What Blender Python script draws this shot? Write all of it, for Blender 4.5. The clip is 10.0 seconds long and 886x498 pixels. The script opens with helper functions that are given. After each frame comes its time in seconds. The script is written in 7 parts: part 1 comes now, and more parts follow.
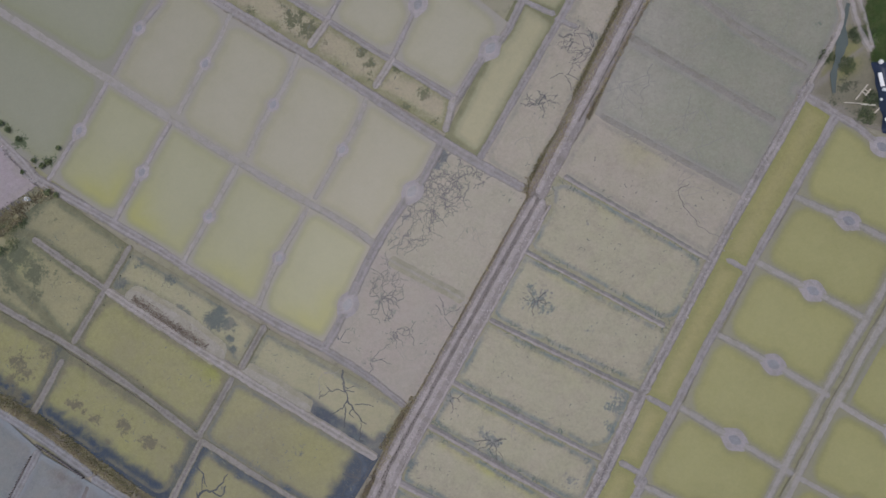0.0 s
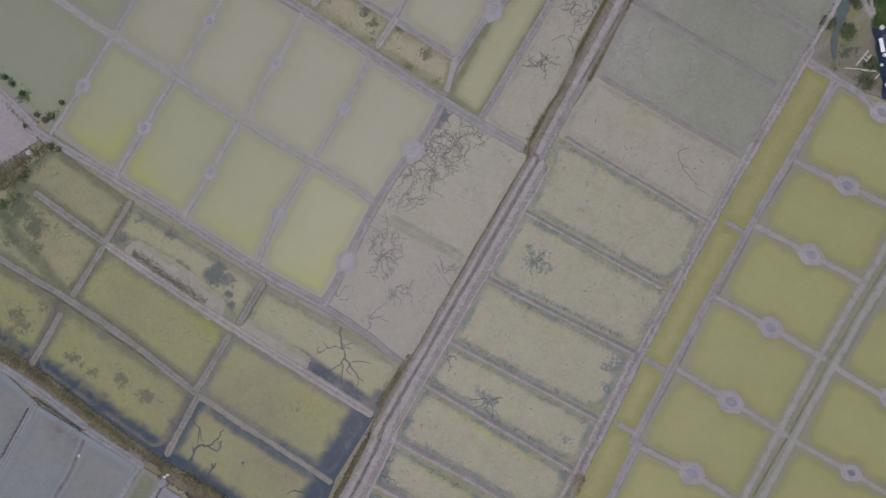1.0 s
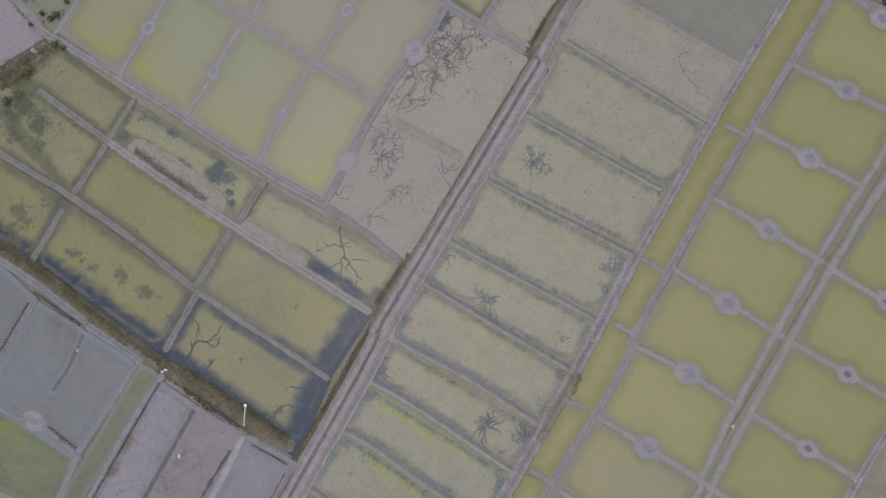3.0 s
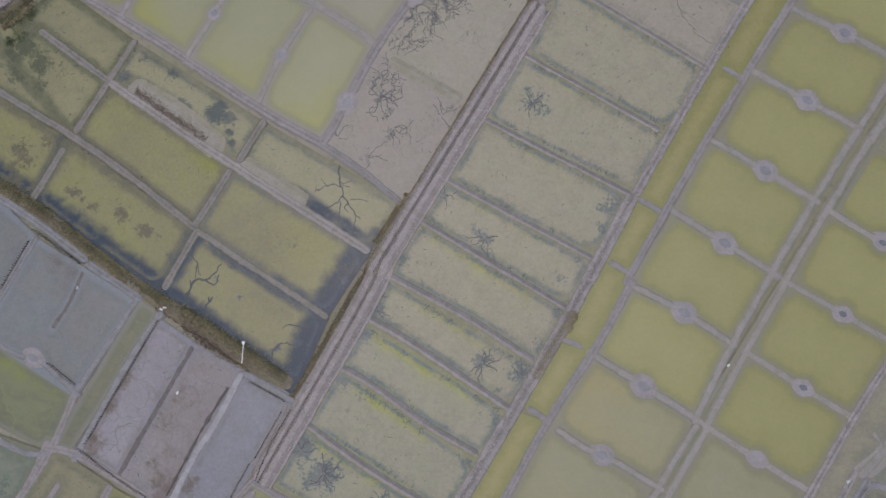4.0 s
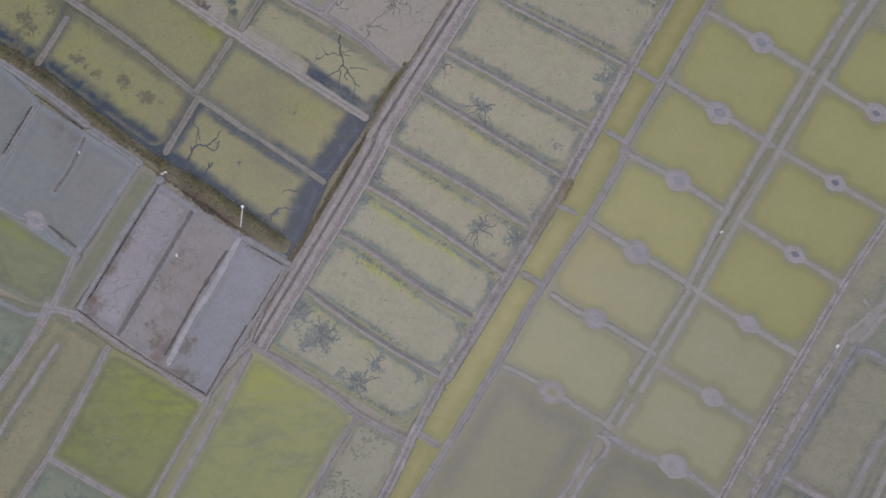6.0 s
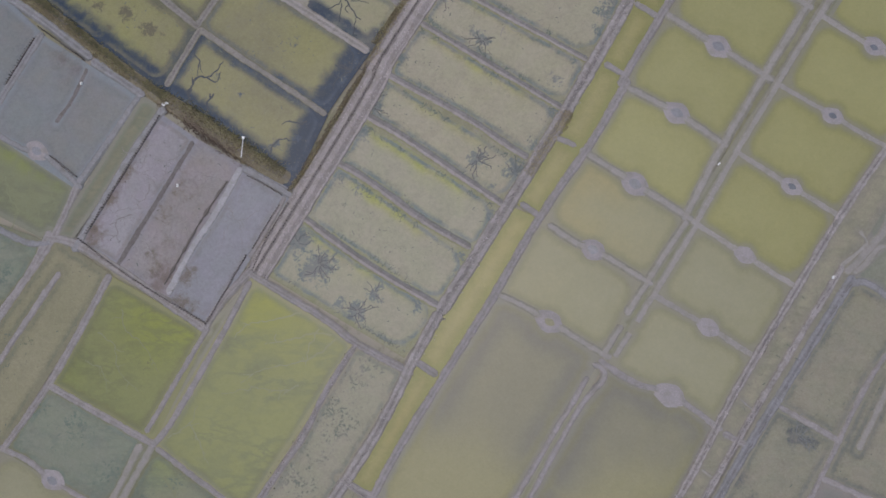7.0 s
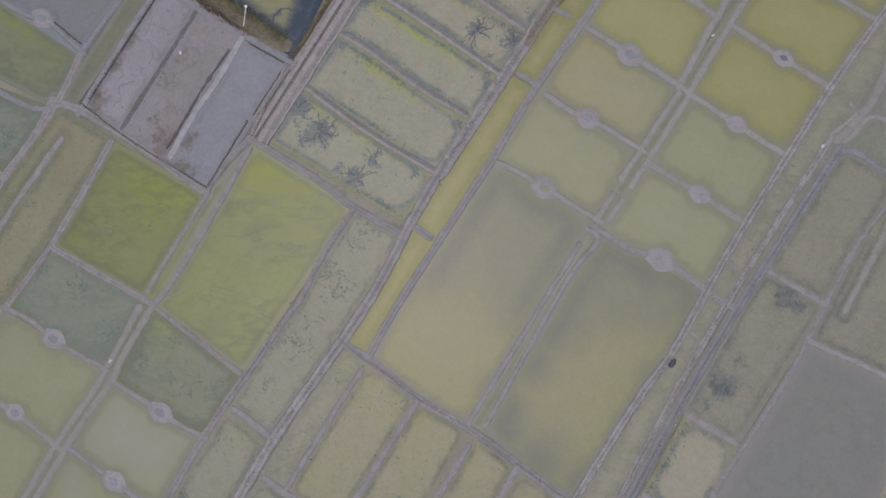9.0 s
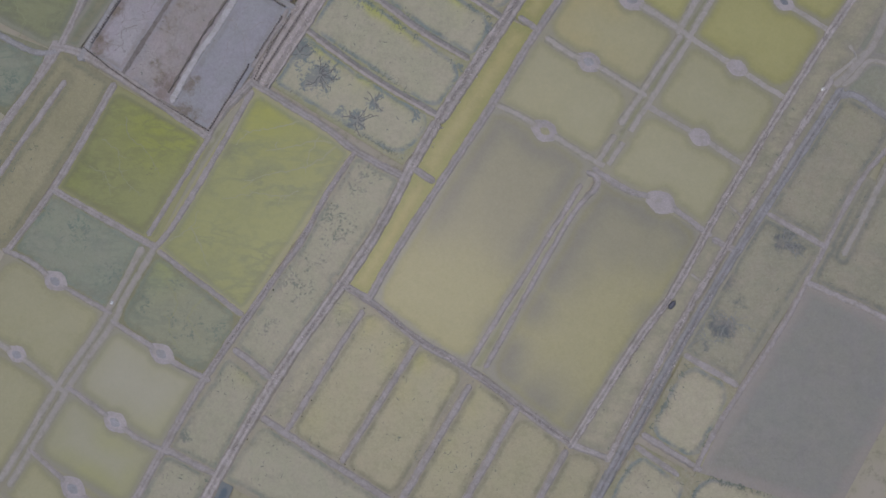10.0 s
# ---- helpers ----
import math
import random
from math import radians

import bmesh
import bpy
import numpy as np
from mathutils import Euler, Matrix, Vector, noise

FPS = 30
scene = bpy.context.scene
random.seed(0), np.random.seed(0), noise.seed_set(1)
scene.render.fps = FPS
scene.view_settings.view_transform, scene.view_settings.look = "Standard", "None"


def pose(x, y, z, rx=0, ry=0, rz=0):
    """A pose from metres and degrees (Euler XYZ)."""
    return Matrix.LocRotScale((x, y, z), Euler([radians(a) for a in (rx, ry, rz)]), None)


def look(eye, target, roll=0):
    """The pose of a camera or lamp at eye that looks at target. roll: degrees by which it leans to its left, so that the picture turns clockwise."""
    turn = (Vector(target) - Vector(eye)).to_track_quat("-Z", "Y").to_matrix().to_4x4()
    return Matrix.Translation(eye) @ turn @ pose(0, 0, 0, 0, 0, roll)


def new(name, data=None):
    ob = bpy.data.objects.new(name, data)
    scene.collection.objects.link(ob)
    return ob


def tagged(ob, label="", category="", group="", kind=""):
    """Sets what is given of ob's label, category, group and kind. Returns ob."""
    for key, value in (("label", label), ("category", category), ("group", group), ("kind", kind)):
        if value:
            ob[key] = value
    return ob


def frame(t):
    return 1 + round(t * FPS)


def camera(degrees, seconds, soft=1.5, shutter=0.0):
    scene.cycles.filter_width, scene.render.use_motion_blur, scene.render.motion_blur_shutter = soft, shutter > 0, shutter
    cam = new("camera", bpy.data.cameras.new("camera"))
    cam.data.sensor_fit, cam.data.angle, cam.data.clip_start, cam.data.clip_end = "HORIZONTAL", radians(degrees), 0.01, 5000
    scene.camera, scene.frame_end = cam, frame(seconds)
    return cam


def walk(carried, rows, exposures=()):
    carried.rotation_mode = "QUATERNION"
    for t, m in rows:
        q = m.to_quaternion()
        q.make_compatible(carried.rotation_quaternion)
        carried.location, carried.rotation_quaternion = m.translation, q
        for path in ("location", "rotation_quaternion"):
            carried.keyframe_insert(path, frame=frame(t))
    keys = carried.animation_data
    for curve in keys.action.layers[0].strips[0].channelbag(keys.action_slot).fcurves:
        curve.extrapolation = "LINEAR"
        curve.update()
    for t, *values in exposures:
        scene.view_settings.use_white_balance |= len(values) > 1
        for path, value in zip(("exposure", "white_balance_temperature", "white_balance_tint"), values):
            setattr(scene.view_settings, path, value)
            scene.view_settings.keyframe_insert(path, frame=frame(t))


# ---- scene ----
cam = camera(73.0, 10.0, soft=1.65)
EXPOSURE = 0.03
PATH = [
    (0, 0.0, -0.0, 51.3, 2.509, 2.179, 0.0),
    (0.5, 0.027, -1.801, 51.292, 2.682, 2.165, 0.458),
    (1, 0.125, -3.796, 51.269, 2.835, 2.175, 0.95),
    (1.5, 0.161, -5.821, 51.181, 2.964, 2.193, 1.28),
    (2, 0.245, -8.006, 51.135, 3.057, 2.187, 1.456),
    (2.5, 0.32, -10.242, 51.067, 3.102, 2.206, 1.632),
    (4, 0.867, -17.829, 50.997, 3.184, 2.28, 2.239),
    (4.5, 1.109, -20.551, 50.993, 3.191, 2.307, 2.438),
    (5, 1.298, -23.357, 50.977, 3.227, 2.344, 2.622),
    (5.5, 1.501, -26.275, 50.964, 3.208, 2.325, 2.858),
    (7, 2.158, -34.996, 50.948, 3.046, 2.295, 3.533),
    (7.5, 2.378, -37.968, 51.021, 2.985, 2.225, 3.696),
    (8, 2.657, -41.108, 51.109, 2.939, 2.148, 3.896),
    (8.5, 2.841, -43.789, 51.24, 2.938, 2.085, 4.195),
    (9, 3.027, -46.406, 51.285, 2.955, 2.036, 4.353),
    (9.5, 3.183, -48.88, 51.265, 2.933, 2.019, 4.474),
    (10, 3.341, -51.275, 51.22, 2.878, 2.03, 4.513),
]
walk(cam, [(t, pose(x, y, z, rx, ry, rz)) for t, x, y, z, rx, ry, rz in PATH], exposures=((0, EXPOSURE), (10, EXPOSURE)))


# ---- light ----
SUN_ELEVATION, SUN_TURN = radians(85), radians(-80)
world = bpy.data.worlds.new("overcast_sky")
scene.world = world
world.use_nodes = True
wn = world.node_tree.nodes
sky = wn.new("ShaderNodeTexSky")
sky.sky_type, sky.sun_disc = "NISHITA", False
sky.sun_elevation, sky.sun_rotation = SUN_ELEVATION, SUN_TURN
sky.air_density, sky.dust_density, sky.ozone_density = 1.0, 4.0, 1.2
world.node_tree.links.new(sky.outputs[0], wn["Background"].inputs[0])
wn["Background"].inputs[1].default_value = 0.14
sun_data = bpy.data.lights.new("sun", "SUN")
sun_data.energy, sun_data.angle, sun_data.color = 0.7, radians(60), (1.0, 0.985, 0.93)
sun = new("sun", sun_data)
sun.matrix_world = look((20 * math.sin(SUN_TURN), 20 * math.cos(SUN_TURN), 20 * math.tan(SUN_ELEVATION)), (0, 0, 0))


# ---- materials ----
class Nodes:
    """A small writer of node materials."""

    def __init__(self, name):
        self.mat = bpy.data.materials.new(name)
        self.mat.use_nodes = True
        self.tree = self.mat.node_tree
        self.bsdf = self.tree.nodes["Principled BSDF"]
        self.coord = self.tree.nodes.new("ShaderNodeNewGeometry").outputs["Position"]

    def put(self, socket, value):
        if isinstance(value, bpy.types.NodeSocket):
            self.tree.links.new(value, socket)
        elif isinstance(value, tuple) and len(value) == 3 and socket.type == "RGBA":
            socket.default_value = (*value, 1)
        else:
            socket.default_value = value

    def noise(self, scale, detail=3.0, rough=0.6, twist=0.0, shift=0.0):
        n = self.tree.nodes.new("ShaderNodeTexNoise")
        n.inputs["Scale"].default_value = scale
        n.inputs["Detail"].default_value = detail
        n.inputs["Roughness"].default_value = rough
        n.inputs["Distortion"].default_value = twist
        where = self.coord
        if shift:
            m = self.tree.nodes.new("ShaderNodeVectorMath")
            m.operation = "ADD"
            self.put(m.inputs[0], self.coord)
            m.inputs[1].default_value = (shift, shift * 0.7, 0)
            where = m.outputs[0]
        self.tree.links.new(where, n.inputs["Vector"])
        return n.outputs["Fac"]

    def drawn(self, squeeze, turn):
        """The place, drawn out along a heading in degrees."""
        n = self.tree.nodes.new("ShaderNodeMapping")
        n.inputs["Rotation"].default_value = (0, 0, radians(-turn))
        n.inputs["Scale"].default_value = (squeeze, 1, 1)
        self.tree.links.new(self.coord, n.inputs["Vector"])
        return n.outputs[0]

    def calc(self, op, a, b=0.0, c=0.0):
        n = self.tree.nodes.new("ShaderNodeMath")
        n.operation = op
        for i, v in enumerate((a, b, c)):
            self.put(n.inputs[i], v)
        return n.outputs[0]

    def step(self, x, lo, hi):
        n = self.tree.nodes.new("ShaderNodeMapRange")
        n.interpolation_type = "SMOOTHSTEP"
        for key, v in (("Value", x), ("From Min", lo), ("From Max", hi)):
            self.put(n.inputs[key], v)
        return n.outputs["Result"]

    def mix(self, fac, a, b):
        n = self.tree.nodes.new("ShaderNodeMix")
        n.data_type = "RGBA"
        self.put(n.inputs[0], fac)
        self.put(n.inputs[6], a)
        self.put(n.inputs[7], b)
        return n.outputs[2]

    def scaled(self, colour, fac):
        n = self.tree.nodes.new("ShaderNodeVectorMath")
        n.operation = "SCALE"
        self.put(n.inputs[0], colour)
        self.put(n.inputs["Scale"], fac)
        return n.outputs[0]

    def info(self):
        return self.tree.nodes.new("ShaderNodeObjectInfo").outputs["Random"]

    def island(self):
        return self.tree.nodes.new("ShaderNodeNewGeometry").outputs["Random Per Island"]

    def masks(self):
        a = self.tree.nodes.new("ShaderNodeAttribute")
        a.attribute_name = "masks"
        s = self.tree.nodes.new("ShaderNodeSeparateColor")
        self.tree.links.new(a.outputs["Color"], s.inputs[0])
        return s.outputs[0], s.outputs[1], s.outputs[2], a.outputs["Alpha"]

    def done(self, colour, rough=0.7, bump=None, depth=0.02, strength=0.5, ior=1.4):
        self.put(self.bsdf.inputs["Base Color"], colour)
        self.put(self.bsdf.inputs["Roughness"], rough)
        self.bsdf.inputs["IOR"].default_value = ior
        if bump is not None:
            n = self.tree.nodes.new("ShaderNodeBump")
            n.inputs["Distance"].default_value = depth
            n.inputs["Strength"].default_value = strength
            self.put(n.inputs["Height"], bump)
            self.tree.links.new(n.outputs[0], self.bsdf.inputs["Normal"])
        return self.mat


DEEP = (0.012, 0.028, 0.060)


def pan_material(name, middle, second, rim, stain, glow, mottle=0.5, speck=0.0, fuzz=1.0, gloss=0.25, swirl=0.0, tide=0.0, ring=0.0, soft=1.0, shade_band=0.4):
    """A shallow pan: a wet mud rim, the bed or cloudy water in the middle, ragged algae stains, and brighter bloom."""
    m = Nodes(name)
    edge, dark, bloom, depth = m.masks()
    big, mid, fine = m.noise(0.16, 3), m.noise(0.7, 5, 0.62, 0.3), m.noise(3.2, 5, 0.72, 0.6)
    grain = m.noise(11.0, 4, 0.75)
    body = m.mix(m.step(m.calc("ADD", m.calc("MULTIPLY", big, 0.6), m.calc("MULTIPLY", mid, 0.4)), 0.5 - 0.22 / max(mottle, 0.1), 0.5 + 0.22 / max(mottle, 0.1)), middle, second)
    body = m.mix(m.calc("MULTIPLY", m.step(m.calc("ADD", bloom, m.calc("MULTIPLY", m.calc("SUBTRACT", mid, 0.5), 0.3)), 0.0, 1.1), 0.85), body, glow)
    if swirl:
        # drifting weed threads, drawn out by the wind
        plain = m.coord
        m.coord = m.drawn(0.42, 25.0)
        for k in range(2):
            thread = m.calc("ABSOLUTE", m.calc("SUBTRACT", m.noise(0.42 + 0.4 * k, 4, 0.6, 0.35, 7.0 + 40 * k), 0.5))
            patch = m.step(m.noise(0.25, 3, 0.5, 0.0, 90.0 + 30 * k), 0.40, 0.66)
            body = m.mix(m.calc("MULTIPLY", m.calc("MULTIPLY", m.step(thread, 0.085, 0.0), patch), swirl), body, stain)
        streaks = m.step(m.noise(1.6, 4, 0.65, 0.3, 51.0), 0.46, 0.74)
        body = m.mix(m.calc("MULTIPLY", streaks, 0.22 * swirl), body, stain)
        m.coord = plain
    away = m.calc("ADD", m.calc("MULTIPLY", edge, 3.0), m.calc("MULTIPLY", m.calc("SUBTRACT", mid, 0.5), 0.7))
    if ring:
        # greyer in the middle, slightly darker and yellower towards the dikes
        body = m.mix(m.calc("MULTIPLY", m.step(away, 0.6, 2.8), ring), body, (middle[0] * 1.04, middle[1] * 1.03, middle[2] * 1.15))
        body = m.mix(m.calc("MULTIPLY", m.step(away, 1.1, 0.2), ring), body, (middle[0] * 0.94, middle[1] * 0.94, middle[2] * 0.80))
    # a dim band beside the dikes, their shade mixed into the colour, and shallow mud at their very foot
    away = m.calc("ADD", m.calc("MULTIPLY", edge, 3.0), m.calc("ADD", m.calc("MULTIPLY", m.calc("SUBTRACT", mid, 0.5), 1.0 * fuzz * min(1.0, mottle + 0.1)), m.calc("MULTIPLY", m.calc("SUBTRACT", fine, 0.5), 0.45 * fuzz * mottle)))
    body = m.mix(m.calc("MULTIPLY", m.step(away, 0.95, 0.2), shade_band), body, m.mix(0.5, m.scaled(body, 0.8), tuple(v * 0.72 for v in rim)))
    body = m.mix(m.step(away, -0.1, (0.5 if ring else 0.18 + 0.3 * fuzz)), rim, body)
    # deeper water along some of the dikes
    body = m.mix(m.calc("MULTIPLY", m.step(m.calc("ADD", depth, m.calc("ADD", m.calc("MULTIPLY", m.calc("SUBTRACT", mid, 0.5), 0.9), m.calc("MULTIPLY", m.calc("SUBTRACT", fine, 0.5), 0.45))), 0.15, 0.8), m.calc("MULTIPLY", m.step(depth, 0.0, 0.25), 0.95)), body, DEEP)
    if tide:
        # a thin broken line of weed at the foot of the dikes
        foot = m.calc("ADD", m.calc("MULTIPLY", edge, 3.0), m.calc("ADD", m.calc("MULTIPLY", m.calc("SUBTRACT", mid, 0.5), 0.35), m.calc("MULTIPLY", m.calc("SUBTRACT", fine, 0.5), 0.4)))
        line = m.calc("MULTIPLY", m.step(foot, 0.02, 0.16), m.step(foot, 0.58, 0.24))
        body = m.mix(m.calc("MULTIPLY", m.calc("MULTIPLY", line, m.step(m.noise(0.5, 4, 0.6, 0.3, 71.0), 0.32, 0.58)), tide), body, tuple(v * 1.1 + 0.01 for v in stain))
    # ragged stains
    blot, ragged = m.noise(1.7, 5, 0.65, 0.5, 13.0), m.noise(5.0, 4, 0.7, 0.3, 57.0)
    raggedness = m.calc("ADD", m.calc("MULTIPLY", m.calc("SUBTRACT", blot, 0.5), 1.9 * soft), m.calc("MULTIPLY", m.calc("SUBTRACT", ragged, 0.5), 1.5 * soft * soft))
    cover = m.calc("MULTIPLY", m.step(m.calc("ADD", dark, raggedness), 0.36 - 0.2 * (1 - soft), 0.66 + 0.25 * (1 - soft)), 0.92)
    body = m.mix(m.calc("MULTIPLY", cover, m.step(dark, 0.02, 0.2)), body, stain)
    if mottle > 0.7:
        flecks = m.step(m.noise(6.5, 5, 0.7, 0.8, 23.0), 0.56, 0.70)
        body = m.mix(m.calc("MULTIPLY", m.calc("MULTIPLY", flecks, m.step(big, 0.35, 0.6)), 0.4), body, tuple(min(0.6, v * 1.3 + 0.02) for v in middle))
    if mottle > 0.7:
        # crumbs of dark weed, and a drift between pinkish and greenish mud
        if middle[2] > 0.145:
            body = m.mix(m.calc("MULTIPLY", m.step(m.noise(0.5, 4, 0.6, 0.3, 43.0), 0.42, 0.62), 0.5), body, m.scaled(m.mix(0.5, body, (middle[0] * 1.06, middle[1] * 0.96, middle[2] * 1.10)), 1.0))
        crumbs = m.calc("MULTIPLY", m.step(m.noise(5.5, 4, 0.6, 1.2, 5.0), 0.60, 0.68), m.step(m.noise(0.6, 3, 0.6, 0.0, 29.0), 0.40, 0.60))
        body = m.mix(m.calc("MULTIPLY", crumbs, 0.42), body, tuple(0.5 * (v + w) for v, w in zip(stain, second)))
    if speck:
        spots = m.step(m.calc("ADD", fine, m.calc("MULTIPLY", m.calc("SUBTRACT", mid, 0.5), 0.7)), 0.62, 0.74)
        body = m.mix(m.calc("MULTIPLY", spots, speck), body, stain)
    swing = 0.5 * max(mottle, 0.12)
    tone = m.calc("ADD", 0.92 - 0.75 * swing - 0.15 * mottle, m.calc("ADD", m.calc("ADD", m.calc("MULTIPLY", fine, 0.9 * swing), m.calc("MULTIPLY", mid, 0.6 * swing)), m.calc("ADD", m.calc("MULTIPLY", grain, 0.10 + 0.3 * mottle), m.calc("MULTIPLY", m.info(), 0.05))))
    height = m.calc("ADD", m.calc("MULTIPLY", fine, 0.7), m.calc("MULTIPLY", grain, 0.3))
    return m.done(m.scaled(body, tone), gloss, height, 0.03, 0.12 + 0.3 * min(mottle, 1.0), 1.33)


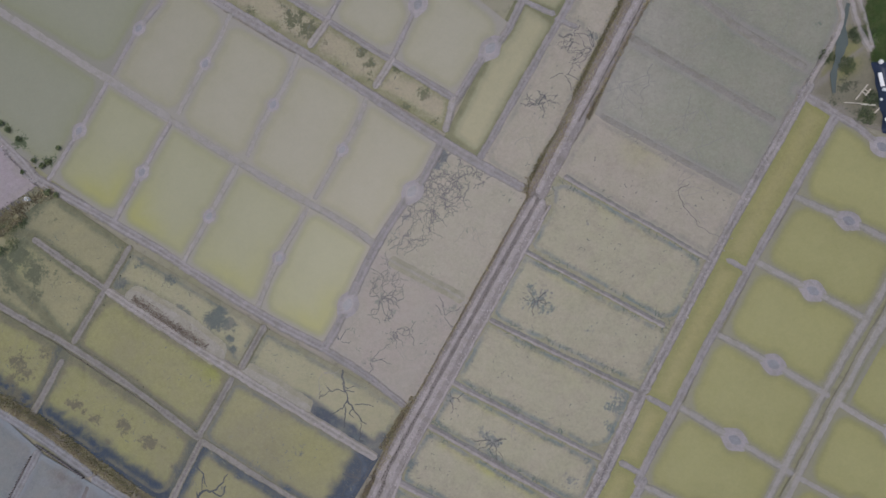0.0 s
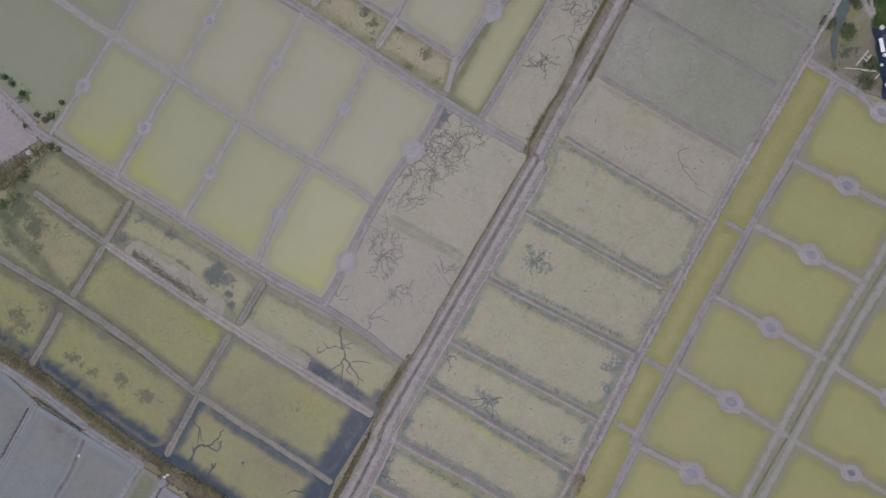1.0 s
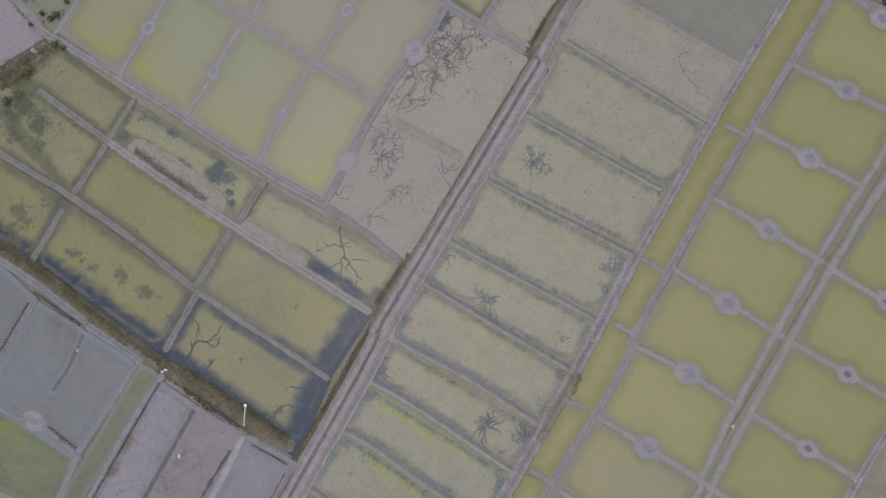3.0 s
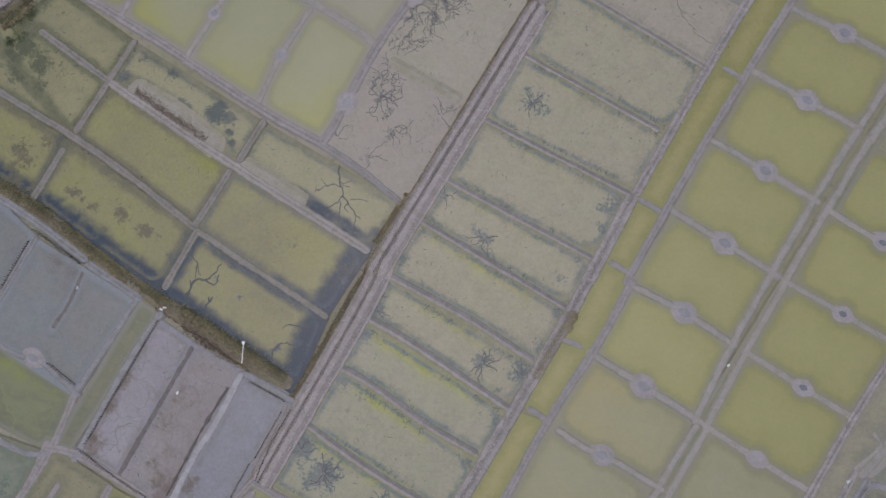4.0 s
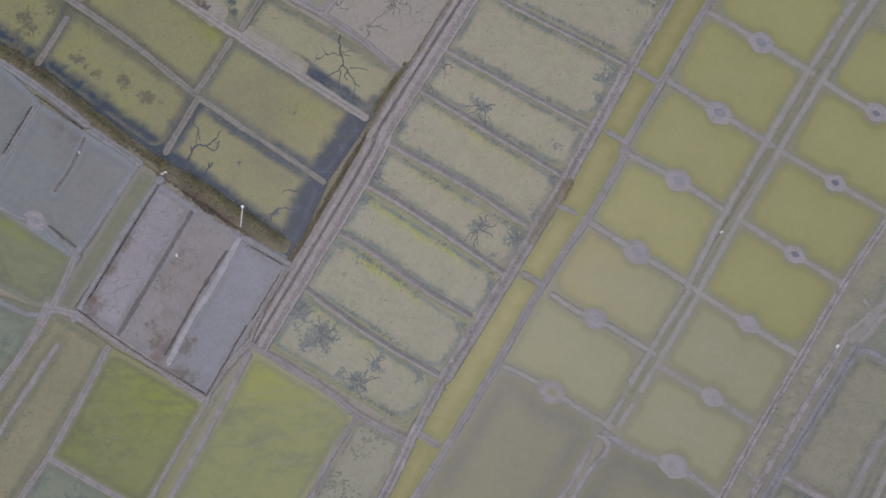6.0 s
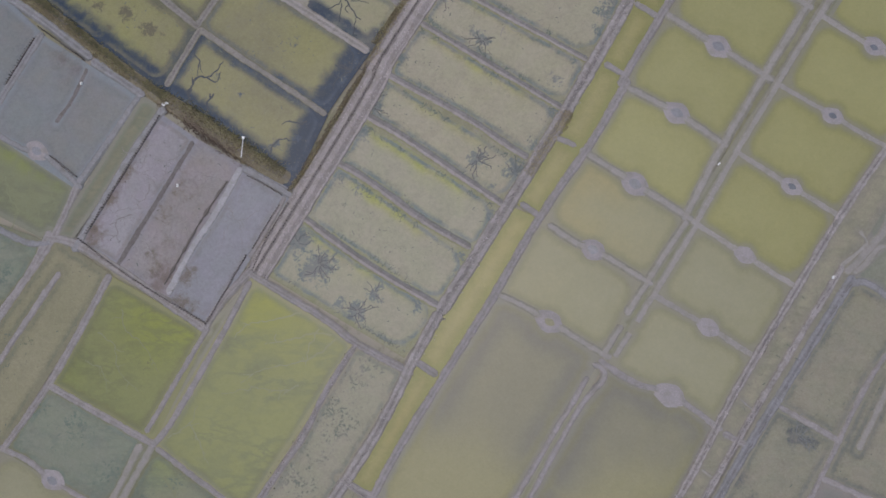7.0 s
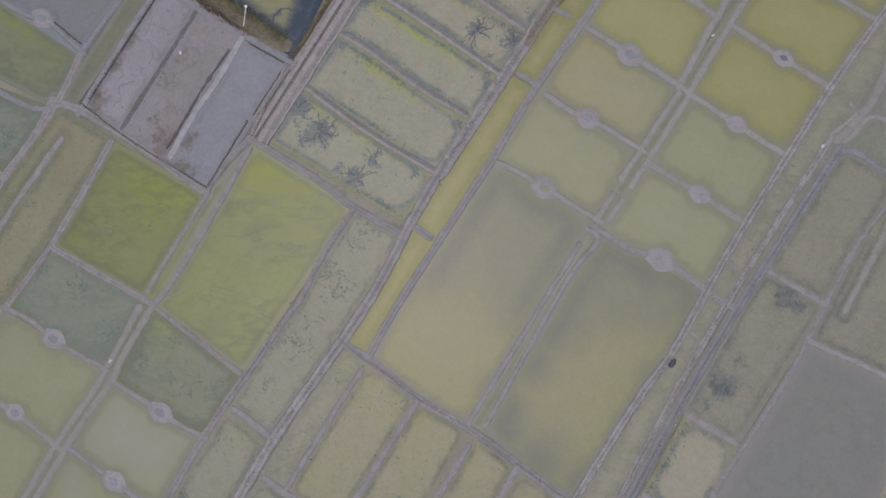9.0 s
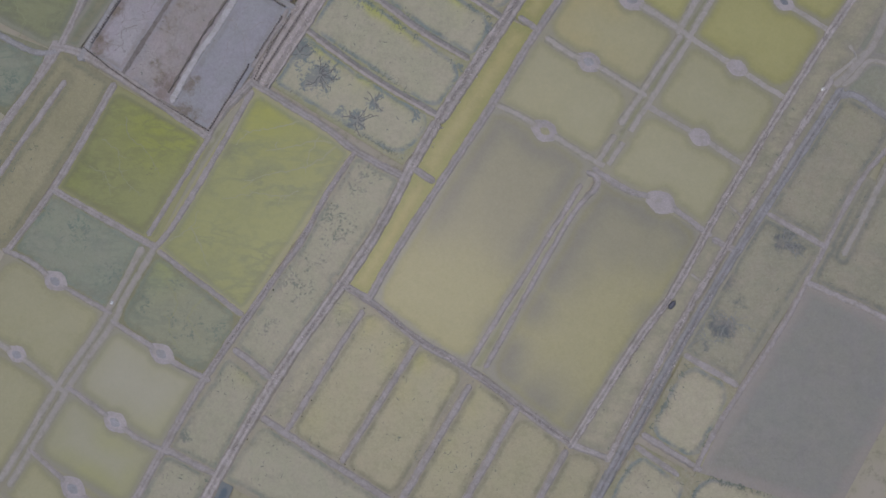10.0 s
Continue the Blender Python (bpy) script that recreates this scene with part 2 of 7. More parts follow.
PANS = {
    # middle, second, rim, stain, glow, mottle, speck, fuzz, gloss, swirl
    "yellow": ((0.253, 0.252, 0.151), (0.24, 0.238, 0.164), (0.228, 0.213, 0.19), (0.06, 0.09, 0.04), (0.265, 0.262, 0.075), 0.25, 0, 0.9, 0.2),
    "paleyellow": ((0.264, 0.252, 0.18), (0.25, 0.239, 0.186), (0.228, 0.213, 0.19), (0.06, 0.09, 0.04), (0.265, 0.262, 0.075), 0.3, 0, 0.9, 0.2),
    "oliveflat": ((0.222, 0.207, 0.136), (0.19, 0.18, 0.112), (0.168, 0.158, 0.106), (0.096, 0.104, 0.072), (0.2, 0.2, 0.05), 1.3, 0.55, 0.9, 0.3),
    "palegreen": ((0.183, 0.175, 0.118), (0.165, 0.158, 0.106), (0.185, 0.178, 0.15), (0.118, 0.135, 0.092), (0.22, 0.25, 0.06), 0.6, 0.05, 0.8, 0.2, 0.6),
    "greypale": ((0.207, 0.212, 0.145), (0.195, 0.201, 0.145), (0.2, 0.192, 0.165), (0.06, 0.08, 0.04), (0.25, 0.25, 0.1), 0.3, 0, 0.9, 0.2),
    "yellowdim": ((0.244, 0.238, 0.168), (0.234, 0.227, 0.17), (0.195, 0.186, 0.15), (0.12, 0.14, 0.09), (0.235, 0.245, 0.07), 0.25, 0, 0.9, 0.2),
    "olivewater": ((0.264, 0.256, 0.109), (0.238, 0.228, 0.111), (0.205, 0.194, 0.145), (0.1, 0.12, 0.1), (0.24, 0.24, 0.05), 0.5, 0, 0.85, 0.2),
    "paleolive": ((0.25, 0.241, 0.142), (0.234, 0.225, 0.156), (0.205, 0.194, 0.15), (0.12, 0.13, 0.1), (0.27, 0.235, 0.11), 0.5, 0, 0.85, 0.2),
    "canal": ((0.25, 0.229, 0.112), (0.243, 0.228, 0.095), (0.19, 0.19, 0.075), (0.06, 0.08, 0.04), (0.262, 0.226, 0.082), 0.8, 0.1, 0.5, 0.2),
    "canal_pale": ((0.268, 0.253, 0.163), (0.255, 0.24, 0.148), (0.11, 0.115, 0.06), (0.07, 0.08, 0.05), (0.25, 0.24, 0.06), 0.6, 0.1, 0.6, 0.25),
    "canal_olive": ((0.215, 0.21, 0.115), (0.2, 0.2, 0.12), (0.21, 0.2, 0.16), (0.09, 0.1, 0.06), (0.23, 0.24, 0.06), 0.6, 0.1, 0.6, 0.25, 0.35),
    "mud": ((0.285, 0.262, 0.21), (0.265, 0.24, 0.195), (0.25, 0.228, 0.19), (0.085, 0.1, 0.1), (0.27, 0.26, 0.08), 1.25, 0.12, 1, 0.45),
    "mudrill": ((0.288, 0.268, 0.215), (0.264, 0.245, 0.195), (0.255, 0.235, 0.2), (0.07, 0.085, 0.1), (0.27, 0.26, 0.08), 1.25, 0.08, 1, 0.45),
    "mudgrey": ((0.265, 0.24, 0.205), (0.24, 0.218, 0.195), (0.245, 0.225, 0.205), (0.1, 0.11, 0.1), (0.25, 0.24, 0.08), 1.25, 0.1, 1, 0.4),
    "mudlight": ((0.274, 0.257, 0.191), (0.254, 0.241, 0.174), (0.186, 0.18, 0.118), (0.092, 0.114, 0.120), (0.265, 0.268, 0.06), 1.4, 0.1, 0.7, 0.4),
    "mudgreen": ((0.257, 0.248, 0.186), (0.236, 0.232, 0.169), (0.18, 0.182, 0.105), (0.085, 0.110, 0.120), (0.262, 0.282, 0.045), 1.25, 0.1, 0.7, 0.35),
    "mudwet": ((0.215, 0.214, 0.167), (0.182, 0.188, 0.146), (0.206, 0.195, 0.18), (0.1, 0.125, 0.1), (0.25, 0.234, 0.212), 1.2, 0.05, 1, 0.2),
    "mudolive": ((0.251, 0.24, 0.172), (0.231, 0.218, 0.158), (0.186, 0.176, 0.142), (0.09, 0.1, 0.075), (0.22, 0.24, 0.05), 1.1, 0.12, 1, 0.3, 0.25),
    "mudyellow": ((0.248, 0.235, 0.15), (0.236, 0.222, 0.152), (0.19, 0.176, 0.142), (0.085, 0.082, 0.055), (0.25, 0.25, 0.06), 1.1, 0.3, 0.5, 0.3),
    "mudspeck": ((0.243, 0.234, 0.176), (0.222, 0.219, 0.16), (0.196, 0.182, 0.138), (0.1, 0.113, 0.1), (0.25, 0.26, 0.05), 1.1, 0.3, 0.8, 0.35),
    "algae": ((0.262, 0.24, 0.168), (0.25, 0.226, 0.152), (0.14, 0.14, 0.07), (0.055, 0.065, 0.03), (0.25, 0.24, 0.06), 1.2, 0.4, 1.3, 0.3),
    "green": ((0.247, 0.231, 0.13), (0.18, 0.17, 0.105), (0.115, 0.115, 0.068), (0.072, 0.082, 0.05), (0.16, 0.19, 0.04), 1.2, 0.5, 0.8, 0.3),
    "greenmud": ((0.247, 0.238, 0.152), (0.221, 0.208, 0.129), (0.135, 0.132, 0.088), (0.05, 0.068, 0.072), (0.22, 0.22, 0.05), 1.2, 0.4, 0.7, 0.3),
    "olive": ((0.224, 0.217, 0.095), (0.186, 0.174, 0.096), (0.115, 0.112, 0.074), (0.105, 0.097, 0.066), (0.2, 0.22, 0.025), 1.3, 0.3, 0.7, 0.25),
    "olive_dark": ((0.221, 0.209, 0.105), (0.172, 0.16, 0.098), (0.118, 0.116, 0.088), (0.045, 0.066, 0.1), (0.2, 0.2, 0.04), 1.2, 0.3, 0.7, 0.2),
    "pink": ((0.265, 0.233, 0.244), (0.242, 0.212, 0.221), (0.251, 0.223, 0.219), (0.15, 0.125, 0.11), (0.2, 0.2, 0.1), 1.25, 0.12, 1, 0.7),
    "grey": ((0.168, 0.184, 0.186), (0.165, 0.162, 0.155), (0.178, 0.198, 0.214), (0.125, 0.108, 0.102), (0.22, 0.23, 0.14), 1.2, 0.05, 1, 0.3),
    "saltgrey": ((0.256, 0.246, 0.264), (0.197, 0.182, 0.19), (0.195, 0.196, 0.216), (0.13, 0.105, 0.085), (0.25, 0.25, 0.2), 1.25, 0.06, 1, 0.6),
    "saltbrown": ((0.246, 0.230, 0.234), (0.190, 0.168, 0.155), (0.204, 0.194, 0.206), (0.12, 0.095, 0.075), (0.25, 0.25, 0.2), 1.3, 0.06, 1, 0.6),
    "saltblue": ((0.208, 0.21, 0.232), (0.183, 0.186, 0.208), (0.189, 0.196, 0.218), (0.12, 0.1, 0.085), (0.25, 0.25, 0.2), 1.2, 0.05, 1, 0.4),
    "limepond": ((0.186, 0.194, 0.112), (0.17, 0.18, 0.108), (0.19, 0.188, 0.145), (0.11, 0.122, 0.085), (0.198, 0.23, 0.05), 0.6, 0.04, 0.8, 0.2, 0.5),
    "bluegreen": ((0.184, 0.197, 0.146), (0.162, 0.178, 0.139), (0.15, 0.15, 0.095), (0.098, 0.128, 0.105), (0.23, 0.25, 0.06), 0.8, 0.05, 1, 0.2, 0.45),
    "vivid": ((0.182, 0.196, 0.078), (0.172, 0.178, 0.078), (0.2, 0.195, 0.1), (0.105, 0.118, 0.06), (0.196, 0.218, 0.034), 0.7, 0.04, 0.8, 0.2, 0.45),
    "vivid_pale": ((0.212, 0.220, 0.094), (0.194, 0.202, 0.088), (0.215, 0.208, 0.12), (0.12, 0.132, 0.085), (0.224, 0.234, 0.046), 0.6, 0.04, 0.8, 0.2, 0.45),
    "pond": ((0.240, 0.227, 0.121), (0.229, 0.216, 0.125), (0.186, 0.178, 0.154), (0.15, 0.15, 0.13), (0.14, 0.137, 0.124), 0.6, 0, 1, 0.2),
    "darkblue": ((0.236, 0.223, 0.166), (0.208, 0.203, 0.152), (0.198, 0.192, 0.15), (0.07, 0.084, 0.094), (0.2, 0.2, 0.1), 1.2, 0.15, 1, 0.25, 0.12),
    "weedy": ((0.168, 0.155, 0.118), (0.135, 0.126, 0.09), (0.19, 0.172, 0.15), (0.055, 0.062, 0.04), (0.165, 0.16, 0.062), 1.3, 0.5, 1, 0.8),
    "sump": ((0.06, 0.085, 0.11), (0.05, 0.07, 0.095), (0.12, 0.13, 0.135), (0.05, 0.05, 0.06), (0.1, 0.1, 0.1), 0.5, 0, 0.3, 0.15),
    "greywater": ((0.182, 0.186, 0.17), (0.19, 0.184, 0.162), (0.216, 0.198, 0.179), (0.12, 0.13, 0.12), (0.2, 0.2, 0.1), 0.8, 0.03, 3, 0.2, 0.12),
    "greenbrine": ((0.166, 0.178, 0.126), (0.186, 0.184, 0.128), (0.14, 0.14, 0.085), (0.095, 0.12, 0.095), (0.2, 0.24, 0.05), 0.8, 0.05, 1, 0.2, 0.5),
}
TIDE = {"oliveflat": 0.5, "greenbrine": 0.6, "saltblue": 0.3, "saltgrey": 0.4, "darkblue": 0.4, "vivid_pale": 0.5, "vivid": 0.55, "limepond": 0.7, "mudspeck": 0.7, "mudyellow": 0.55, "mudlight": 0.85, "mudgreen": 0.9, "mud": 0.25, "mudwet": 0.2, "greenmud": 0.6, "olive": 0.7, "olive_dark": 0.4, "green": 0.5, "canal_olive": 0.3, "grey": 0.2, "bluegreen": 0.75, "palegreen": 0.55}
RING = {"paleyellow": 0.5, "yellow": 0.6, "olivewater": 0.4, "paleolive": 0.4, "yellowdim": 0.7, "greypale": 0.6, "canal": 0.5, "pond": 0.4}
# how strongly the shade beside the dikes is coloured into each pan
SHADE_BAND = {"vivid": 0.65, "vivid_pale": 0.6, "darkblue": 0.65, "paleyellow": 0.4, "yellow": 0.4, "paleolive": 0.62, "olivewater": 0.5, "yellowdim": 0.55, "greypale": 0.2, "pink": 0.0, "saltgrey": 0.2, "saltbrown": 0.2, "saltblue": 0.2, "mudwet": 0.25, "mud": 0.35, "mudrill": 0.25, "mudgrey": 0.25, "weedy": 0.0, "sump": 0.0}
SOFT = {"grey": 0.4, "saltblue": 0.7, "olive_dark": 0.8, "olive": 0.95, "green": 0.75, "greenmud": 0.75, "saltgrey": 0.65, "saltbrown": 0.6, "darkblue": 0.55}
PAN_MATERIALS = {key: pan_material("pan_" + key, *v, tide=TIDE.get(key, 0.0), ring=RING.get(key, 0.0), soft=SOFT.get(key, 1.0), shade_band=SHADE_BAND.get(key, 0.4)) for key, v in PANS.items()}


def clay_material(name, light, dark, spots=0.3, rough=0.75):
    m = Nodes(name)
    mid, fine, grain = m.noise(0.8, 4), m.noise(4.5, 5, 0.7), m.noise(13, 4, 0.75)
    c = m.mix(m.step(mid, 0.35, 0.65), light, dark)
    c = m.mix(m.calc("MULTIPLY", m.step(fine, 0.52, 0.66), spots), c, tuple(v * 0.6 for v in dark))
    c = m.mix(m.calc("MULTIPLY", m.step(m.noise(7.0, 4, 0.7, 0.0, 31.0), 0.52, 0.64), 0.45), c, tuple(min(v * 1.32, 0.8) for v in light))
    c = m.mix(m.calc("MULTIPLY", m.step(m.noise(1.5, 5, 0.65, 0.4, 17.0), 0.46, 0.66), 0.55), c, (dark[0] * 0.80, dark[1] * 0.79, dark[2] * 0.70))
    c = m.scaled(c, m.calc("ADD", 0.68, m.calc("ADD", m.calc("MULTIPLY", grain, 0.58), m.calc("MULTIPLY", m.info(), 0.10))))
    return m.done(c, rough, m.calc("ADD", fine, m.calc("MULTIPLY", grain, 0.4)), 0.03, 0.45)


CLAY = {
    "clay": clay_material("dike_clay", (0.250, 0.231, 0.234), (0.216, 0.200, 0.201)),
    "low": clay_material("drowned_dike_clay", (0.238, 0.222, 0.212), (0.224, 0.210, 0.197), 0.1, 0.5),
    "pale": clay_material("pale_clay", (0.292, 0.268, 0.262), (0.258, 0.234, 0.222), 0.2),
    "wet": clay_material("wet_dike_clay", (0.188, 0.175, 0.160), (0.164, 0.153, 0.138), 0.3, 0.5),
    "brown": clay_material("brown_clay", (0.144, 0.131, 0.131), (0.117, 0.103, 0.100), 0.5),
    "path": clay_material("trodden_path_clay", (0.235, 0.212, 0.212), (0.205, 0.185, 0.182), 0.3),
    "bank": clay_material("bank_earth", (0.178, 0.156, 0.112), (0.138, 0.117, 0.080), 0.8),
    "blue": clay_material("blue_grey_clay", (0.222, 0.217, 0.232), (0.190, 0.187, 0.196), 0.35),
    "salt": clay_material("salt_crusted_clay", (0.315, 0.308, 0.328), (0.268, 0.262, 0.276), 0.2),
    "ridge": clay_material("ridge_clay", (0.268, 0.243, 0.242), (0.236, 0.215, 0.210), 0.3),
    "flat": clay_material("pale_dry_mud", (0.268, 0.250, 0.222), (0.246, 0.229, 0.196), 0.25),
    "weedy": clay_material("weed_edged_clay", (0.220, 0.202, 0.190), (0.186, 0.172, 0.156), 0.6),
    "strip": clay_material("pale_path_clay", (0.310, 0.280, 0.280), (0.265, 0.240, 0.238), 0.35),
    "clods": clay_material("cloddy_clay", (0.298, 0.275, 0.275), (0.230, 0.212, 0.212), 0.45),
}
# the ridge slope's dark tone holds its shadow side as well as its wetness
SLOPE = {key: clay_material("damp_" + key + "_slope", *tones) for key, tones in {
    "clay": ((0.244, 0.222, 0.214), (0.220, 0.203, 0.188)), "low": ((0.214, 0.202, 0.172), (0.200, 0.189, 0.155)), "pale": ((0.245, 0.225, 0.205), (0.215, 0.195, 0.165)),
    "wet": ((0.205, 0.196, 0.170), (0.188, 0.180, 0.155)), "brown": ((0.190, 0.174, 0.174), (0.165, 0.148, 0.144)), "path": ((0.235, 0.212, 0.195), (0.200, 0.180, 0.155)),
    "flat": ((0.252, 0.237, 0.188), (0.236, 0.220, 0.168)), "blue": ((0.188, 0.186, 0.190), (0.160, 0.160, 0.158)), "salt": ((0.255, 0.248, 0.256), (0.222, 0.214, 0.216)), "ridge": ((0.175, 0.170, 0.160), (0.150, 0.152, 0.140)), "ridge_foot": ((0.215, 0.210, 0.135), (0.200, 0.200, 0.110)), "weedy": ((0.168, 0.160, 0.112), (0.128, 0.126, 0.084)), "strip": ((0.255, 0.230, 0.228), (0.225, 0.205, 0.195)), "bank": ((0.185, 0.160, 0.105), (0.135, 0.115, 0.070)), "clods": ((0.225, 0.205, 0.190), (0.190, 0.172, 0.150))}.items()}
# the ridge tones are a darker copy of its clay, for its shaded flank
TRACK = {key: clay_material(key + "_track", tuple(v * 0.88 for v in light), tuple(v * 0.80 for v in dark), 0.7) for key, light, dark in (
    ("clay", (0.264, 0.240, 0.240), (0.232, 0.212, 0.211)), ("pale", (0.280, 0.256, 0.248), (0.250, 0.228, 0.215)), ("path", (0.235, 0.212, 0.212), (0.205, 0.185, 0.182)),
    ("weedy", (0.212, 0.195, 0.188), (0.182, 0.168, 0.156)), ("ridge", (0.222, 0.205, 0.205), (0.192, 0.180, 0.178)), ("clods", (0.282, 0.259, 0.256), (0.222, 0.204, 0.200)), ("blue", (0.222, 0.217, 0.232), (0.190, 0.187, 0.196)), ("bank", (0.190, 0.172, 0.150), (0.155, 0.137, 0.110)))}
PAD_CLAY = clay_material("work_platform_clay", (0.258, 0.236, 0.244), (0.230, 0.212, 0.220), 0.15, 0.5)
POOL = clay_material("platform_pool", (0.152, 0.160, 0.182), (0.122, 0.132, 0.156), 0.2, 0.2)
SILTED = clay_material("platform_silt", (0.216, 0.203, 0.126), (0.180, 0.170, 0.112), 0.5, 0.4)
PUDDLE = clay_material("platform_puddle", (0.212, 0.209, 0.232), (0.180, 0.181, 0.204), 0.2, 0.25)


def plain_material(name, colour, rough=0.6, vary=0.25, scale=6.0):
    m = Nodes(name)
    n = m.noise(scale, 4, 0.65)
    tone = m.calc("ADD", 1 - vary / 2 - 0.06, m.calc("ADD", m.calc("MULTIPLY", n, vary), m.calc("MULTIPLY", m.info(), 0.12)))
    return m.done(m.scaled(colour, tone), rough, n, 0.01, 0.3)


def stuff_material(name, a, b, c, rough=0.85):
    """Tufts and clods: one of three tones for each little piece."""
    m = Nodes(name)
    r = m.island()
    col = m.mix(m.step(r, 0.3, 0.4), a, b)
    col = m.mix(m.step(r, 0.72, 0.8), col, c)
    col = m.mix(m.step(m.noise(0.9, 4, 0.6, 0.4), 0.42, 0.62), col, m.mix(0.5, col, c))
    col = m.mix(m.calc("MULTIPLY", m.step(m.noise(0.55, 4, 0.65, 0.5, 63.0), 0.46, 0.60), 0.7), col, a)
    col = m.scaled(col, m.calc("ADD", 0.7, m.calc("MULTIPLY", m.noise(3.0, 4), 0.6)))
    return m.done(col, rough)


TUFT = stuff_material("bank_tuft", (0.190, 0.150, 0.100), (0.262, 0.232, 0.118), (0.335, 0.300, 0.195))
VERGE = stuff_material("verge_grass", (0.100, 0.096, 0.052), (0.160, 0.150, 0.072), (0.225, 0.208, 0.105))
SHRUB = stuff_material("green_shrub", (0.050, 0.072, 0.036), (0.085, 0.110, 0.048), (0.135, 0.148, 0.070))
GRASS = stuff_material("meadow_grass", (0.050, 0.095, 0.025), (0.075, 0.120, 0.035), (0.110, 0.130, 0.050))
SPECK = stuff_material("stray_weed", (0.105, 0.098, 0.070), (0.140, 0.130, 0.095), (0.085, 0.080, 0.060))
CRUST = stuff_material("dry_weed", (0.150, 0.116, 0.094), (0.205, 0.168, 0.140), (0.118, 0.088, 0.072))
CLOD = stuff_material("clay_clod", (0.215, 0.193, 0.188), (0.290, 0.264, 0.264), (0.430, 0.398, 0.402))
RILL = plain_material("rill_water", (0.066, 0.067, 0.076), 0.25, 0.4)
RILL_DARK = plain_material("pond_rill_water", (0.040, 0.048, 0.060), 0.25, 0.4)
RILL_SALT = plain_material("drained_pan_crack", (0.165, 0.152, 0.152), 0.4, 0.4)
THREAD = plain_material("weed_thread", (0.148, 0.155, 0.080), 0.3, 0.4)
THREAD_PALE = plain_material("pale_weed_thread", (0.172, 0.178, 0.098), 0.3, 0.4)
RILL_WET = plain_material("flooded_rill", (0.142, 0.140, 0.130), 0.3, 0.4)
RILL_FAINT = plain_material("rill_silt", (0.195, 0.180, 0.165), 0.3, 0.4)
FRINGE = plain_material("dark_weed", (0.086, 0.100, 0.086), 0.6, 0.5)
SPLIT = plain_material("dry_split", (0.140, 0.128, 0.128), 0.7, 0.5)
RILL_MURKY = plain_material("murky_rill", (0.125, 0.130, 0.128), 0.3, 0.4)
DARK_STRIP = plain_material("wet_groove", (0.100, 0.088, 0.080), 0.4, 0.5)
STAKE = plain_material("grey_stake_wood", (0.045, 0.038, 0.034), 0.8, 0.5, 20)
WHITE = plain_material("white_paint", (0.78, 0.78, 0.78), 0.4, 0.1)
SACK = plain_material("sack_film", (0.060, 0.064, 0.086), 0.45, 0.4)
TARP = plain_material("blue_tarpaulin", (0.020, 0.030, 0.060), 0.35, 0.4, 3)
PLANK = plain_material("bleached_plank", (0.42, 0.39, 0.33), 0.8, 0.4, 8)
DITCH = plain_material("ditch_water", (0.080, 0.098, 0.092), 0.15, 0.4, 1.0)
DARK = plain_material("dark_plastic", (0.030, 0.035, 0.045), 0.5, 0.3)


# ---- builders ----
def part(name, bm, material, parent=None, label=""):
    me = bpy.data.meshes.new(name)
    bm.to_mesh(me)
    bm.free()
    me.materials.append(material)
    ob = new(name, me)
    if parent is not None:
        ob.parent = parent
    if label:
        ob["label"] = label
    return ob


def from_arrays(name, verts, faces, material, parent=None, smooth=True):
    me = bpy.data.meshes.new(name)
    me.from_pydata(verts, [], faces)
    me.materials.append(material)
    if smooth:
        me.polygons.foreach_set("use_smooth", [True] * len(me.polygons))
    me.update()
    ob = new(name, me)
    if parent is not None:
        ob.parent = parent
    return ob


def glide(points, gap):
    """A smooth line through the control points, with a step of about gap, that never swings past a bend."""
    p = [Vector(q) for q in points]
    p = [p[0] * 2 - p[1]] + p + [p[-1] * 2 - p[-2]]
    line = []
    for i in range(1, len(p) - 2):
        a, b, c, d = p[i - 1:i + 3]
        t1 = max(1e-3, (b - a).length) ** 0.5
        t2 = t1 + max(1e-3, (c - b).length) ** 0.5
        t3 = t2 + max(1e-3, (d - c).length) ** 0.5
        n = max(2, int((c - b).length / gap))
        for k in range(n):
            t = t1 + (t2 - t1) * k / n
            ab, bc, cd = a.lerp(b, t / t1), b.lerp(c, (t - t1) / (t2 - t1)), c.lerp(d, (t - t2) / (t3 - t2))
            line.append(ab.lerp(bc, t / t2).lerp(bc.lerp(cd, (t - t1) / (t3 - t1)), (t - t1) / (t2 - t1)))
    line.append(p[-2])
    return line


def wobble(x, y, scale, seed=0.0):
    return noise.noise((x * scale, y * scale, seed))


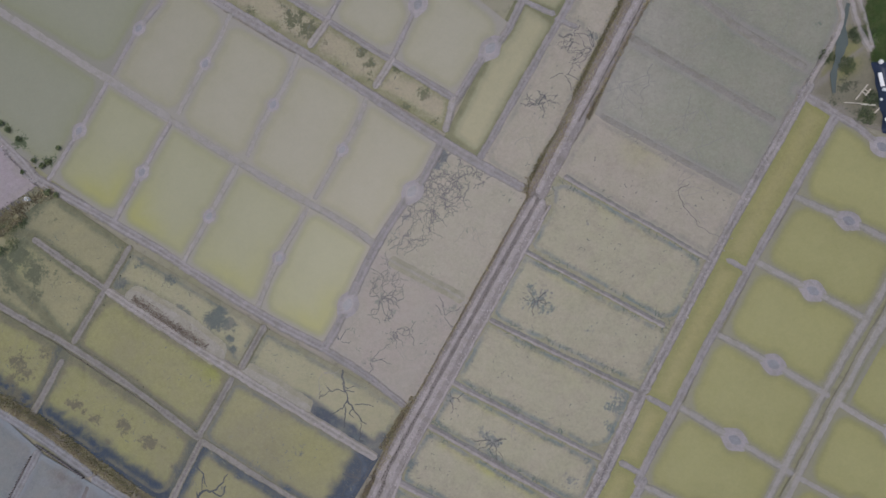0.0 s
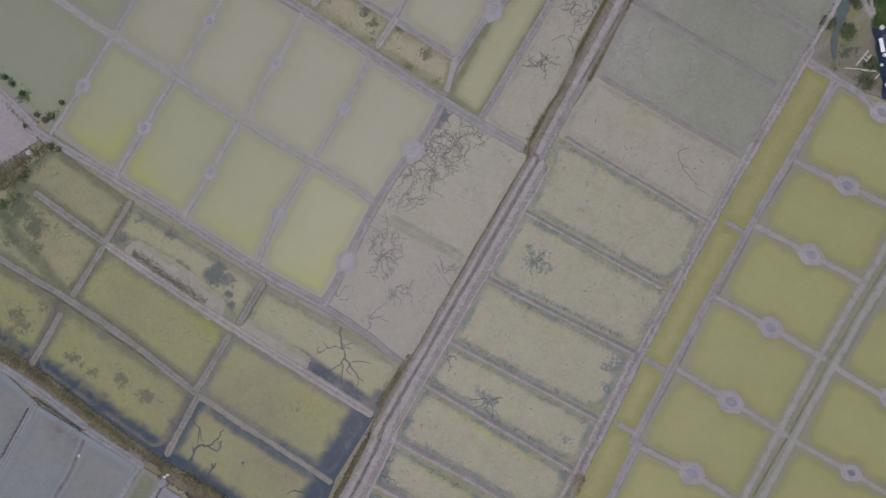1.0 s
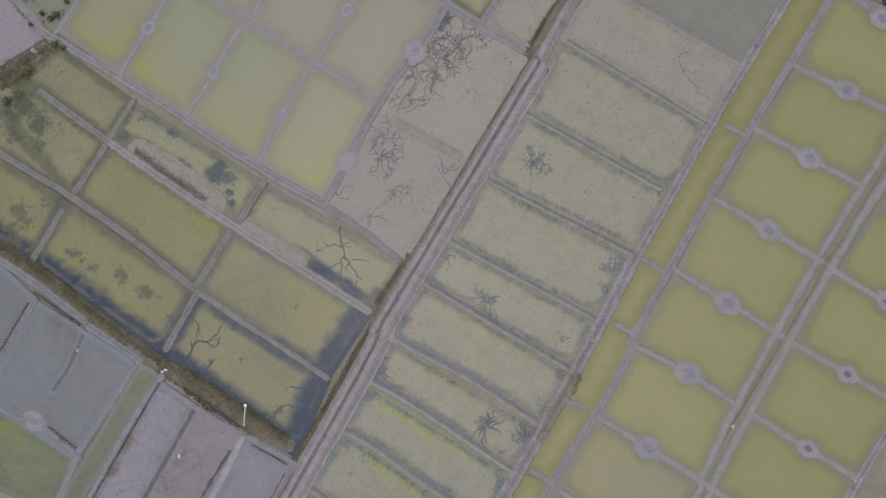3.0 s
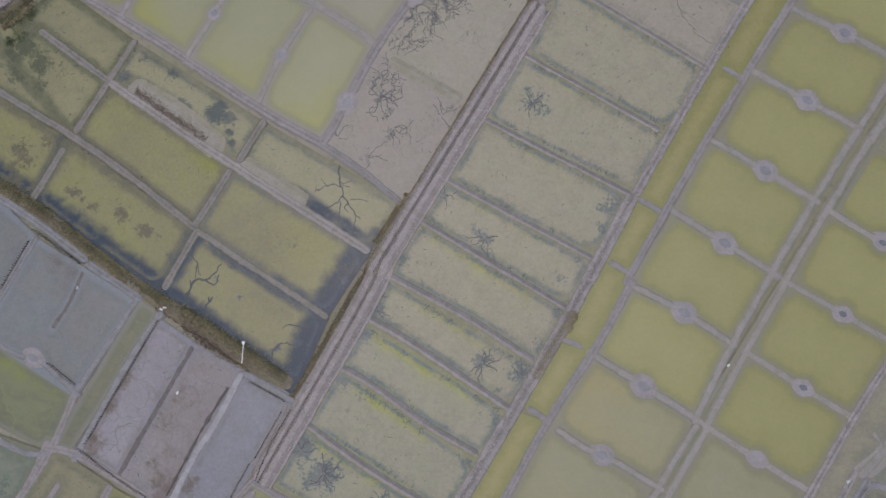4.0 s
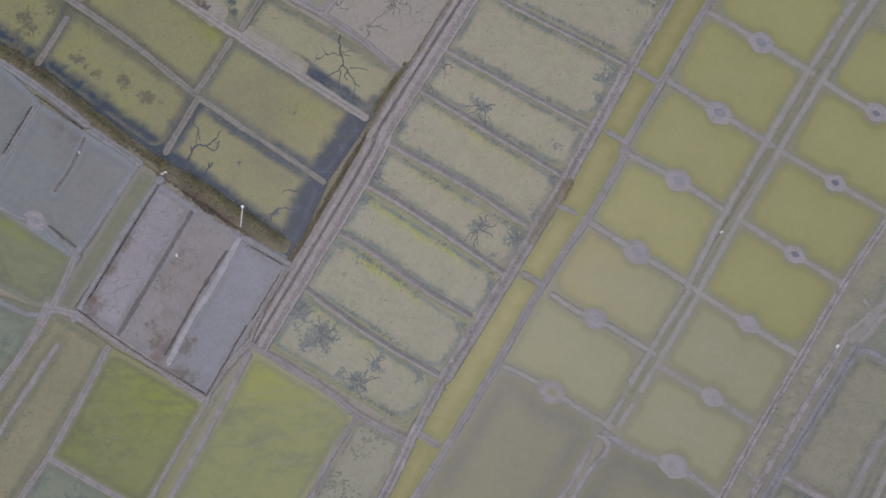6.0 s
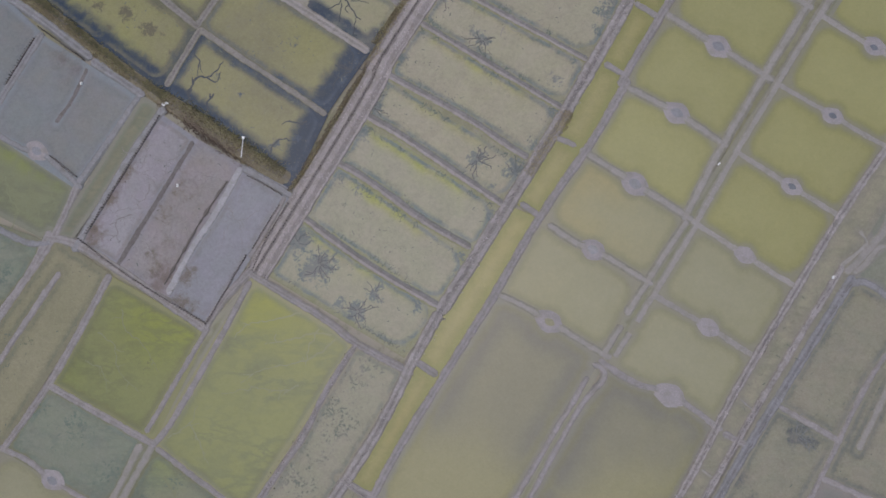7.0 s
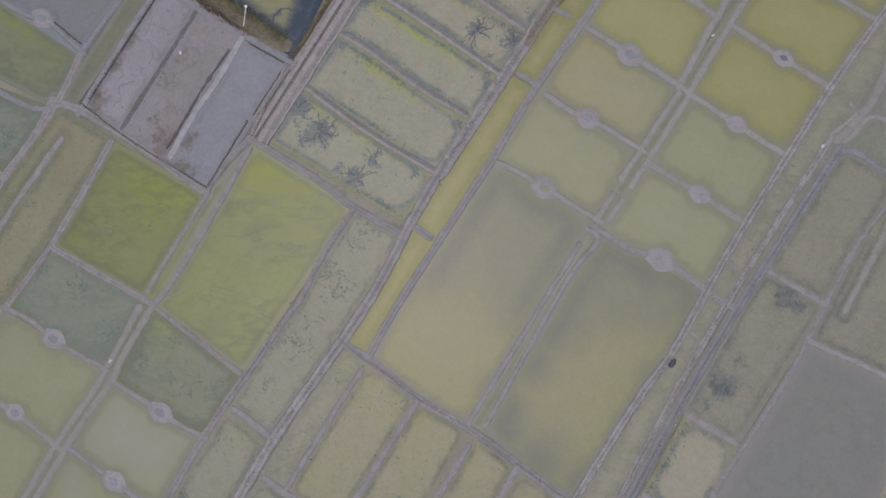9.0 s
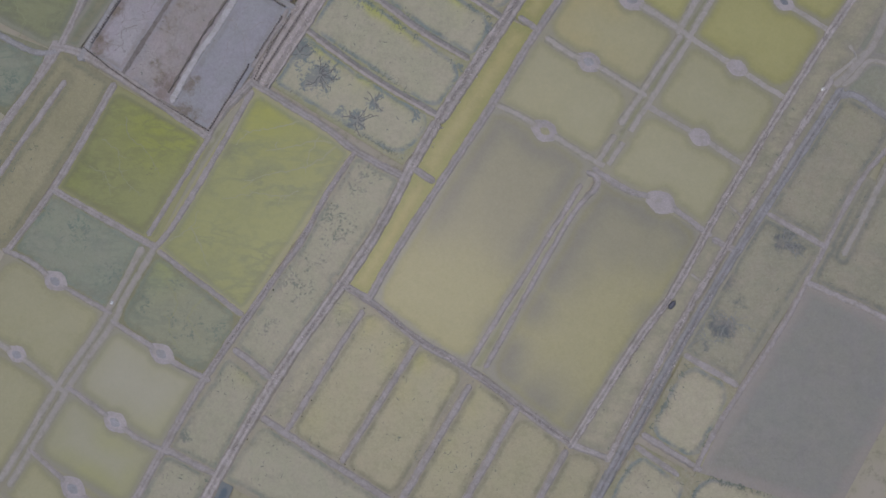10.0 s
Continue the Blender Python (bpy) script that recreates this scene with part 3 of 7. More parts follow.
PAN_WORDS = {
    "yellow": ("salt_pan", "square salt pan of cloudy pale yellow brine", "salt pan"),
    "paleyellow": ("salt_pan", "square salt pan of greyish pale yellow brine", "salt pan"),
    "oliveflat": ("settling_pan", "long olive-brown mud pan speckled with dark weed", "settling pan"),
    "palegreen": ("algae_pond", "pale green pond with thin dark weed threads", "pond"),
    "greypale": ("salt_pan", "large salt pan of greenish-grey brine", "salt pan"),
    "yellowdim": ("salt_pan", "salt pan of dull yellowish-grey brine", "salt pan"),
    "olivewater": ("salt_pan", "square salt pan of still olive-yellow brine", "salt pan"),
    "paleolive": ("salt_pan", "shallow salt pan of pale olive brine over mud", "salt pan"),
    "canal": ("feeder_channel", "narrow feeder channel of bright ochre-yellow water", "channel"),
    "canal_pale": ("feeder_channel", "shallow pale yellow feeder channel with dark weedy edges", "channel"),
    "canal_olive": ("feeder_channel", "narrow olive-green water channel between two low dikes", "channel"),
    "mud": ("settling_pan", "nearly dry settling pan of beige mud with dark rills", "settling pan"),
    "mudrill": ("settling_pan", "drained beige mud pan cut by many branching rills", "settling pan"),
    "mudgrey": ("settling_pan", "drained grey-beige mud pan with dark algae tangles", "settling pan"),
    "mudlight": ("settling_pan", "long shallow settling pan of pale mud under clear water", "settling pan"),
    "mudgreen": ("settling_pan", "long settling pan of pale mud with lime-green algae edge", "settling pan"),
    "mudwet": ("settling_pan", "flooded grey settling pan with a smooth silty bed", "settling pan"),
    "mudolive": ("settling_pan", "shallow olive-brown mud pan beside the dikes", "settling pan"),
    "mudyellow": ("settling_pan", "long strip pan of yellowish mud under thin water", "settling pan"),
    "mudspeck": ("settling_pan", "beige mud pan speckled with dark weed", "settling pan"),
    "algae": ("settling_pan", "small beige pan fringed with dark green weed", "settling pan"),
    "green": ("algae_pond", "weedy olive pond with dark algae clumps", "pond"),
    "greenmud": ("algae_pond", "muddy olive pond with blue-black algae patches", "pond"),
    "olive": ("algae_pond", "olive-brown algae pond with dark edges", "pond"),
    "olive_dark": ("algae_pond", "dark olive pond with deep blue-black water at its edges", "pond"),
    "pink": ("bare_ground", "patch of bare pinkish-grey salty ground", "ground"),
    "grey": ("salt_pan", "salt pan of still blue-grey water over clay", "salt pan"),
    "saltgrey": ("drained_pan", "drained lilac-grey clay pan with brown stains", "salt pan"),
    "saltbrown": ("drained_pan", "drained brownish clay pan with faint cracks", "salt pan"),
    "saltblue": ("drained_pan", "drained blue-grey clay pan with a wet sheen", "salt pan"),
    "limepond": ("algae_pond", "lime-green pond with thin dark weed threads", "pond"),
    "bluegreen": ("salt_pan", "blue-green algae-tinted brine pan", "salt pan"),
    "greenbrine": ("salt_pan", "shallow olive brine pan with green algae drifts", "salt pan"),
    "vivid": ("algae_pond", "vivid yellow-green brine pond with darker swirls", "pond"),
    "vivid_pale": ("algae_pond", "large pale yellow-green pond with dark swirling weed", "pond"),
    "pond": ("algae_pond", "large cloudy beige-yellow pond with grey margins", "pond"),
    "darkblue": ("settling_pan", "mud pan with broad blue-black algae stains", "settling pan"),
    "weedy": ("waste_ground", "rough muddy ground with patches of olive weed", "ground"),
    "sump": ("sump", "small deep pit of dark blue water beside a dike", "pit"),
    "greywater": ("algae_pond", "large murky grey-blue water pond", "pond"),
}
CORNER = {"yellow": 1.8, "paleyellow": 1.8, "oliveflat": 0.9, "olivewater": 1.9, "paleolive": 1.9, "greypale": 1.9, "yellowdim": 1.9, "olive": 1.4, "olive_dark": 1.4, "mudlight": 1.9, "mudgreen": 1.9, "pond": 1.8, "vivid": 1.0, "vivid_pale": 1.0, "bluegreen": 1.2, "greenbrine": 1.2, "mudyellow": 1.2, "canal": 0.4, "canal_olive": 0.3}
PAN_COUNT = [0]
RILL_OF = {"darkblue": RILL_MURKY, "olive_dark": RILL_DARK, "olive": RILL_DARK, "greenmud": RILL_DARK, "green": RILL_DARK, "saltgrey": RILL_SALT, "saltbrown": RILL_SALT, "saltblue": RILL_SALT, "vivid": THREAD, "vivid_pale": THREAD_PALE, "limepond": THREAD, "greenbrine": THREAD, "bluegreen": THREAD, "mudwet": RILL_WET}
BED = {}
FEET = []


def rise(x, lo, hi):
    t = np.clip((x - lo) / (hi - lo), 0, 1)
    return t * t * (3 - 2 * t)


def dike_reach(xy):
    """How far each point lies from the foot of the nearest dike or work platform."""
    lo, hi = xy.min(0) - 3.5, xy.max(0) + 3.5
    best = np.full(len(xy), 9.0)
    for p, q, half in FEET:
        if max(p[0], q[0]) < lo[0] or min(p[0], q[0]) > hi[0] or max(p[1], q[1]) < lo[1] or min(p[1], q[1]) > hi[1]:
            continue
        way = q - p
        t = np.clip(((xy - p) @ way) / max(way @ way, 1e-6), 0, 1)
        np.minimum(best, np.linalg.norm(xy - p - t[:, None] * way, axis=1) - half, out=best)
    return best


def pan(style, a, b, c, d, stains=(), glows=(), rim=0.45, lime=0.0, deep=()):
    """A four-cornered basin floor with its water, from dike line to dike line. lime: a strip of green algae along its side from b to c;
    deep: darker, deeper water along a side (0 is a to b), with its reach, its amount and the stretch of the side."""
    a, b, c, d = (np.array(q) for q in (a, b, c, d))
    middle = (a + b + c + d) / 4
    a, b, c, d = (q + 0.28 * (q - middle) / np.linalg.norm(q - middle) for q in (a, b, c, d))
    gap = 0.19
    nu = int(max(np.linalg.norm(b - a), np.linalg.norm(c - d)) / gap) + 2
    nv = int(max(np.linalg.norm(d - a), np.linalg.norm(c - b)) / gap) + 2
    u, v = np.meshgrid(np.linspace(0, 1, nu), np.linspace(0, 1, nv))
    u, v = u.ravel()[:, None], v.ravel()[:, None]
    xy = a * (1 - u) * (1 - v) + b * u * (1 - v) + c * u * v + d * (1 - u) * v
    sides = []
    for p, q in ((a, b), (b, c), (c, d), (d, a)):
        way = (q - p) / np.linalg.norm(q - p)
        sides.append(np.abs((xy[:, 0] - p[0]) * way[1] - (xy[:, 1] - p[1]) * way[0]))
    offs = np.sort(np.array(sides) - rim * 0.5 - 0.12, 0)
    bend = CORNER[style] if style in CORNER else 0.7
    near, next_near = np.maximum(bend - offs[0], 0), np.maximum(bend - offs[1], 0)
    edge = np.where(near > 0, bend - np.hypot(near, next_near), offs[0])
    edge = np.clip(np.minimum(edge, dike_reach(xy)), 0, 3) / 3
    dark, bloom, depth = np.zeros(len(xy)), np.zeros(len(xy)), np.zeros(len(xy))
    for mask, spots in ((dark, stains), (bloom, glows)):
        for x, y, r, amount in spots:
            fall = amount * np.exp(-(0.9 if mask is dark else 0.4) * ((xy[:, 0] - x) ** 2 + (xy[:, 1] - y) ** 2) / r ** 2)
            np.maximum(mask, fall, out=mask)
    if lime:
        s = v[:, 0] + 0.05 * np.sin(xy[:, 0] * 1.3)
        strip = np.exp(-np.maximum(sides[1] - 0.65 - 0.12 * np.sin(s * 23 + xy[0, 0]), 0) ** 2 / 0.6)
        np.maximum(bloom, lime * strip * rise(s, 0.1, 0.42) * rise(s, 0.97, 0.7), out=bloom)
    for side, reach, amount, first, last in deep:
        s = u[:, 0] if side == 0 else v[:, 0] if side == 1 else 1 - u[:, 0] if side == 2 else 1 - v[:, 0]
        fall = amount * np.clip(1.3 - np.maximum(sides[side] - 0.55, 0) / reach, 0, 1) * rise(s, first - 0.16, first) * rise(s, last + 0.16, last)
        np.maximum(depth, fall, out=depth)
    BED["newest"] = style
    level = -0.1 - 0.0022 * (PAN_COUNT[0] % 29)
    PAN_COUNT[0] += 1
    index = np.arange(nu * nv).reshape(nv, nu)
    faces = np.stack([index[:-1, :-1], index[:-1, 1:], index[1:, 1:], index[1:, :-1]], -1).reshape(-1, 4)
    name, label, category = PAN_WORDS[style]
    holder = new(name)
    holder.location = (*((a + b + c + d) / 4), level)
    tagged(holder, label, category, "basins of the salt marsh")
    xyz = np.column_stack([xy - (a + b + c + d) / 4, np.zeros(len(xy))])
    colour = np.column_stack([edge, dark, bloom, depth]).astype(np.float32)
    shore = edge[faces].min(1) * 3 < 0.5
    for piece, chosen in (("mud_margin", faces[shore]), ("basin_floor", faces[~shore])):
        if len(chosen):
            used, inside = np.unique(chosen, return_inverse=True)
            ob = from_arrays(piece, xyz[used].tolist(), inside.reshape(-1, 4).tolist(), PAN_MATERIALS[style], holder)
            attribute = ob.data.color_attributes.new("masks", "FLOAT_COLOR", "POINT")
            attribute.data.foreach_set("color", colour[used].ravel())
    if style in BITS:
        weed_bits(holder, style, a, b, c, d)
    if style in ("mudlight", "mudgreen"):
        for p, q in ((a, b), (b, c), (c, d), (d, a)):
            if np.linalg.norm(q - p) > 6:
                weed_fringe(holder, p, q)
    return holder


DIKE_WORDS = {
    "clay": ("clay_dike", "narrow lilac-grey clay dike between two pans"),
    "low": ("clay_dike", "low half-drowned clay dike with soft edges"),
    "pale": ("clay_dike", "pale dry clay dike with worn crest"),
    "wet": ("clay_dike", "wet dark grey mud ridge in a settling pan"),
    "brown": ("clay_dike", "low brownish mud ridge in a drained pan"),
    "path": ("footpath_dike", "broad trodden clay path dike across the marsh"),
    "ridge": ("clay_ridge", "low clay ridge with a wet side in painted shade and a green foot"),
    "blue": ("clay_dike", "damp blue-grey clay dike beside a grey salt pan"),
    "salt": ("clay_dike", "whitish salt-crusted clay ridge in a drained pan"),
    "flat": ("mud_flat", "pale dry mud flat beside the path"),
    "weedy": ("clay_dike", "grey clay dike with dark weed along its foot"),
    "strip": ("path_ridge", "narrow pale trodden ridge along the footpath"),
    "bank": ("earth_bank", "earth bank with dry weeds along its crest"),
    "clods": ("clay_dike", "long clay dike with crumbling cloddy crest"),
}
SHAPES = {"clay": (-0.06, 0.95), "blue": (-0.055, 1.2), "low": (-0.085, 1.4), "pale": (-0.05, 1.0), "salt": (-0.05, 0.8), "wet": (-0.085, 1.5), "brown": (-0.08, 1.0), "path": (-0.045, 1.0), "weedy": (-0.05, 1.1), "ridge": (-0.06, 1.8), "flat": (-0.098, 4.5), "strip": (-0.02, 0.4), "bank": (-0.075, 1.2), "clods": (-0.045, 1.2)}
DIKE_COUNT = [0]


def dike(style, width, *points, pads=()):
    """A clay wall along the control points: a worn crest, damp sloping sides, round ends; pads: round work platforms at some of the points."""
    DIKE_COUNT[0] += 1
    seed = DIKE_COUNT[0] * 3.7
    top, spread = SHAPES[style]
    first, last = Vector(points[0]), Vector(points[-1])
    reach = 0.55 if pads else min(0.3, width * 0.4)
    first += (first - Vector(points[1])).normalized() * reach
    last += (last - Vector(points[-2])).normalized() * reach
    line = glide((first, *points[1:-1], last), 0.18)
    n = len(line)
    stops = [np.array(q) for q in line[::6]] + [np.array(line[-1])]
    FEET.extend((p, q, 0.4 * width + 0.08) for p, q in zip(stops, stops[1:]))
    FEET.extend((np.array(points[k]), np.array(points[k]), 0.72 * abs(r)) for k, r, *_ in pads)
    profile = ((-0.5, -1, 1.0), (-0.5, -0.45, 0.5), (-0.5, 0.0, 0.1), (-0.44, 0.05, 0.02), (-0.17, 0, 0.0), (0.0, 0, 0.05), (0.17, 0, 0.0), (0.44, -0.05, 0.02), (0.5, 0.0, 0.1), (0.5, 0.45, 0.5), (0.5, 1, 1.0))
    slope = 0.17 * spread
    rows, run = [], 0.0
    length = sum((line[i + 1] - line[i]).length for i in range(n - 1))
    for i, p in enumerate(line):
        way = (line[min(i + 1, n - 1)] - line[max(i - 1, 0)]).normalized()
        side = Vector((way.y, -way.x))
        if i:
            run += (p - line[i - 1]).length
        left = min(run, length - run)
        nose = math.sqrt(max(0.02, 1 - max(0.0, 1 - left / max(width * 0.5, 0.2)) ** 2))
        row = []
        for across, out, drop in profile:
            sway = 0.07 * wobble(p.x, p.y, 0.35, seed + across * 3) + 0.06 * wobble(p.x, p.y, 1.9, seed + across * 5) + 0.05 * wobble(p.x, p.y, 5.0, seed + across * 2)
            q = p + side * (across * (width * (0.72 if style == "clay" else 0.92 if style == "low" else 0.8) + 2 * sway) + out * slope) * nose
            lift = 0.008 * wobble(q.x, q.y, 1.6, seed) + 0.012 * wobble(q.x, q.y, 6.0, seed)
            base = -0.19
            row.append((q.x - points[0][0], q.y - points[0][1], base + (top - base) * (1 - drop) * (0.45 + 0.55 * nose) + lift * (1 - drop)))
        rows.append(row)
    name, label = DIKE_WORDS[style]
    holder = new(name)
    holder.location = (*points[0], 0)
    tagged(holder, label, "dike", "dikes of the salt marsh")
    if width > 0.58 and style not in ("low", "wet", "flat", "strip", "salt", "brown", "ridge"):
        crest = (("crest_rim", 2, 4, CLAY[style]), ("crest_track", 4, 6, TRACK[style]), ("crest_rim", 6, 8, CLAY[style]))
    elif style == "ridge":
        # the flank turned from the light gets its shade by a darker, wet clay
        crest = (("wet_flank", 2, 5, TRACK[style]), ("crest", 5, 8, CLAY[style]))
    else:
        crest = (("crest", 2, 8, CLAY[style]),)
    for piece, lo, hi, material in (*crest, ("slope", 0, 2, SLOPE[style]), ("slope", 8, 10, SLOPE["ridge_foot" if style == "ridge" else style])):
        k = hi - lo + 1
        verts = [v for row in rows for v in row[lo:hi + 1]]
        faces = [(i * k + j, i * k + j + 1, (i + 1) * k + j + 1, (i + 1) * k + j) for i in range(n - 1) for j in range(k - 1)]
        from_arrays(piece, verts, faces, material, holder)
    for index, radius, *hollow in pads:
        before, after = points[index - 1], points[min(index + 1, len(points) - 1)]
        platform(holder, points[index], (after[0] - before[0], after[1] - before[1]), abs(radius) * 0.6, top, seed + index, "dry" if radius < 0 else hollow[0] if hollow else "wet")
    return holder


def platform(parent, place, way, radius, top, seed, hollow):
    """The lozenge-shaped flat on which the harvest is heaped, with a wet hollow in its middle."""
    centre = (place[0] - parent.location.x, place[1] - parent.location.y)
    turn = math.atan2(way[1], way[0])

    def rim(a, size):
        r = size / (abs(math.cos(a)) ** 1.5 + abs(math.sin(a)) ** 1.5) ** (1 / 1.5)
        r *= 1 + 0.14 * wobble(math.cos(a), math.sin(a), 1.3, seed) + 0.06 * wobble(math.cos(a), math.sin(a), 5, seed)
        x, y = 1.45 * r * math.cos(a), 1.0 * r * math.sin(a)
        return centre[0] + x * math.cos(turn) - y * math.sin(turn), centre[1] + x * math.sin(turn) + y * math.cos(turn)

    verts, faces, n = [], [], 28
    rings = ((1.5, -0.075), (1.2, -0.035), (0.95, -0.006), (0.66, 0.0), (0.3, -0.002))
    for r, z in rings:
        verts += [(*rim(2 * math.pi * k / n, radius * r), top + 0.012 + z) for k in range(n)]
    for r in range(len(rings) - 1):
        for k in range(n):
            faces.append((r * n + k, r * n + (k + 1) % n, (r + 1) * n + (k + 1) % n, (r + 1) * n + k))
    faces.append(tuple((len(rings) - 1) * n + k for k in range(n)))
    flat = from_arrays("platform", verts, faces, PAD_CLAY, parent)
    flat["label"] = "lozenge-shaped lilac clay platform"
    if hollow == "dry":
        return
    size, material, words = {"wet": (0.62, PUDDLE, "blue-grey wet hollow"), "pool": (0.4, POOL, "dark blue pool"), "silted": (0.52, SILTED, "olive silted hollow")}[hollow]
    bm = bmesh.new()
    seed += 7
    bm.faces.new([bm.verts.new((*rim(2 * math.pi * k / 18, radius * size), top + 0.016)) for k in range(18)])
    part("puddle", bm, material, flat, words)


def along(points, gap):
    line = glide(points, gap)
    for i, p in enumerate(line):
        way = (line[min(i + 1, len(line) - 1)] - line[max(i - 1, 0)]).normalized()
        yield p, way, Vector((way.y, -way.x))


def stake_mesh():
    bm = bmesh.new()
    bmesh.ops.create_cone(bm, cap_ends=True, segments=6, radius1=0.045, radius2=0.036, depth=0.4)
    for v in bm.verts:
        v.co.x += 0.012 * math.sin(v.co.y * 80)
    me = bpy.data.meshes.new("stake")
    bm.to_mesh(me)
    bm.free()
    me.materials.append(STAKE)
    return me


STAKE_MESH = stake_mesh()


def stake_row(_, *points):
    """A row of short driven stakes that shores the edge of a dike, tied by a half-buried lath."""
    holder = new("stake_revetment")
    holder.location = (points[0][0], points[0][1], 0)
    tagged(holder, "row of short dark wooden stakes shoring a clay dike", "stakes", "stake rows")
    verts, faces = [], []
    for i, (p, way, side) in enumerate(along(points, 0.24)):
        q = p + side * 0.03 * wobble(p.x, p.y, 2.0)
        ob = new("stake", STAKE_MESH)
        ob.parent = holder
        ob.location = (q.x - points[0][0] + random.uniform(-0.03, 0.03), q.y - points[0][1] + random.uniform(-0.03, 0.03), random.uniform(-0.06, 0.03))
        ob.rotation_euler = (random.uniform(-0.15, 0.15), random.uniform(-0.15, 0.15), random.uniform(0, 3))
        for s in (-0.035, 0.035):
            w = q + side * s
            verts.append((w.x - points[0][0], w.y - points[0][1], 0.03))
            verts.append((w.x - points[0][0], w.y - points[0][1], -0.15))
        if i:
            k = 4 * i
            faces += [(k - 4, k - 2, k + 2, k), (k - 3, k - 4, k, k + 1), (k - 2, k - 1, k + 3, k + 2)]
    from_arrays("lath", verts, faces, CLAY["path"], holder, False)


def scatter(name, points, width, gap, count, size, material, label, category, flat=0.6, lift=0.02, spiky=False):
    """Many small clumps along a line, as one mass."""
    verts, faces = [], []
    for p, way, side in along(points, gap):
        for _ in range(count):
            if wobble(p.x, p.y, 0.35, 5.0) < (random.uniform(-0.3, 0.5) if count == 1 else random.uniform(-0.9, -0.1)):
                continue
            q = p + side * random.gauss(0, 0.4) * width + way * random.uniform(-gap, gap)
            r = size * random.uniform(0.4, 1.25)
            n = random.choice((5, 6))
            base = len(verts)
            turn = random.uniform(0, 6)
            for k in range(n):
                a = turn + 2 * math.pi * k / n
                s = r * random.uniform(0.6, 1.2) * (random.choice((0.5, 1.5)) if spiky else 1)
                verts.append((q.x + s * math.cos(a), q.y + s * math.sin(a), lift - 0.12))
            for k in range(n):
                a = turn + 2 * math.pi * k / n
                s = r * random.uniform(0.3, 0.6)
                verts.append((q.x + s * math.cos(a), q.y + s * math.sin(a), lift + r * flat * random.uniform(0.5, 1)))
            verts.append((q.x, q.y, lift + r * flat * random.uniform(0.9, 1.4)))
            for k in range(n):
                j = (k + 1) % n
                faces.append((base + k, base + j, base + n + j, base + n + k))
                faces.append((base + n + k, base + n + j, base + 2 * n))
    if verts:
        ob = from_arrays(name, verts, faces, material, None, False)
        tagged(ob, label, category, kind="stuff")


def tufts(width, *points):
    scatter("dry_grass", points, width, 0.10, 3 + int(24 * width), 0.05, TUFT, "olive-brown tufts of dry marsh grass on the bank", "grass", 0.3, 0.0, True)


def verge(width, *points):
    scatter("green_verge", points, width, 0.10, 3 + int(34 * width), 0.042, VERGE, "dark olive grass along the water's edge", "grass", 0.3, 0.0, True)


def brown_crust(width, *points):
    scatter("dead_weed", points, width, 0.10, 3 + int(16 * width), 0.05, CRUST, "flat mat of brown dead weed on mud", "weed", 0.12, -0.035, True)


def specks(width, *points):
    scatter("stray_weed", points, width, 0.6, 1, 0.065, SPECK, "small dark weed clumps at the foot of a dike", "weed", 0.4, -0.07, True)


def clods(width, *points):
    scatter("clay_clods", points, width, 0.16, 3, 0.07, CLOD, "crumbled grey clay clods along a dike crest", "clods", 0.5, -0.02)


def splits(width, *points):
    """Short jagged dark splits along the crest of a crumbling dike, as one mass."""
    rng = random.Random(int(abs(points[0][0] * 13 + points[0][1] * 3) * 10))
    verts, faces, on = [], [], False
    for p, way, side in along(points, 0.16):
        on = rng.random() < (0.72 if on else 0.22)
        c = p + side * (width * wobble(p.x, p.y, 0.5, 2.0) + rng.gauss(0, 0.03))
        w, k = rng.uniform(0.015, 0.045), len(verts)
        verts += [(c.x - side.x * w, c.y - side.y * w, 0.012), (c.x + side.x * w, c.y + side.y * w, 0.012)]
        if on and k:
            faces.append((k - 2, k - 1, k + 1, k))
    tagged(from_arrays("crest_split", verts, faces, SPLIT, None, False), "jagged dark splits along a crumbling clay dike", "split", kind="stuff")


def dark_strip(width, *points):
    ribbon("wet_groove", points, width, DARK_STRIP, None, "narrow dark brown strip along a clay ridge")


def ribbon(name, points, width, material, parent, label="", level=0.0):
    verts, faces = [], []
    for i, (p, way, side) in enumerate(along(points, 0.2)):
        w = width * (0.7 + 0.9 * wobble(p.x, p.y, 1.7, 3.0))
        c = p + side * 0.04 * wobble(p.x, p.y, 1.1, 9.0)
        for s, z in ((-0.5, -0.05), (-0.3, 0), (0.3, 0), (0.5, -0.05)):
            verts.append((c.x + side.x * s * w, c.y + side.y * s * w, level + z))
        if i:
            k = 4 * i
            faces += [(k - 4 + j, k - 3 + j, k + 1 + j, k + j) for j in range(3)]
    ob = from_arrays(name, verts, faces, material, parent)
    if parent is None:
        tagged(ob, label, "groove")
    return ob


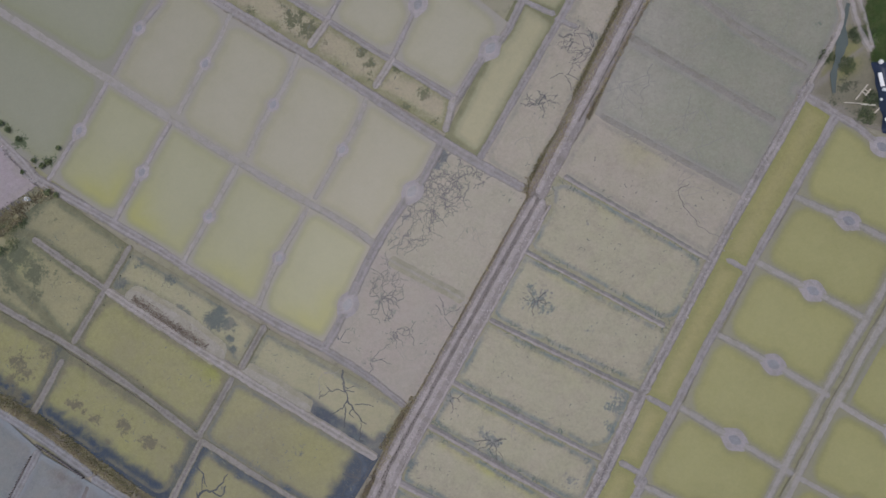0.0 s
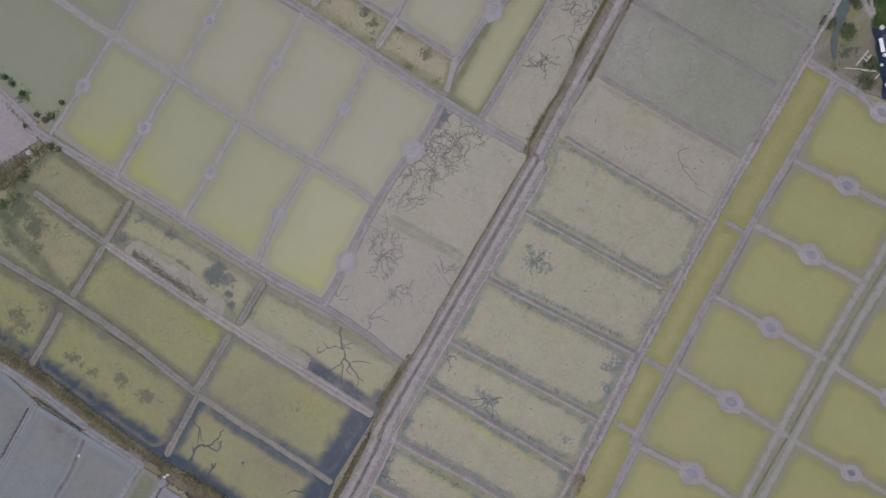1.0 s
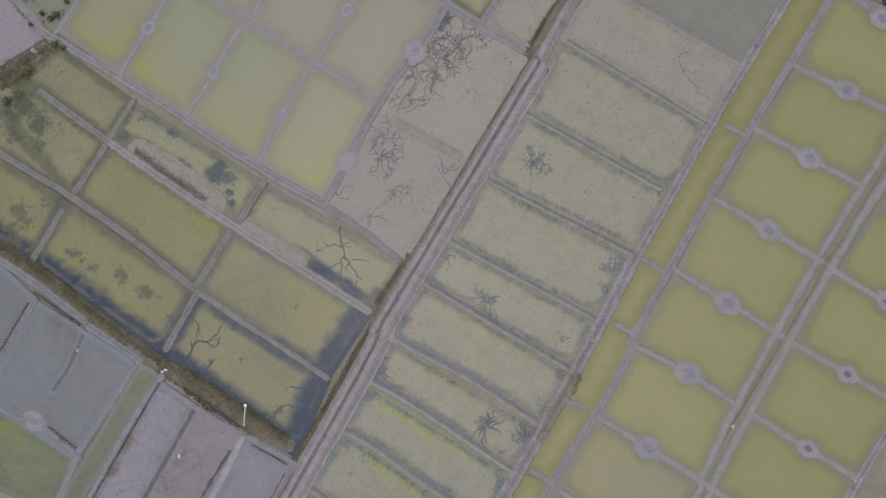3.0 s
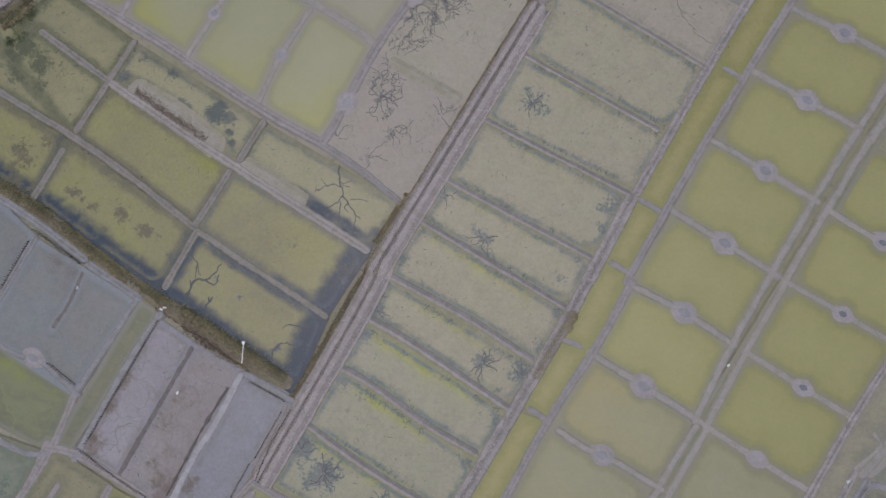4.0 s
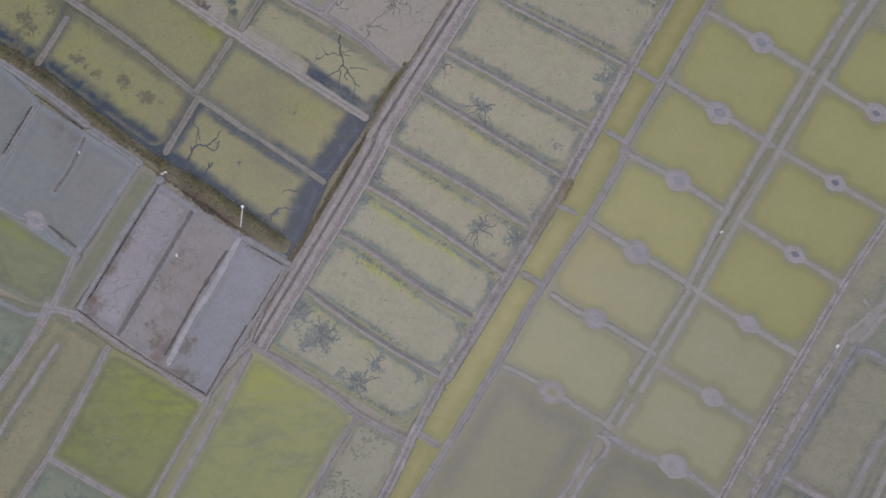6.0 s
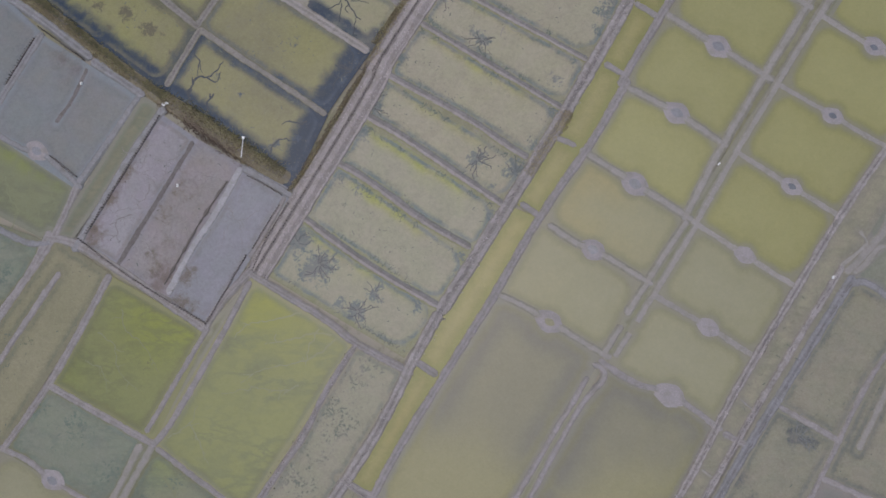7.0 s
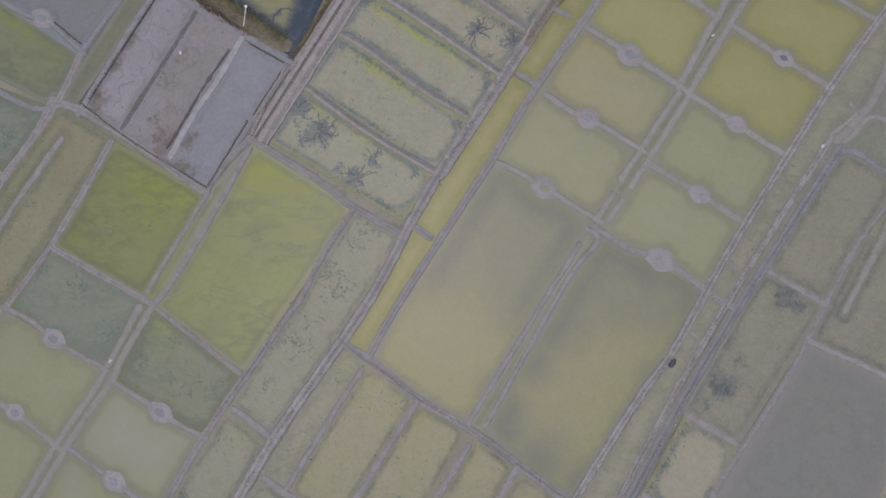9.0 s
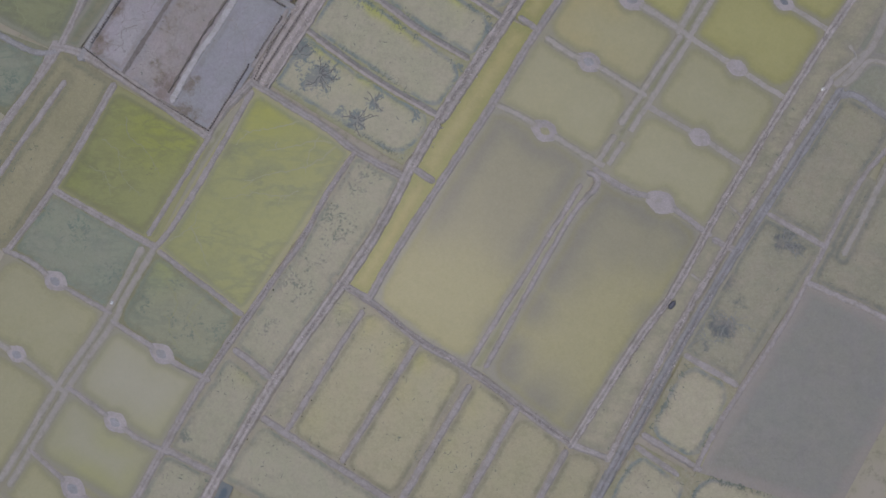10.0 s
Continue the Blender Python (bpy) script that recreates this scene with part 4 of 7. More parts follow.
# ---- single things ----
def shrub(centre, radius):
    """A low bush: many small leaf clumps over a short woody crown."""
    rng = random.Random(int(abs(centre[0] * 19 + centre[1] * 23) * 10))
    holder = new("shrub")
    holder.location = (*centre, 0)
    tagged(holder, "low dark green saltbush at the foot of a dike", "shrub", "saltbushes")
    verts, faces = [], []
    for _ in range(int(120 * (0.4 + radius))):
        a, r = rng.uniform(0, 6.3), radius * math.sqrt(rng.random()) * (0.75 + 0.4 * wobble(math.cos(rng.random()), centre[0], 2.0))
        z = 0.03 + 0.4 * radius * (1 - (r / radius) ** 2) * rng.uniform(0.5, 1.1)
        c = Vector((r * math.cos(a), r * math.sin(a), z))
        u = Vector((rng.gauss(0, 1), rng.gauss(0, 1), rng.gauss(0, 0.5))).normalized() * rng.uniform(0.05, 0.11)
        v = u.cross(Vector((rng.gauss(0, 0.4), rng.gauss(0, 0.4), 1))).normalized() * rng.uniform(0.03, 0.07)
        k = len(verts)
        verts += [tuple(c - u), tuple(c + v + Vector((0, 0, 0.015))), tuple(c + u), tuple(c - v + Vector((0, 0, 0.015)))]
        faces.append((k, k + 1, k + 2, k + 3))
    from_arrays("foliage", verts, faces, SHRUB, holder, False)
    bm = bmesh.new()
    for k in range(6):
        a = k * 1.05
        tip = Vector((0.6 * radius * math.cos(a), 0.6 * radius * math.sin(a), 0.35 * radius))
        ring = [bm.verts.new((0.025 * math.cos(t), 0.025 * math.sin(t), -0.2)) for t in (0, 2.1, 4.2)]
        end = bm.verts.new(tip)
        for j in range(3):
            bm.faces.new((ring[j], ring[(j + 1) % 3], end))
    part("stems", bm, STAKE, holder)


def blades(name, centre, radius, count, material, label, size):
    rng = random.Random(int(abs(centre[0] * 11 + centre[1] * 29) * 10))
    verts, faces = [], []
    for _ in range(count * 5):
        a, r = rng.uniform(0, 6.3), radius * math.sqrt(rng.random()) * rng.uniform(0.7, 1.15)
        x, y = centre[0] + r * math.cos(a), centre[1] + r * math.sin(a)
        b, s = rng.uniform(0, 6.3), size * rng.uniform(0.5, 1.3)
        k = len(verts)
        verts += [(x, y, -0.14), (x + 0.3 * s * math.sin(b), y - 0.3 * s * math.cos(b), -0.12), (x + s * math.cos(b), y + s * math.sin(b), -0.12 + s * rng.uniform(0.2, 0.9))]
        faces.append((k, k + 1, k + 2))
    tagged(from_arrays(name, verts, faces, material, None, False), label, "grass", kind="stuff")


def grass_patch(centre, radius, count):
    blades("meadow_grass", centre, radius, count * 4, GRASS, "bright green meadow grass at the marsh edge", 0.2)


def weed_patch(centre, radius, count):
    blades("marsh_weed", centre, radius, count * 2, SHRUB, "olive-green weeds on rough muddy ground", 0.17)


def ditch(*points):
    """A shallow ditch of standing water, a little below the ground beside it."""
    verts, faces = [], []
    for i, (p, way, side) in enumerate(along(points, 0.25)):
        t = i / 30
        w = 0.5 * (0.35 + math.sin(min(t, 1.0) * 2.6 + 0.35)) * (1 + 0.5 * wobble(p.x, p.y, 0.7, 2.0) + 0.35 * wobble(p.x, p.y, 2.2, 5.0))
        for s in (-0.5, -0.25, 0.25, 0.5):
            verts.append((p.x + side.x * s * w, p.y + side.y * s * w, -0.085))
        if i:
            k = 4 * i
            faces += [(k - 4 + j, k - 3 + j, k + 1 + j, k + j) for j in range(3)]
    tagged(from_arrays("ditch_water", verts, faces, DITCH), "still blue-green water in a weedy ditch", "ditch", kind="structure")


def box(bm, centre, size, turn=0.0, wear=0.0):
    made = bmesh.ops.create_cube(bm, size=1)["verts"]
    m = Matrix.Translation(centre) @ Matrix.Rotation(turn, 4, "Z") @ Matrix.Diagonal((*size, 1))
    for v in made:
        v.co = m @ v.co + Vector((random.uniform(-wear, wear), random.uniform(-wear, wear), 0))
    return made


def beam(name, a, b, width, thick, level, material, parent=None):
    a, b = Vector(a), Vector(b)
    bm = bmesh.new()
    box(bm, (0, 0, 0), ((b - a).length, width, thick), 0, width * 0.08)
    bmesh.ops.bevel(bm, geom=bm.edges[:], offset=min(width, thick) * 0.15, segments=1, affect="EDGES")
    ob = part(name, bm, material, parent)
    ob.matrix_basis = pose((a.x + b.x) / 2, (a.y + b.y) / 2, level, 0, 0, math.degrees(math.atan2(b.y - a.y, b.x - a.x)))
    return ob


def plank(a, b, width):
    tagged(beam("plank", a, b, width, 0.04, -0.09, PLANK), "bleached wooden plank lying on rough ground", "plank", "loose planks")


def trestle(a, b):
    """A weathered ladder-like wooden frame that lies on the ground."""
    holder = new("wooden_trestle")
    tagged(holder, "weathered wooden trestle frame lying on weedy ground", "trestle")
    a, b = Vector(a), Vector(b)
    way = (b - a).normalized()
    side = Vector((way.y, -way.x))
    beam("rail", a, b, 0.11, 0.06, -0.08, PLANK, holder)
    beam("rail", a + way * 0.75 + side * 0.42, b - way * 0.15 + side * 0.42, 0.10, 0.06, -0.08, PLANK, holder)
    for s in (0.85, 1.15):
        beam("rung", a + way * s - side * 0.08, a + way * s + side * 0.5, 0.08, 0.05, -0.03, PLANK, holder)


def white_board(a, b, width):
    tagged(beam("white_board", a, b, width, 0.06, 0.5, WHITE), "white painted board lying on the edge of a tarpaulin", "board", "white boards")


def round_body(bm, rings, n=14):
    last = None
    for r, z in rings:
        ring = [bm.verts.new((r * math.cos(2 * math.pi * k / n), r * math.sin(2 * math.pi * k / n), z)) for k in range(n)]
        if last:
            for k in range(n):
                bm.faces.new((last[k], last[(k + 1) % n], ring[(k + 1) % n], ring[k]))
        else:
            bm.faces.new(ring[::-1])
        last = ring
    bm.faces.new(last)


def white_float(centre, radius):
    holder = new("fishing_float")
    holder.location = (*centre, 0.5)
    tagged(holder, "white round plastic float weighing down a tarpaulin", "float", "floats")
    bm = bmesh.new()
    round_body(bm, [(radius * math.sin(a), radius * (1 - math.cos(a))) for a in (0.15, 0.5, 0.9, 1.3, 1.57, 1.9, 2.3, 2.7, 3.0)])
    part("shell", bm, WHITE, holder)
    bm = bmesh.new()
    round_body(bm, [(radius * 0.2, radius * 1.98), (radius * 0.2, radius * 2.15), (radius * 0.1, radius * 2.2)], 8)
    part("eye", bm, DARK, holder)


def white_bucket(centre):
    holder = new("bucket")
    holder.location = (*centre, -0.12)
    tagged(holder, "white plastic bucket standing on bare ground", "bucket")
    bm = bmesh.new()
    round_body(bm, [(0.15, 0.0), (0.17, 0.2), (0.19, 0.36), (0.2, 0.37), (0.2, 0.39), (0.175, 0.39), (0.16, 0.2), (0.14, 0.03)], 18)
    part("body", bm, WHITE, holder)
    bm = bmesh.new()
    last = None
    for k in range(9):
        a = math.pi * k / 8
        c = Vector((0.2 * math.cos(a), 0.04 + 0.2 * math.sin(a) * 0.6, 0.4 + 0.02 * math.sin(a)))
        ring = [bm.verts.new(c + Vector((0, 0.008 * math.cos(t), 0.008 * math.sin(t)))) for t in (0, 2.1, 4.2)]
        if last:
            for j in range(3):
                bm.faces.new((last[j], last[(j + 1) % 3], ring[(j + 1) % 3], ring[j]))
        last = ring
    part("handle", bm, STAKE, holder, "grey wire handle")


def canister(centre):
    holder = new("plastic_canister")
    holder.location = (*centre, 0.0)
    holder.rotation_euler = (0, 0, centre[0])
    tagged(holder, "small white plastic canister lying on the mud", "canister", "stray canisters")
    bm = bmesh.new()
    box(bm, (0, 0, -0.02), (0.26, 0.15, 0.2))
    bmesh.ops.bevel(bm, geom=bm.edges[:], offset=0.03, segments=2, affect="EDGES")
    part("body", bm, WHITE, holder)
    bm = bmesh.new()
    round_body(bm, [(0.03, 0.07), (0.03, 0.11), (0.02, 0.12)], 8)
    part("cap", bm, DARK, holder, "dark screw cap")


def white_pole(a, b):
    """A white pole with a square plate at one end, lying on the bank."""
    holder = new("marker_pole")
    tagged(holder, "white marker pole with a square plate lying on the bank", "pole")
    beam("shaft", a, b, 0.065, 0.07, 0.06, WHITE, holder)
    way = (Vector(b) - Vector(a)).normalized()
    beam("plate", Vector(a) - way * 0.16, Vector(a) + way * 0.04, 0.22, 0.05, 0.09, WHITE, holder)


def plastic_sack(centre, heading):
    """A full sack lying on its side: a sagging lumpy body, gathered and tied at one end."""
    holder = new("plastic_sack")
    holder.location, holder.rotation_euler = (*centre, -0.12), (0, 0, heading)
    tagged(holder, "full blue-black plastic sack lying on a clay dike", "sack")
    rings, n = ((-0.5, 0.10), (-0.46, 0.2), (-0.3, 0.26), (0.0, 0.28), (0.25, 0.25), (0.4, 0.15), (0.47, 0.06), (0.52, 0.05), (0.58, 0.1)), 16
    rings = [(0.8 * x, 0.74 * r) for x, r in rings]
    verts = []
    for x, r in rings:
        for k in range(n):
            t = 2 * math.pi * k / n
            q = r * (1 + 0.22 * wobble(x * 3, math.cos(t) + 2 * math.sin(t), 1.4, 6.0))
            verts.append((x, q * math.cos(t), max(0.0, 0.13 + 0.7 * q * math.sin(t))))
    faces = [(i * n + k, i * n + (k + 1) % n, (i + 1) * n + (k + 1) % n, (i + 1) * n + k) for i in range(len(rings) - 1) for k in range(n)]
    faces.append(tuple(range(n))[::-1])
    from_arrays("bag", verts, faces, SACK, holder)
    bm = bmesh.new()
    round_body(bm, [(0.04, -0.02), (0.055, -0.01), (0.055, 0.01), (0.04, 0.02)], 12)
    tie = part("tie", bm, STAKE, holder, "dark cord tie")
    tie.matrix_basis = pose(0.395, 0, 0.13, 0, 90, 0)


def tarpaulin(a, b, c, d):
    """A dark sheet thrown over a heap, sagging in folds, with a ragged hem."""
    a, b, c, d = (Vector(q) for q in (a, b, c, d))
    verts, faces, n = [], [], 36
    for i in range(n + 1):
        for j in range(n + 1):
            u, v = i / n, j / n
            p = a * (1 - u) * (1 - v) + b * u * (1 - v) + c * u * v + d * (1 - u) * v
            rim = min(u, 1 - u, v, 1 - v)
            rag = max(0.0, 1 - rim * 8)
            p = p + Vector((wobble(p.x, p.y, 1.1, 4.0), wobble(p.x, p.y, 1.1, 8.0))) * 0.25 * rag
            fold = 0.10 * wobble(p.x * 2.2 + p.y, p.y * 0.6, 1.2, 6.0) + 0.05 * wobble(p.x, p.y, 3.0, 1.0)
            verts.append((p.x, p.y, -0.12 + 0.55 * min(1.0, rim * 9) + fold * min(1.0, rim * 10)))
    for i in range(n):
        for j in range(n):
            k = i * (n + 1) + j
            faces.append((k, k + n + 1, k + n + 2, k + 1))
    ob = from_arrays("tarpaulin", verts, faces, TARP)
    tagged(ob, "dark blue tarpaulin spread over a heap at the field edge", "tarpaulin")


def rills(basin, start, heading, length, count=5, faint=False, wide=0.07, curl=0.3):
    """Branching drainage rills in the mud, from start outwards: headings in degrees."""
    rng = random.Random(int(abs(start[0] * 31 + start[1] * 17) * 10) + count)
    verts, faces = [], []
    level, start = 0.006, (start[0] - basin.location.x, start[1] - basin.location.y)

    def run(x, y, a, left, w, depth):
        last, aim, z = None, a, level + len(verts) * 0.000004
        while left > 0 and w > 0.018:
            a += rng.gauss(0, curl) + (0.12 if curl > 0.4 else 0.22) * (aim - a)
            x, y = x + 0.13 * math.cos(a), y + 0.13 * math.sin(a)
            left -= 0.13
            w *= 0.985
            k = len(verts)
            s = w * rng.uniform(0.32, 0.5)
            verts.extend([(x - s * math.sin(a), y + s * math.cos(a), z), (x + s * math.sin(a), y - s * math.cos(a), z)])
            if last is not None:
                faces.append((last, last + 1, k + 1, k))
            last = k
            if depth < 4 and rng.random() < 0.13:
                run(x, y, a + rng.choice((-1, 1)) * rng.uniform(0.5, 1.2), left * rng.uniform(0.35, 0.75), w * 0.75, depth + 1)

    for i in range(count):
        turn = heading + (i - (count - 1) / 2) * 300 / max(count, 3) * rng.uniform(0.5, 1)
        run(start[0], start[1], radians(turn), length * rng.uniform(0.5, 1), wide, 0)
    from_arrays("rill", verts, faces, (RILL_WET if BED["newest"] == "mudwet" else RILL_FAINT) if faint else RILL_OF.get(BED["newest"], RILL), basin, False)["kind"] = "stuff"


def crack(basin, width, *points):
    """One winding drainage crack or weed thread through the given points, with short side twigs."""
    rng = random.Random(int(abs(points[0][0] * 37 + points[0][1] * 5) * 10))
    verts, faces = [], []

    def lay(line, w):
        for i, p in enumerate(line):
            way = (line[min(i + 1, len(line) - 1)] - line[max(i - 1, 0)]).normalized()
            side = Vector((way.y, -way.x)) * w * rng.uniform(0.3, 0.6) * (1 - 0.6 * i / len(line))
            q, k = p - basin.location.xy, len(verts)
            verts.extend([(q.x - side.x, q.y - side.y, 0.008 + k * 0.000004), (q.x + side.x, q.y + side.y, 0.008 + k * 0.000004)])
            if i:
                faces.append((k - 2, k - 1, k + 1, k))

    main = [p + Vector((wobble(p.x, p.y, 1.9, 4.0), wobble(p.x, p.y, 1.9, 8.0))) * 0.22 for p in glide(points, 0.13)]
    lay(main, width)
    for i in range(4, len(main) - 4):
        if rng.random() < 0.09:
            way = (main[i + 1] - main[i]).normalized()
            way.rotate(Matrix.Rotation(rng.choice((-1, 1)) * rng.uniform(0.5, 1.1), 2))
            twig = [main[i]]
            for _ in range(rng.randint(3, 9)):
                way.rotate(Matrix.Rotation(rng.gauss(0, 0.3), 2))
                twig.append(twig[-1] + way * 0.12)
            lay(twig, width * 0.65)
    from_arrays("rill", verts, faces, RILL_OF.get(BED["newest"], RILL), basin, False)["kind"] = "stuff"


def weed_fringe(basin, p, q):
    """Short dark weed twigs that reach from a dike's foot into the pan."""
    rng = random.Random(int(abs(p[0] * 13 + q[1] * 7) * 10))
    verts, faces = [], []
    along_edge = (q - p) / np.linalg.norm(q - p)
    inward = np.array((-along_edge[1], along_edge[0]))
    ahead = math.atan2(inward[1], inward[0])
    s = 0.8
    while s < np.linalg.norm(q - p) - 0.8:
        s += rng.expovariate(2.0)
        if wobble(*(p + along_edge * s), 0.25, 2.0) < -0.12:
            continue
        for _ in range(rng.choice((1, 2, 3, 4))):
            x, y = p + along_edge * s + inward * rng.uniform(0.3, 0.5) - np.array(basin.location[:2])
            a, w, last = ahead + rng.gauss(0, 0.7), rng.uniform(0.02, 0.045), None
            for _ in range(rng.randint(2, 7)):
                k = len(verts)
                z = 0.008 + len(verts) * 0.00001
                verts.extend([(x - w * math.sin(a), y + w * math.cos(a), z), (x + w * math.sin(a), y - w * math.cos(a), z)])
                if last is not None:
                    faces.append((last, last + 1, k + 1, k))
                last = k
                a += rng.gauss(0, 0.35)
                x, y, w = x + 0.12 * math.cos(a), y + 0.12 * math.sin(a), w * 0.8
    if faces:
        from_arrays("weed_fringe", verts, faces, FRINGE, basin, False)["kind"] = "stuff"


BITS = {"oliveflat": 1.1, "mudlight": 0.5, "mudgreen": 0.5, "mud": 0.45, "mudrill": 0.5, "mudgrey": 0.5, "mudspeck": 0.7, "mudyellow": 0.8, "green": 0.7, "greenmud": 0.7, "olive": 0.6, "olive_dark": 0.6, "algae": 0.7, "darkblue": 0.6, "mudolive": 0.4, "saltgrey": 0.25, "saltbrown": 0.3}


def weed_bits(basin, style, a, b, c, d):
    """Loose twigs and flakes of dark weed that lie strewn on the mud of a basin."""
    rng = random.Random(int(abs(a[0] * 7 + c[1] * 11) * 10))
    verts, faces = [], []
    area = 0.5 * abs((c - a)[0] * (d - b)[1] - (c - a)[1] * (d - b)[0])
    for _ in range(int(area * BITS[style] * 2.2)):
        u, v = rng.uniform(0.05, 0.95), rng.uniform(0.05, 0.95)
        p = a * (1 - u) * (1 - v) + b * u * (1 - v) + c * u * v + d * (1 - u) * v
        if wobble(p[0], p[1], 0.22, 8.0) + 0.5 * wobble(p[0], p[1], 0.8, 4.0) < rng.uniform(-0.15, 0.35):
            continue
        x, y = p - np.array(basin.location[:2])
        heading, w, last = rng.uniform(0, 6.3), rng.uniform(0.014, 0.04), None
        for _ in range(rng.choice((2, 2, 2, 3, 3, 4, 6))):
            k, z = len(verts), 0.007 + len(verts) * 0.000006
            s = w * rng.uniform(0.5, 1.3)
            verts.extend([(x - s * math.sin(heading), y + s * math.cos(heading), z), (x + s * math.sin(heading), y - s * math.cos(heading), z)])
            if last is not None:
                faces.append((last, last + 1, k + 1, k))
            last = k
            heading += rng.gauss(0, 0.55)
            x, y = x + rng.uniform(0.05, 0.11) * math.cos(heading), y + rng.uniform(0.05, 0.11) * math.sin(heading)
    if faces:
        from_arrays("strewn_weed", verts, faces, FRINGE, basin, False)["kind"] = "stuff"


# ---- the ground of the marsh, out to the horizon ----
def ground_sheet():
    m = Nodes("marsh_ground")
    mid, fine = m.noise(0.05, 4), m.noise(1.2, 5, 0.7)
    c = m.mix(m.step(mid, 0.4, 0.6), (0.255, 0.232, 0.200), (0.200, 0.195, 0.120))
    c = m.mix(m.step(fine, 0.5, 0.75), c, (0.150, 0.140, 0.100))
    mat = m.done(c, 0.7, fine, 0.05, 0.5)
    bm = bmesh.new()
    bmesh.ops.create_grid(bm, x_segments=40, y_segments=40, size=3000)
    for v in bm.verts:
        v.co.z = -0.24
    tagged(part("ground", bm, mat), "olive-grey marsh mud reaching to the horizon", "ground", kind="structure")


ground_sheet()


# ---- dikes ----
dike('clay', 0.96, (-29.76, 29.1), (-13.82, 19.31), (-2.05, 11.6), (4.89, 7.48))
dike('clay', 0.43, (-32.04, 16.82), (-34.29, 12.82), (-36.79, 8.77), pads=((1, 0.74),))
dike('clay', 0.43, (-26.19, 13.21), (-28.52, 9.06), (-30.72, 5.08), pads=((1, 0.74),))
dike('low', 0.43, (-20.21, 9.26), (-22.42, 5.16), (-24.73, 0.96), pads=((1, 0.74),))
dike('low', 0.43, (-13.93, 5.51), (-16.22, 1.49), (-18.04, -2.81), pads=((1, 0.74),))
dike('clay', 0.87, (-2.15, 11.35), (-3.61, 8.56), (-4.63, 7.25), (-7.75, 2.55), (-10.18, -2.55), (-11.38, -4.97), (-12.1, -6.04), pads=((2, 1.06), (4, 1.06),))
dike('clay', 0.48, (-26.78, 27.07), (-27.08, 24.51), (-29.08, 21.98), (-31.2, 18.18), pads=((2, 0.74),))
dike('low', 0.43, (-20.93, 22.87), (-21.91, 20.59), (-23.01, 18.71), (-25.2, 14.56), pads=((2, 0.74),))
dike('low', 0.43, (-14.83, 19.22), (-15.8, 16.72), (-16.9, 14.96), (-18.01, 12.98), (-18.98, 10.74), pads=((2, 0.74),))
dike('low', 0.43, (-8.56, 15.63), (-9.64, 12.9), (-10.76, 10.93), (-12.96, 6.99), pads=((2, 0.74),))
dike('clay', 0.82, (-39.27, 9.14), (-27.89, 2.84), (-18.29, -3.06), (-12.34, -6.19))
dike('clay', 0.63, (-12.84, -5.95), (-8.91, -8.33), (-5.27, -11.07))
dike('low', 0.72, (-48.29, 27.76), (-26.2, 13.92))
dike('low', 0.58, (-32, 17.48), (-18.61, 9.1), (-10.27, 4.32), (-7.9, 2.65))
dike('clay', 0.72, (-44.64, 14.51), (-41.43, 11.94), (-39.03, 9.64), (-38.12, 8.37))
dike('clay', 0.67, (-19.73, 27.19), (-1.02, 15.35))
dike('pale', 0.67, (-12.1, 22.42), (-13.63, 20.22))
dike('pale', 0.63, (-6.35, 18.95), (-7.87, 16.52))
dike('pale', 0.58, (-1.02, 15.45), (-1.76, 12.58))
dike('clay', 0.67, (5.48, 25.18), (3.25, 20.66), (2.17, 19.73), (-1.02, 15.05), pads=((2, 1.06),))
dike('clay', 0.43, (-2.65, 27.1), (-4.17, 23.71), (-6.45, 18.96), pads=((1, 0.96),))
dike('clay', 0.43, (-9.13, 27.74), (-12.2, 22.52))
dike('clay', 0.72, (9.72, 24.85), (1.22, 10.1))
dike('clay', 0.48, (4.01, 24.45), (7.66, 22.69))
dike('clay', 0.43, (7.9, 22.24), (9.59, 21.56))
dike('path', 2.1, (16.3, 26.75), (12.1, 18.69), (7.5, 9.85), (5.9, 6.75))
dike('path', 2.41, (6.33, 6.5), (-7.03, -17.34))
dike('strip', 0.6, (16.35, 26.75), (12.15, 18.69), (7.56, 9.87), (6.2, 7.1))
dike('strip', 0.43, (5.91, 6.74), (-7.46, -17.12))
dike('strip', 0.58, (6.58, 6.35), (-6.78, -17.48))
dike('strip', 0.24, (7.25, 5.97), (-6.1, -17.84))
dike('path', 2.31, (-6.41, -16.6), (-7.42, -18.97), (-16.02, -35.41))
dike('strip', 0.43, (-6.86, -16.41), (-7.85, -18.76), (-16.45, -35.2))
dike('strip', 0.58, (-6.15, -16.71), (-7.16, -19.1), (-15.76, -35.54))
dike('strip', 0.24, (-5.48, -17), (-6.51, -19.43), (-15.12, -35.87))
dike('flat', 0.3, (-6.53, 1.33), (-.21, -2.05))
dike('weedy', 0.67, (-38.06, 3.11), (-31.68, -1.16))
dike('weedy', 0.58, (-29.49, 2.44), (-31.58, -1.16))
dike('weedy', 0.63, (-31.58, -1.26), (-34.24, -5.84))
dike('weedy', 0.67, (-43.03, -1.62), (-31.66, -7.98), (-23.06, -13.96))
dike('pale', 0.77, (-31.42, -1.36), (-23.19, -6.48), (-7.81, -15.46))
dike('weedy', 0.67, (-17.48, -4.51), (-19.35, -7.91))
dike('weedy', 0.63, (-20.18, -8.98), (-22.96, -13.86))
dike('weedy', 0.63, (-35.3, -7.51), (-37.7, -12.02))
dike('weedy', 0.63, (-22.75, -14.27), (-25.32, -19.32))
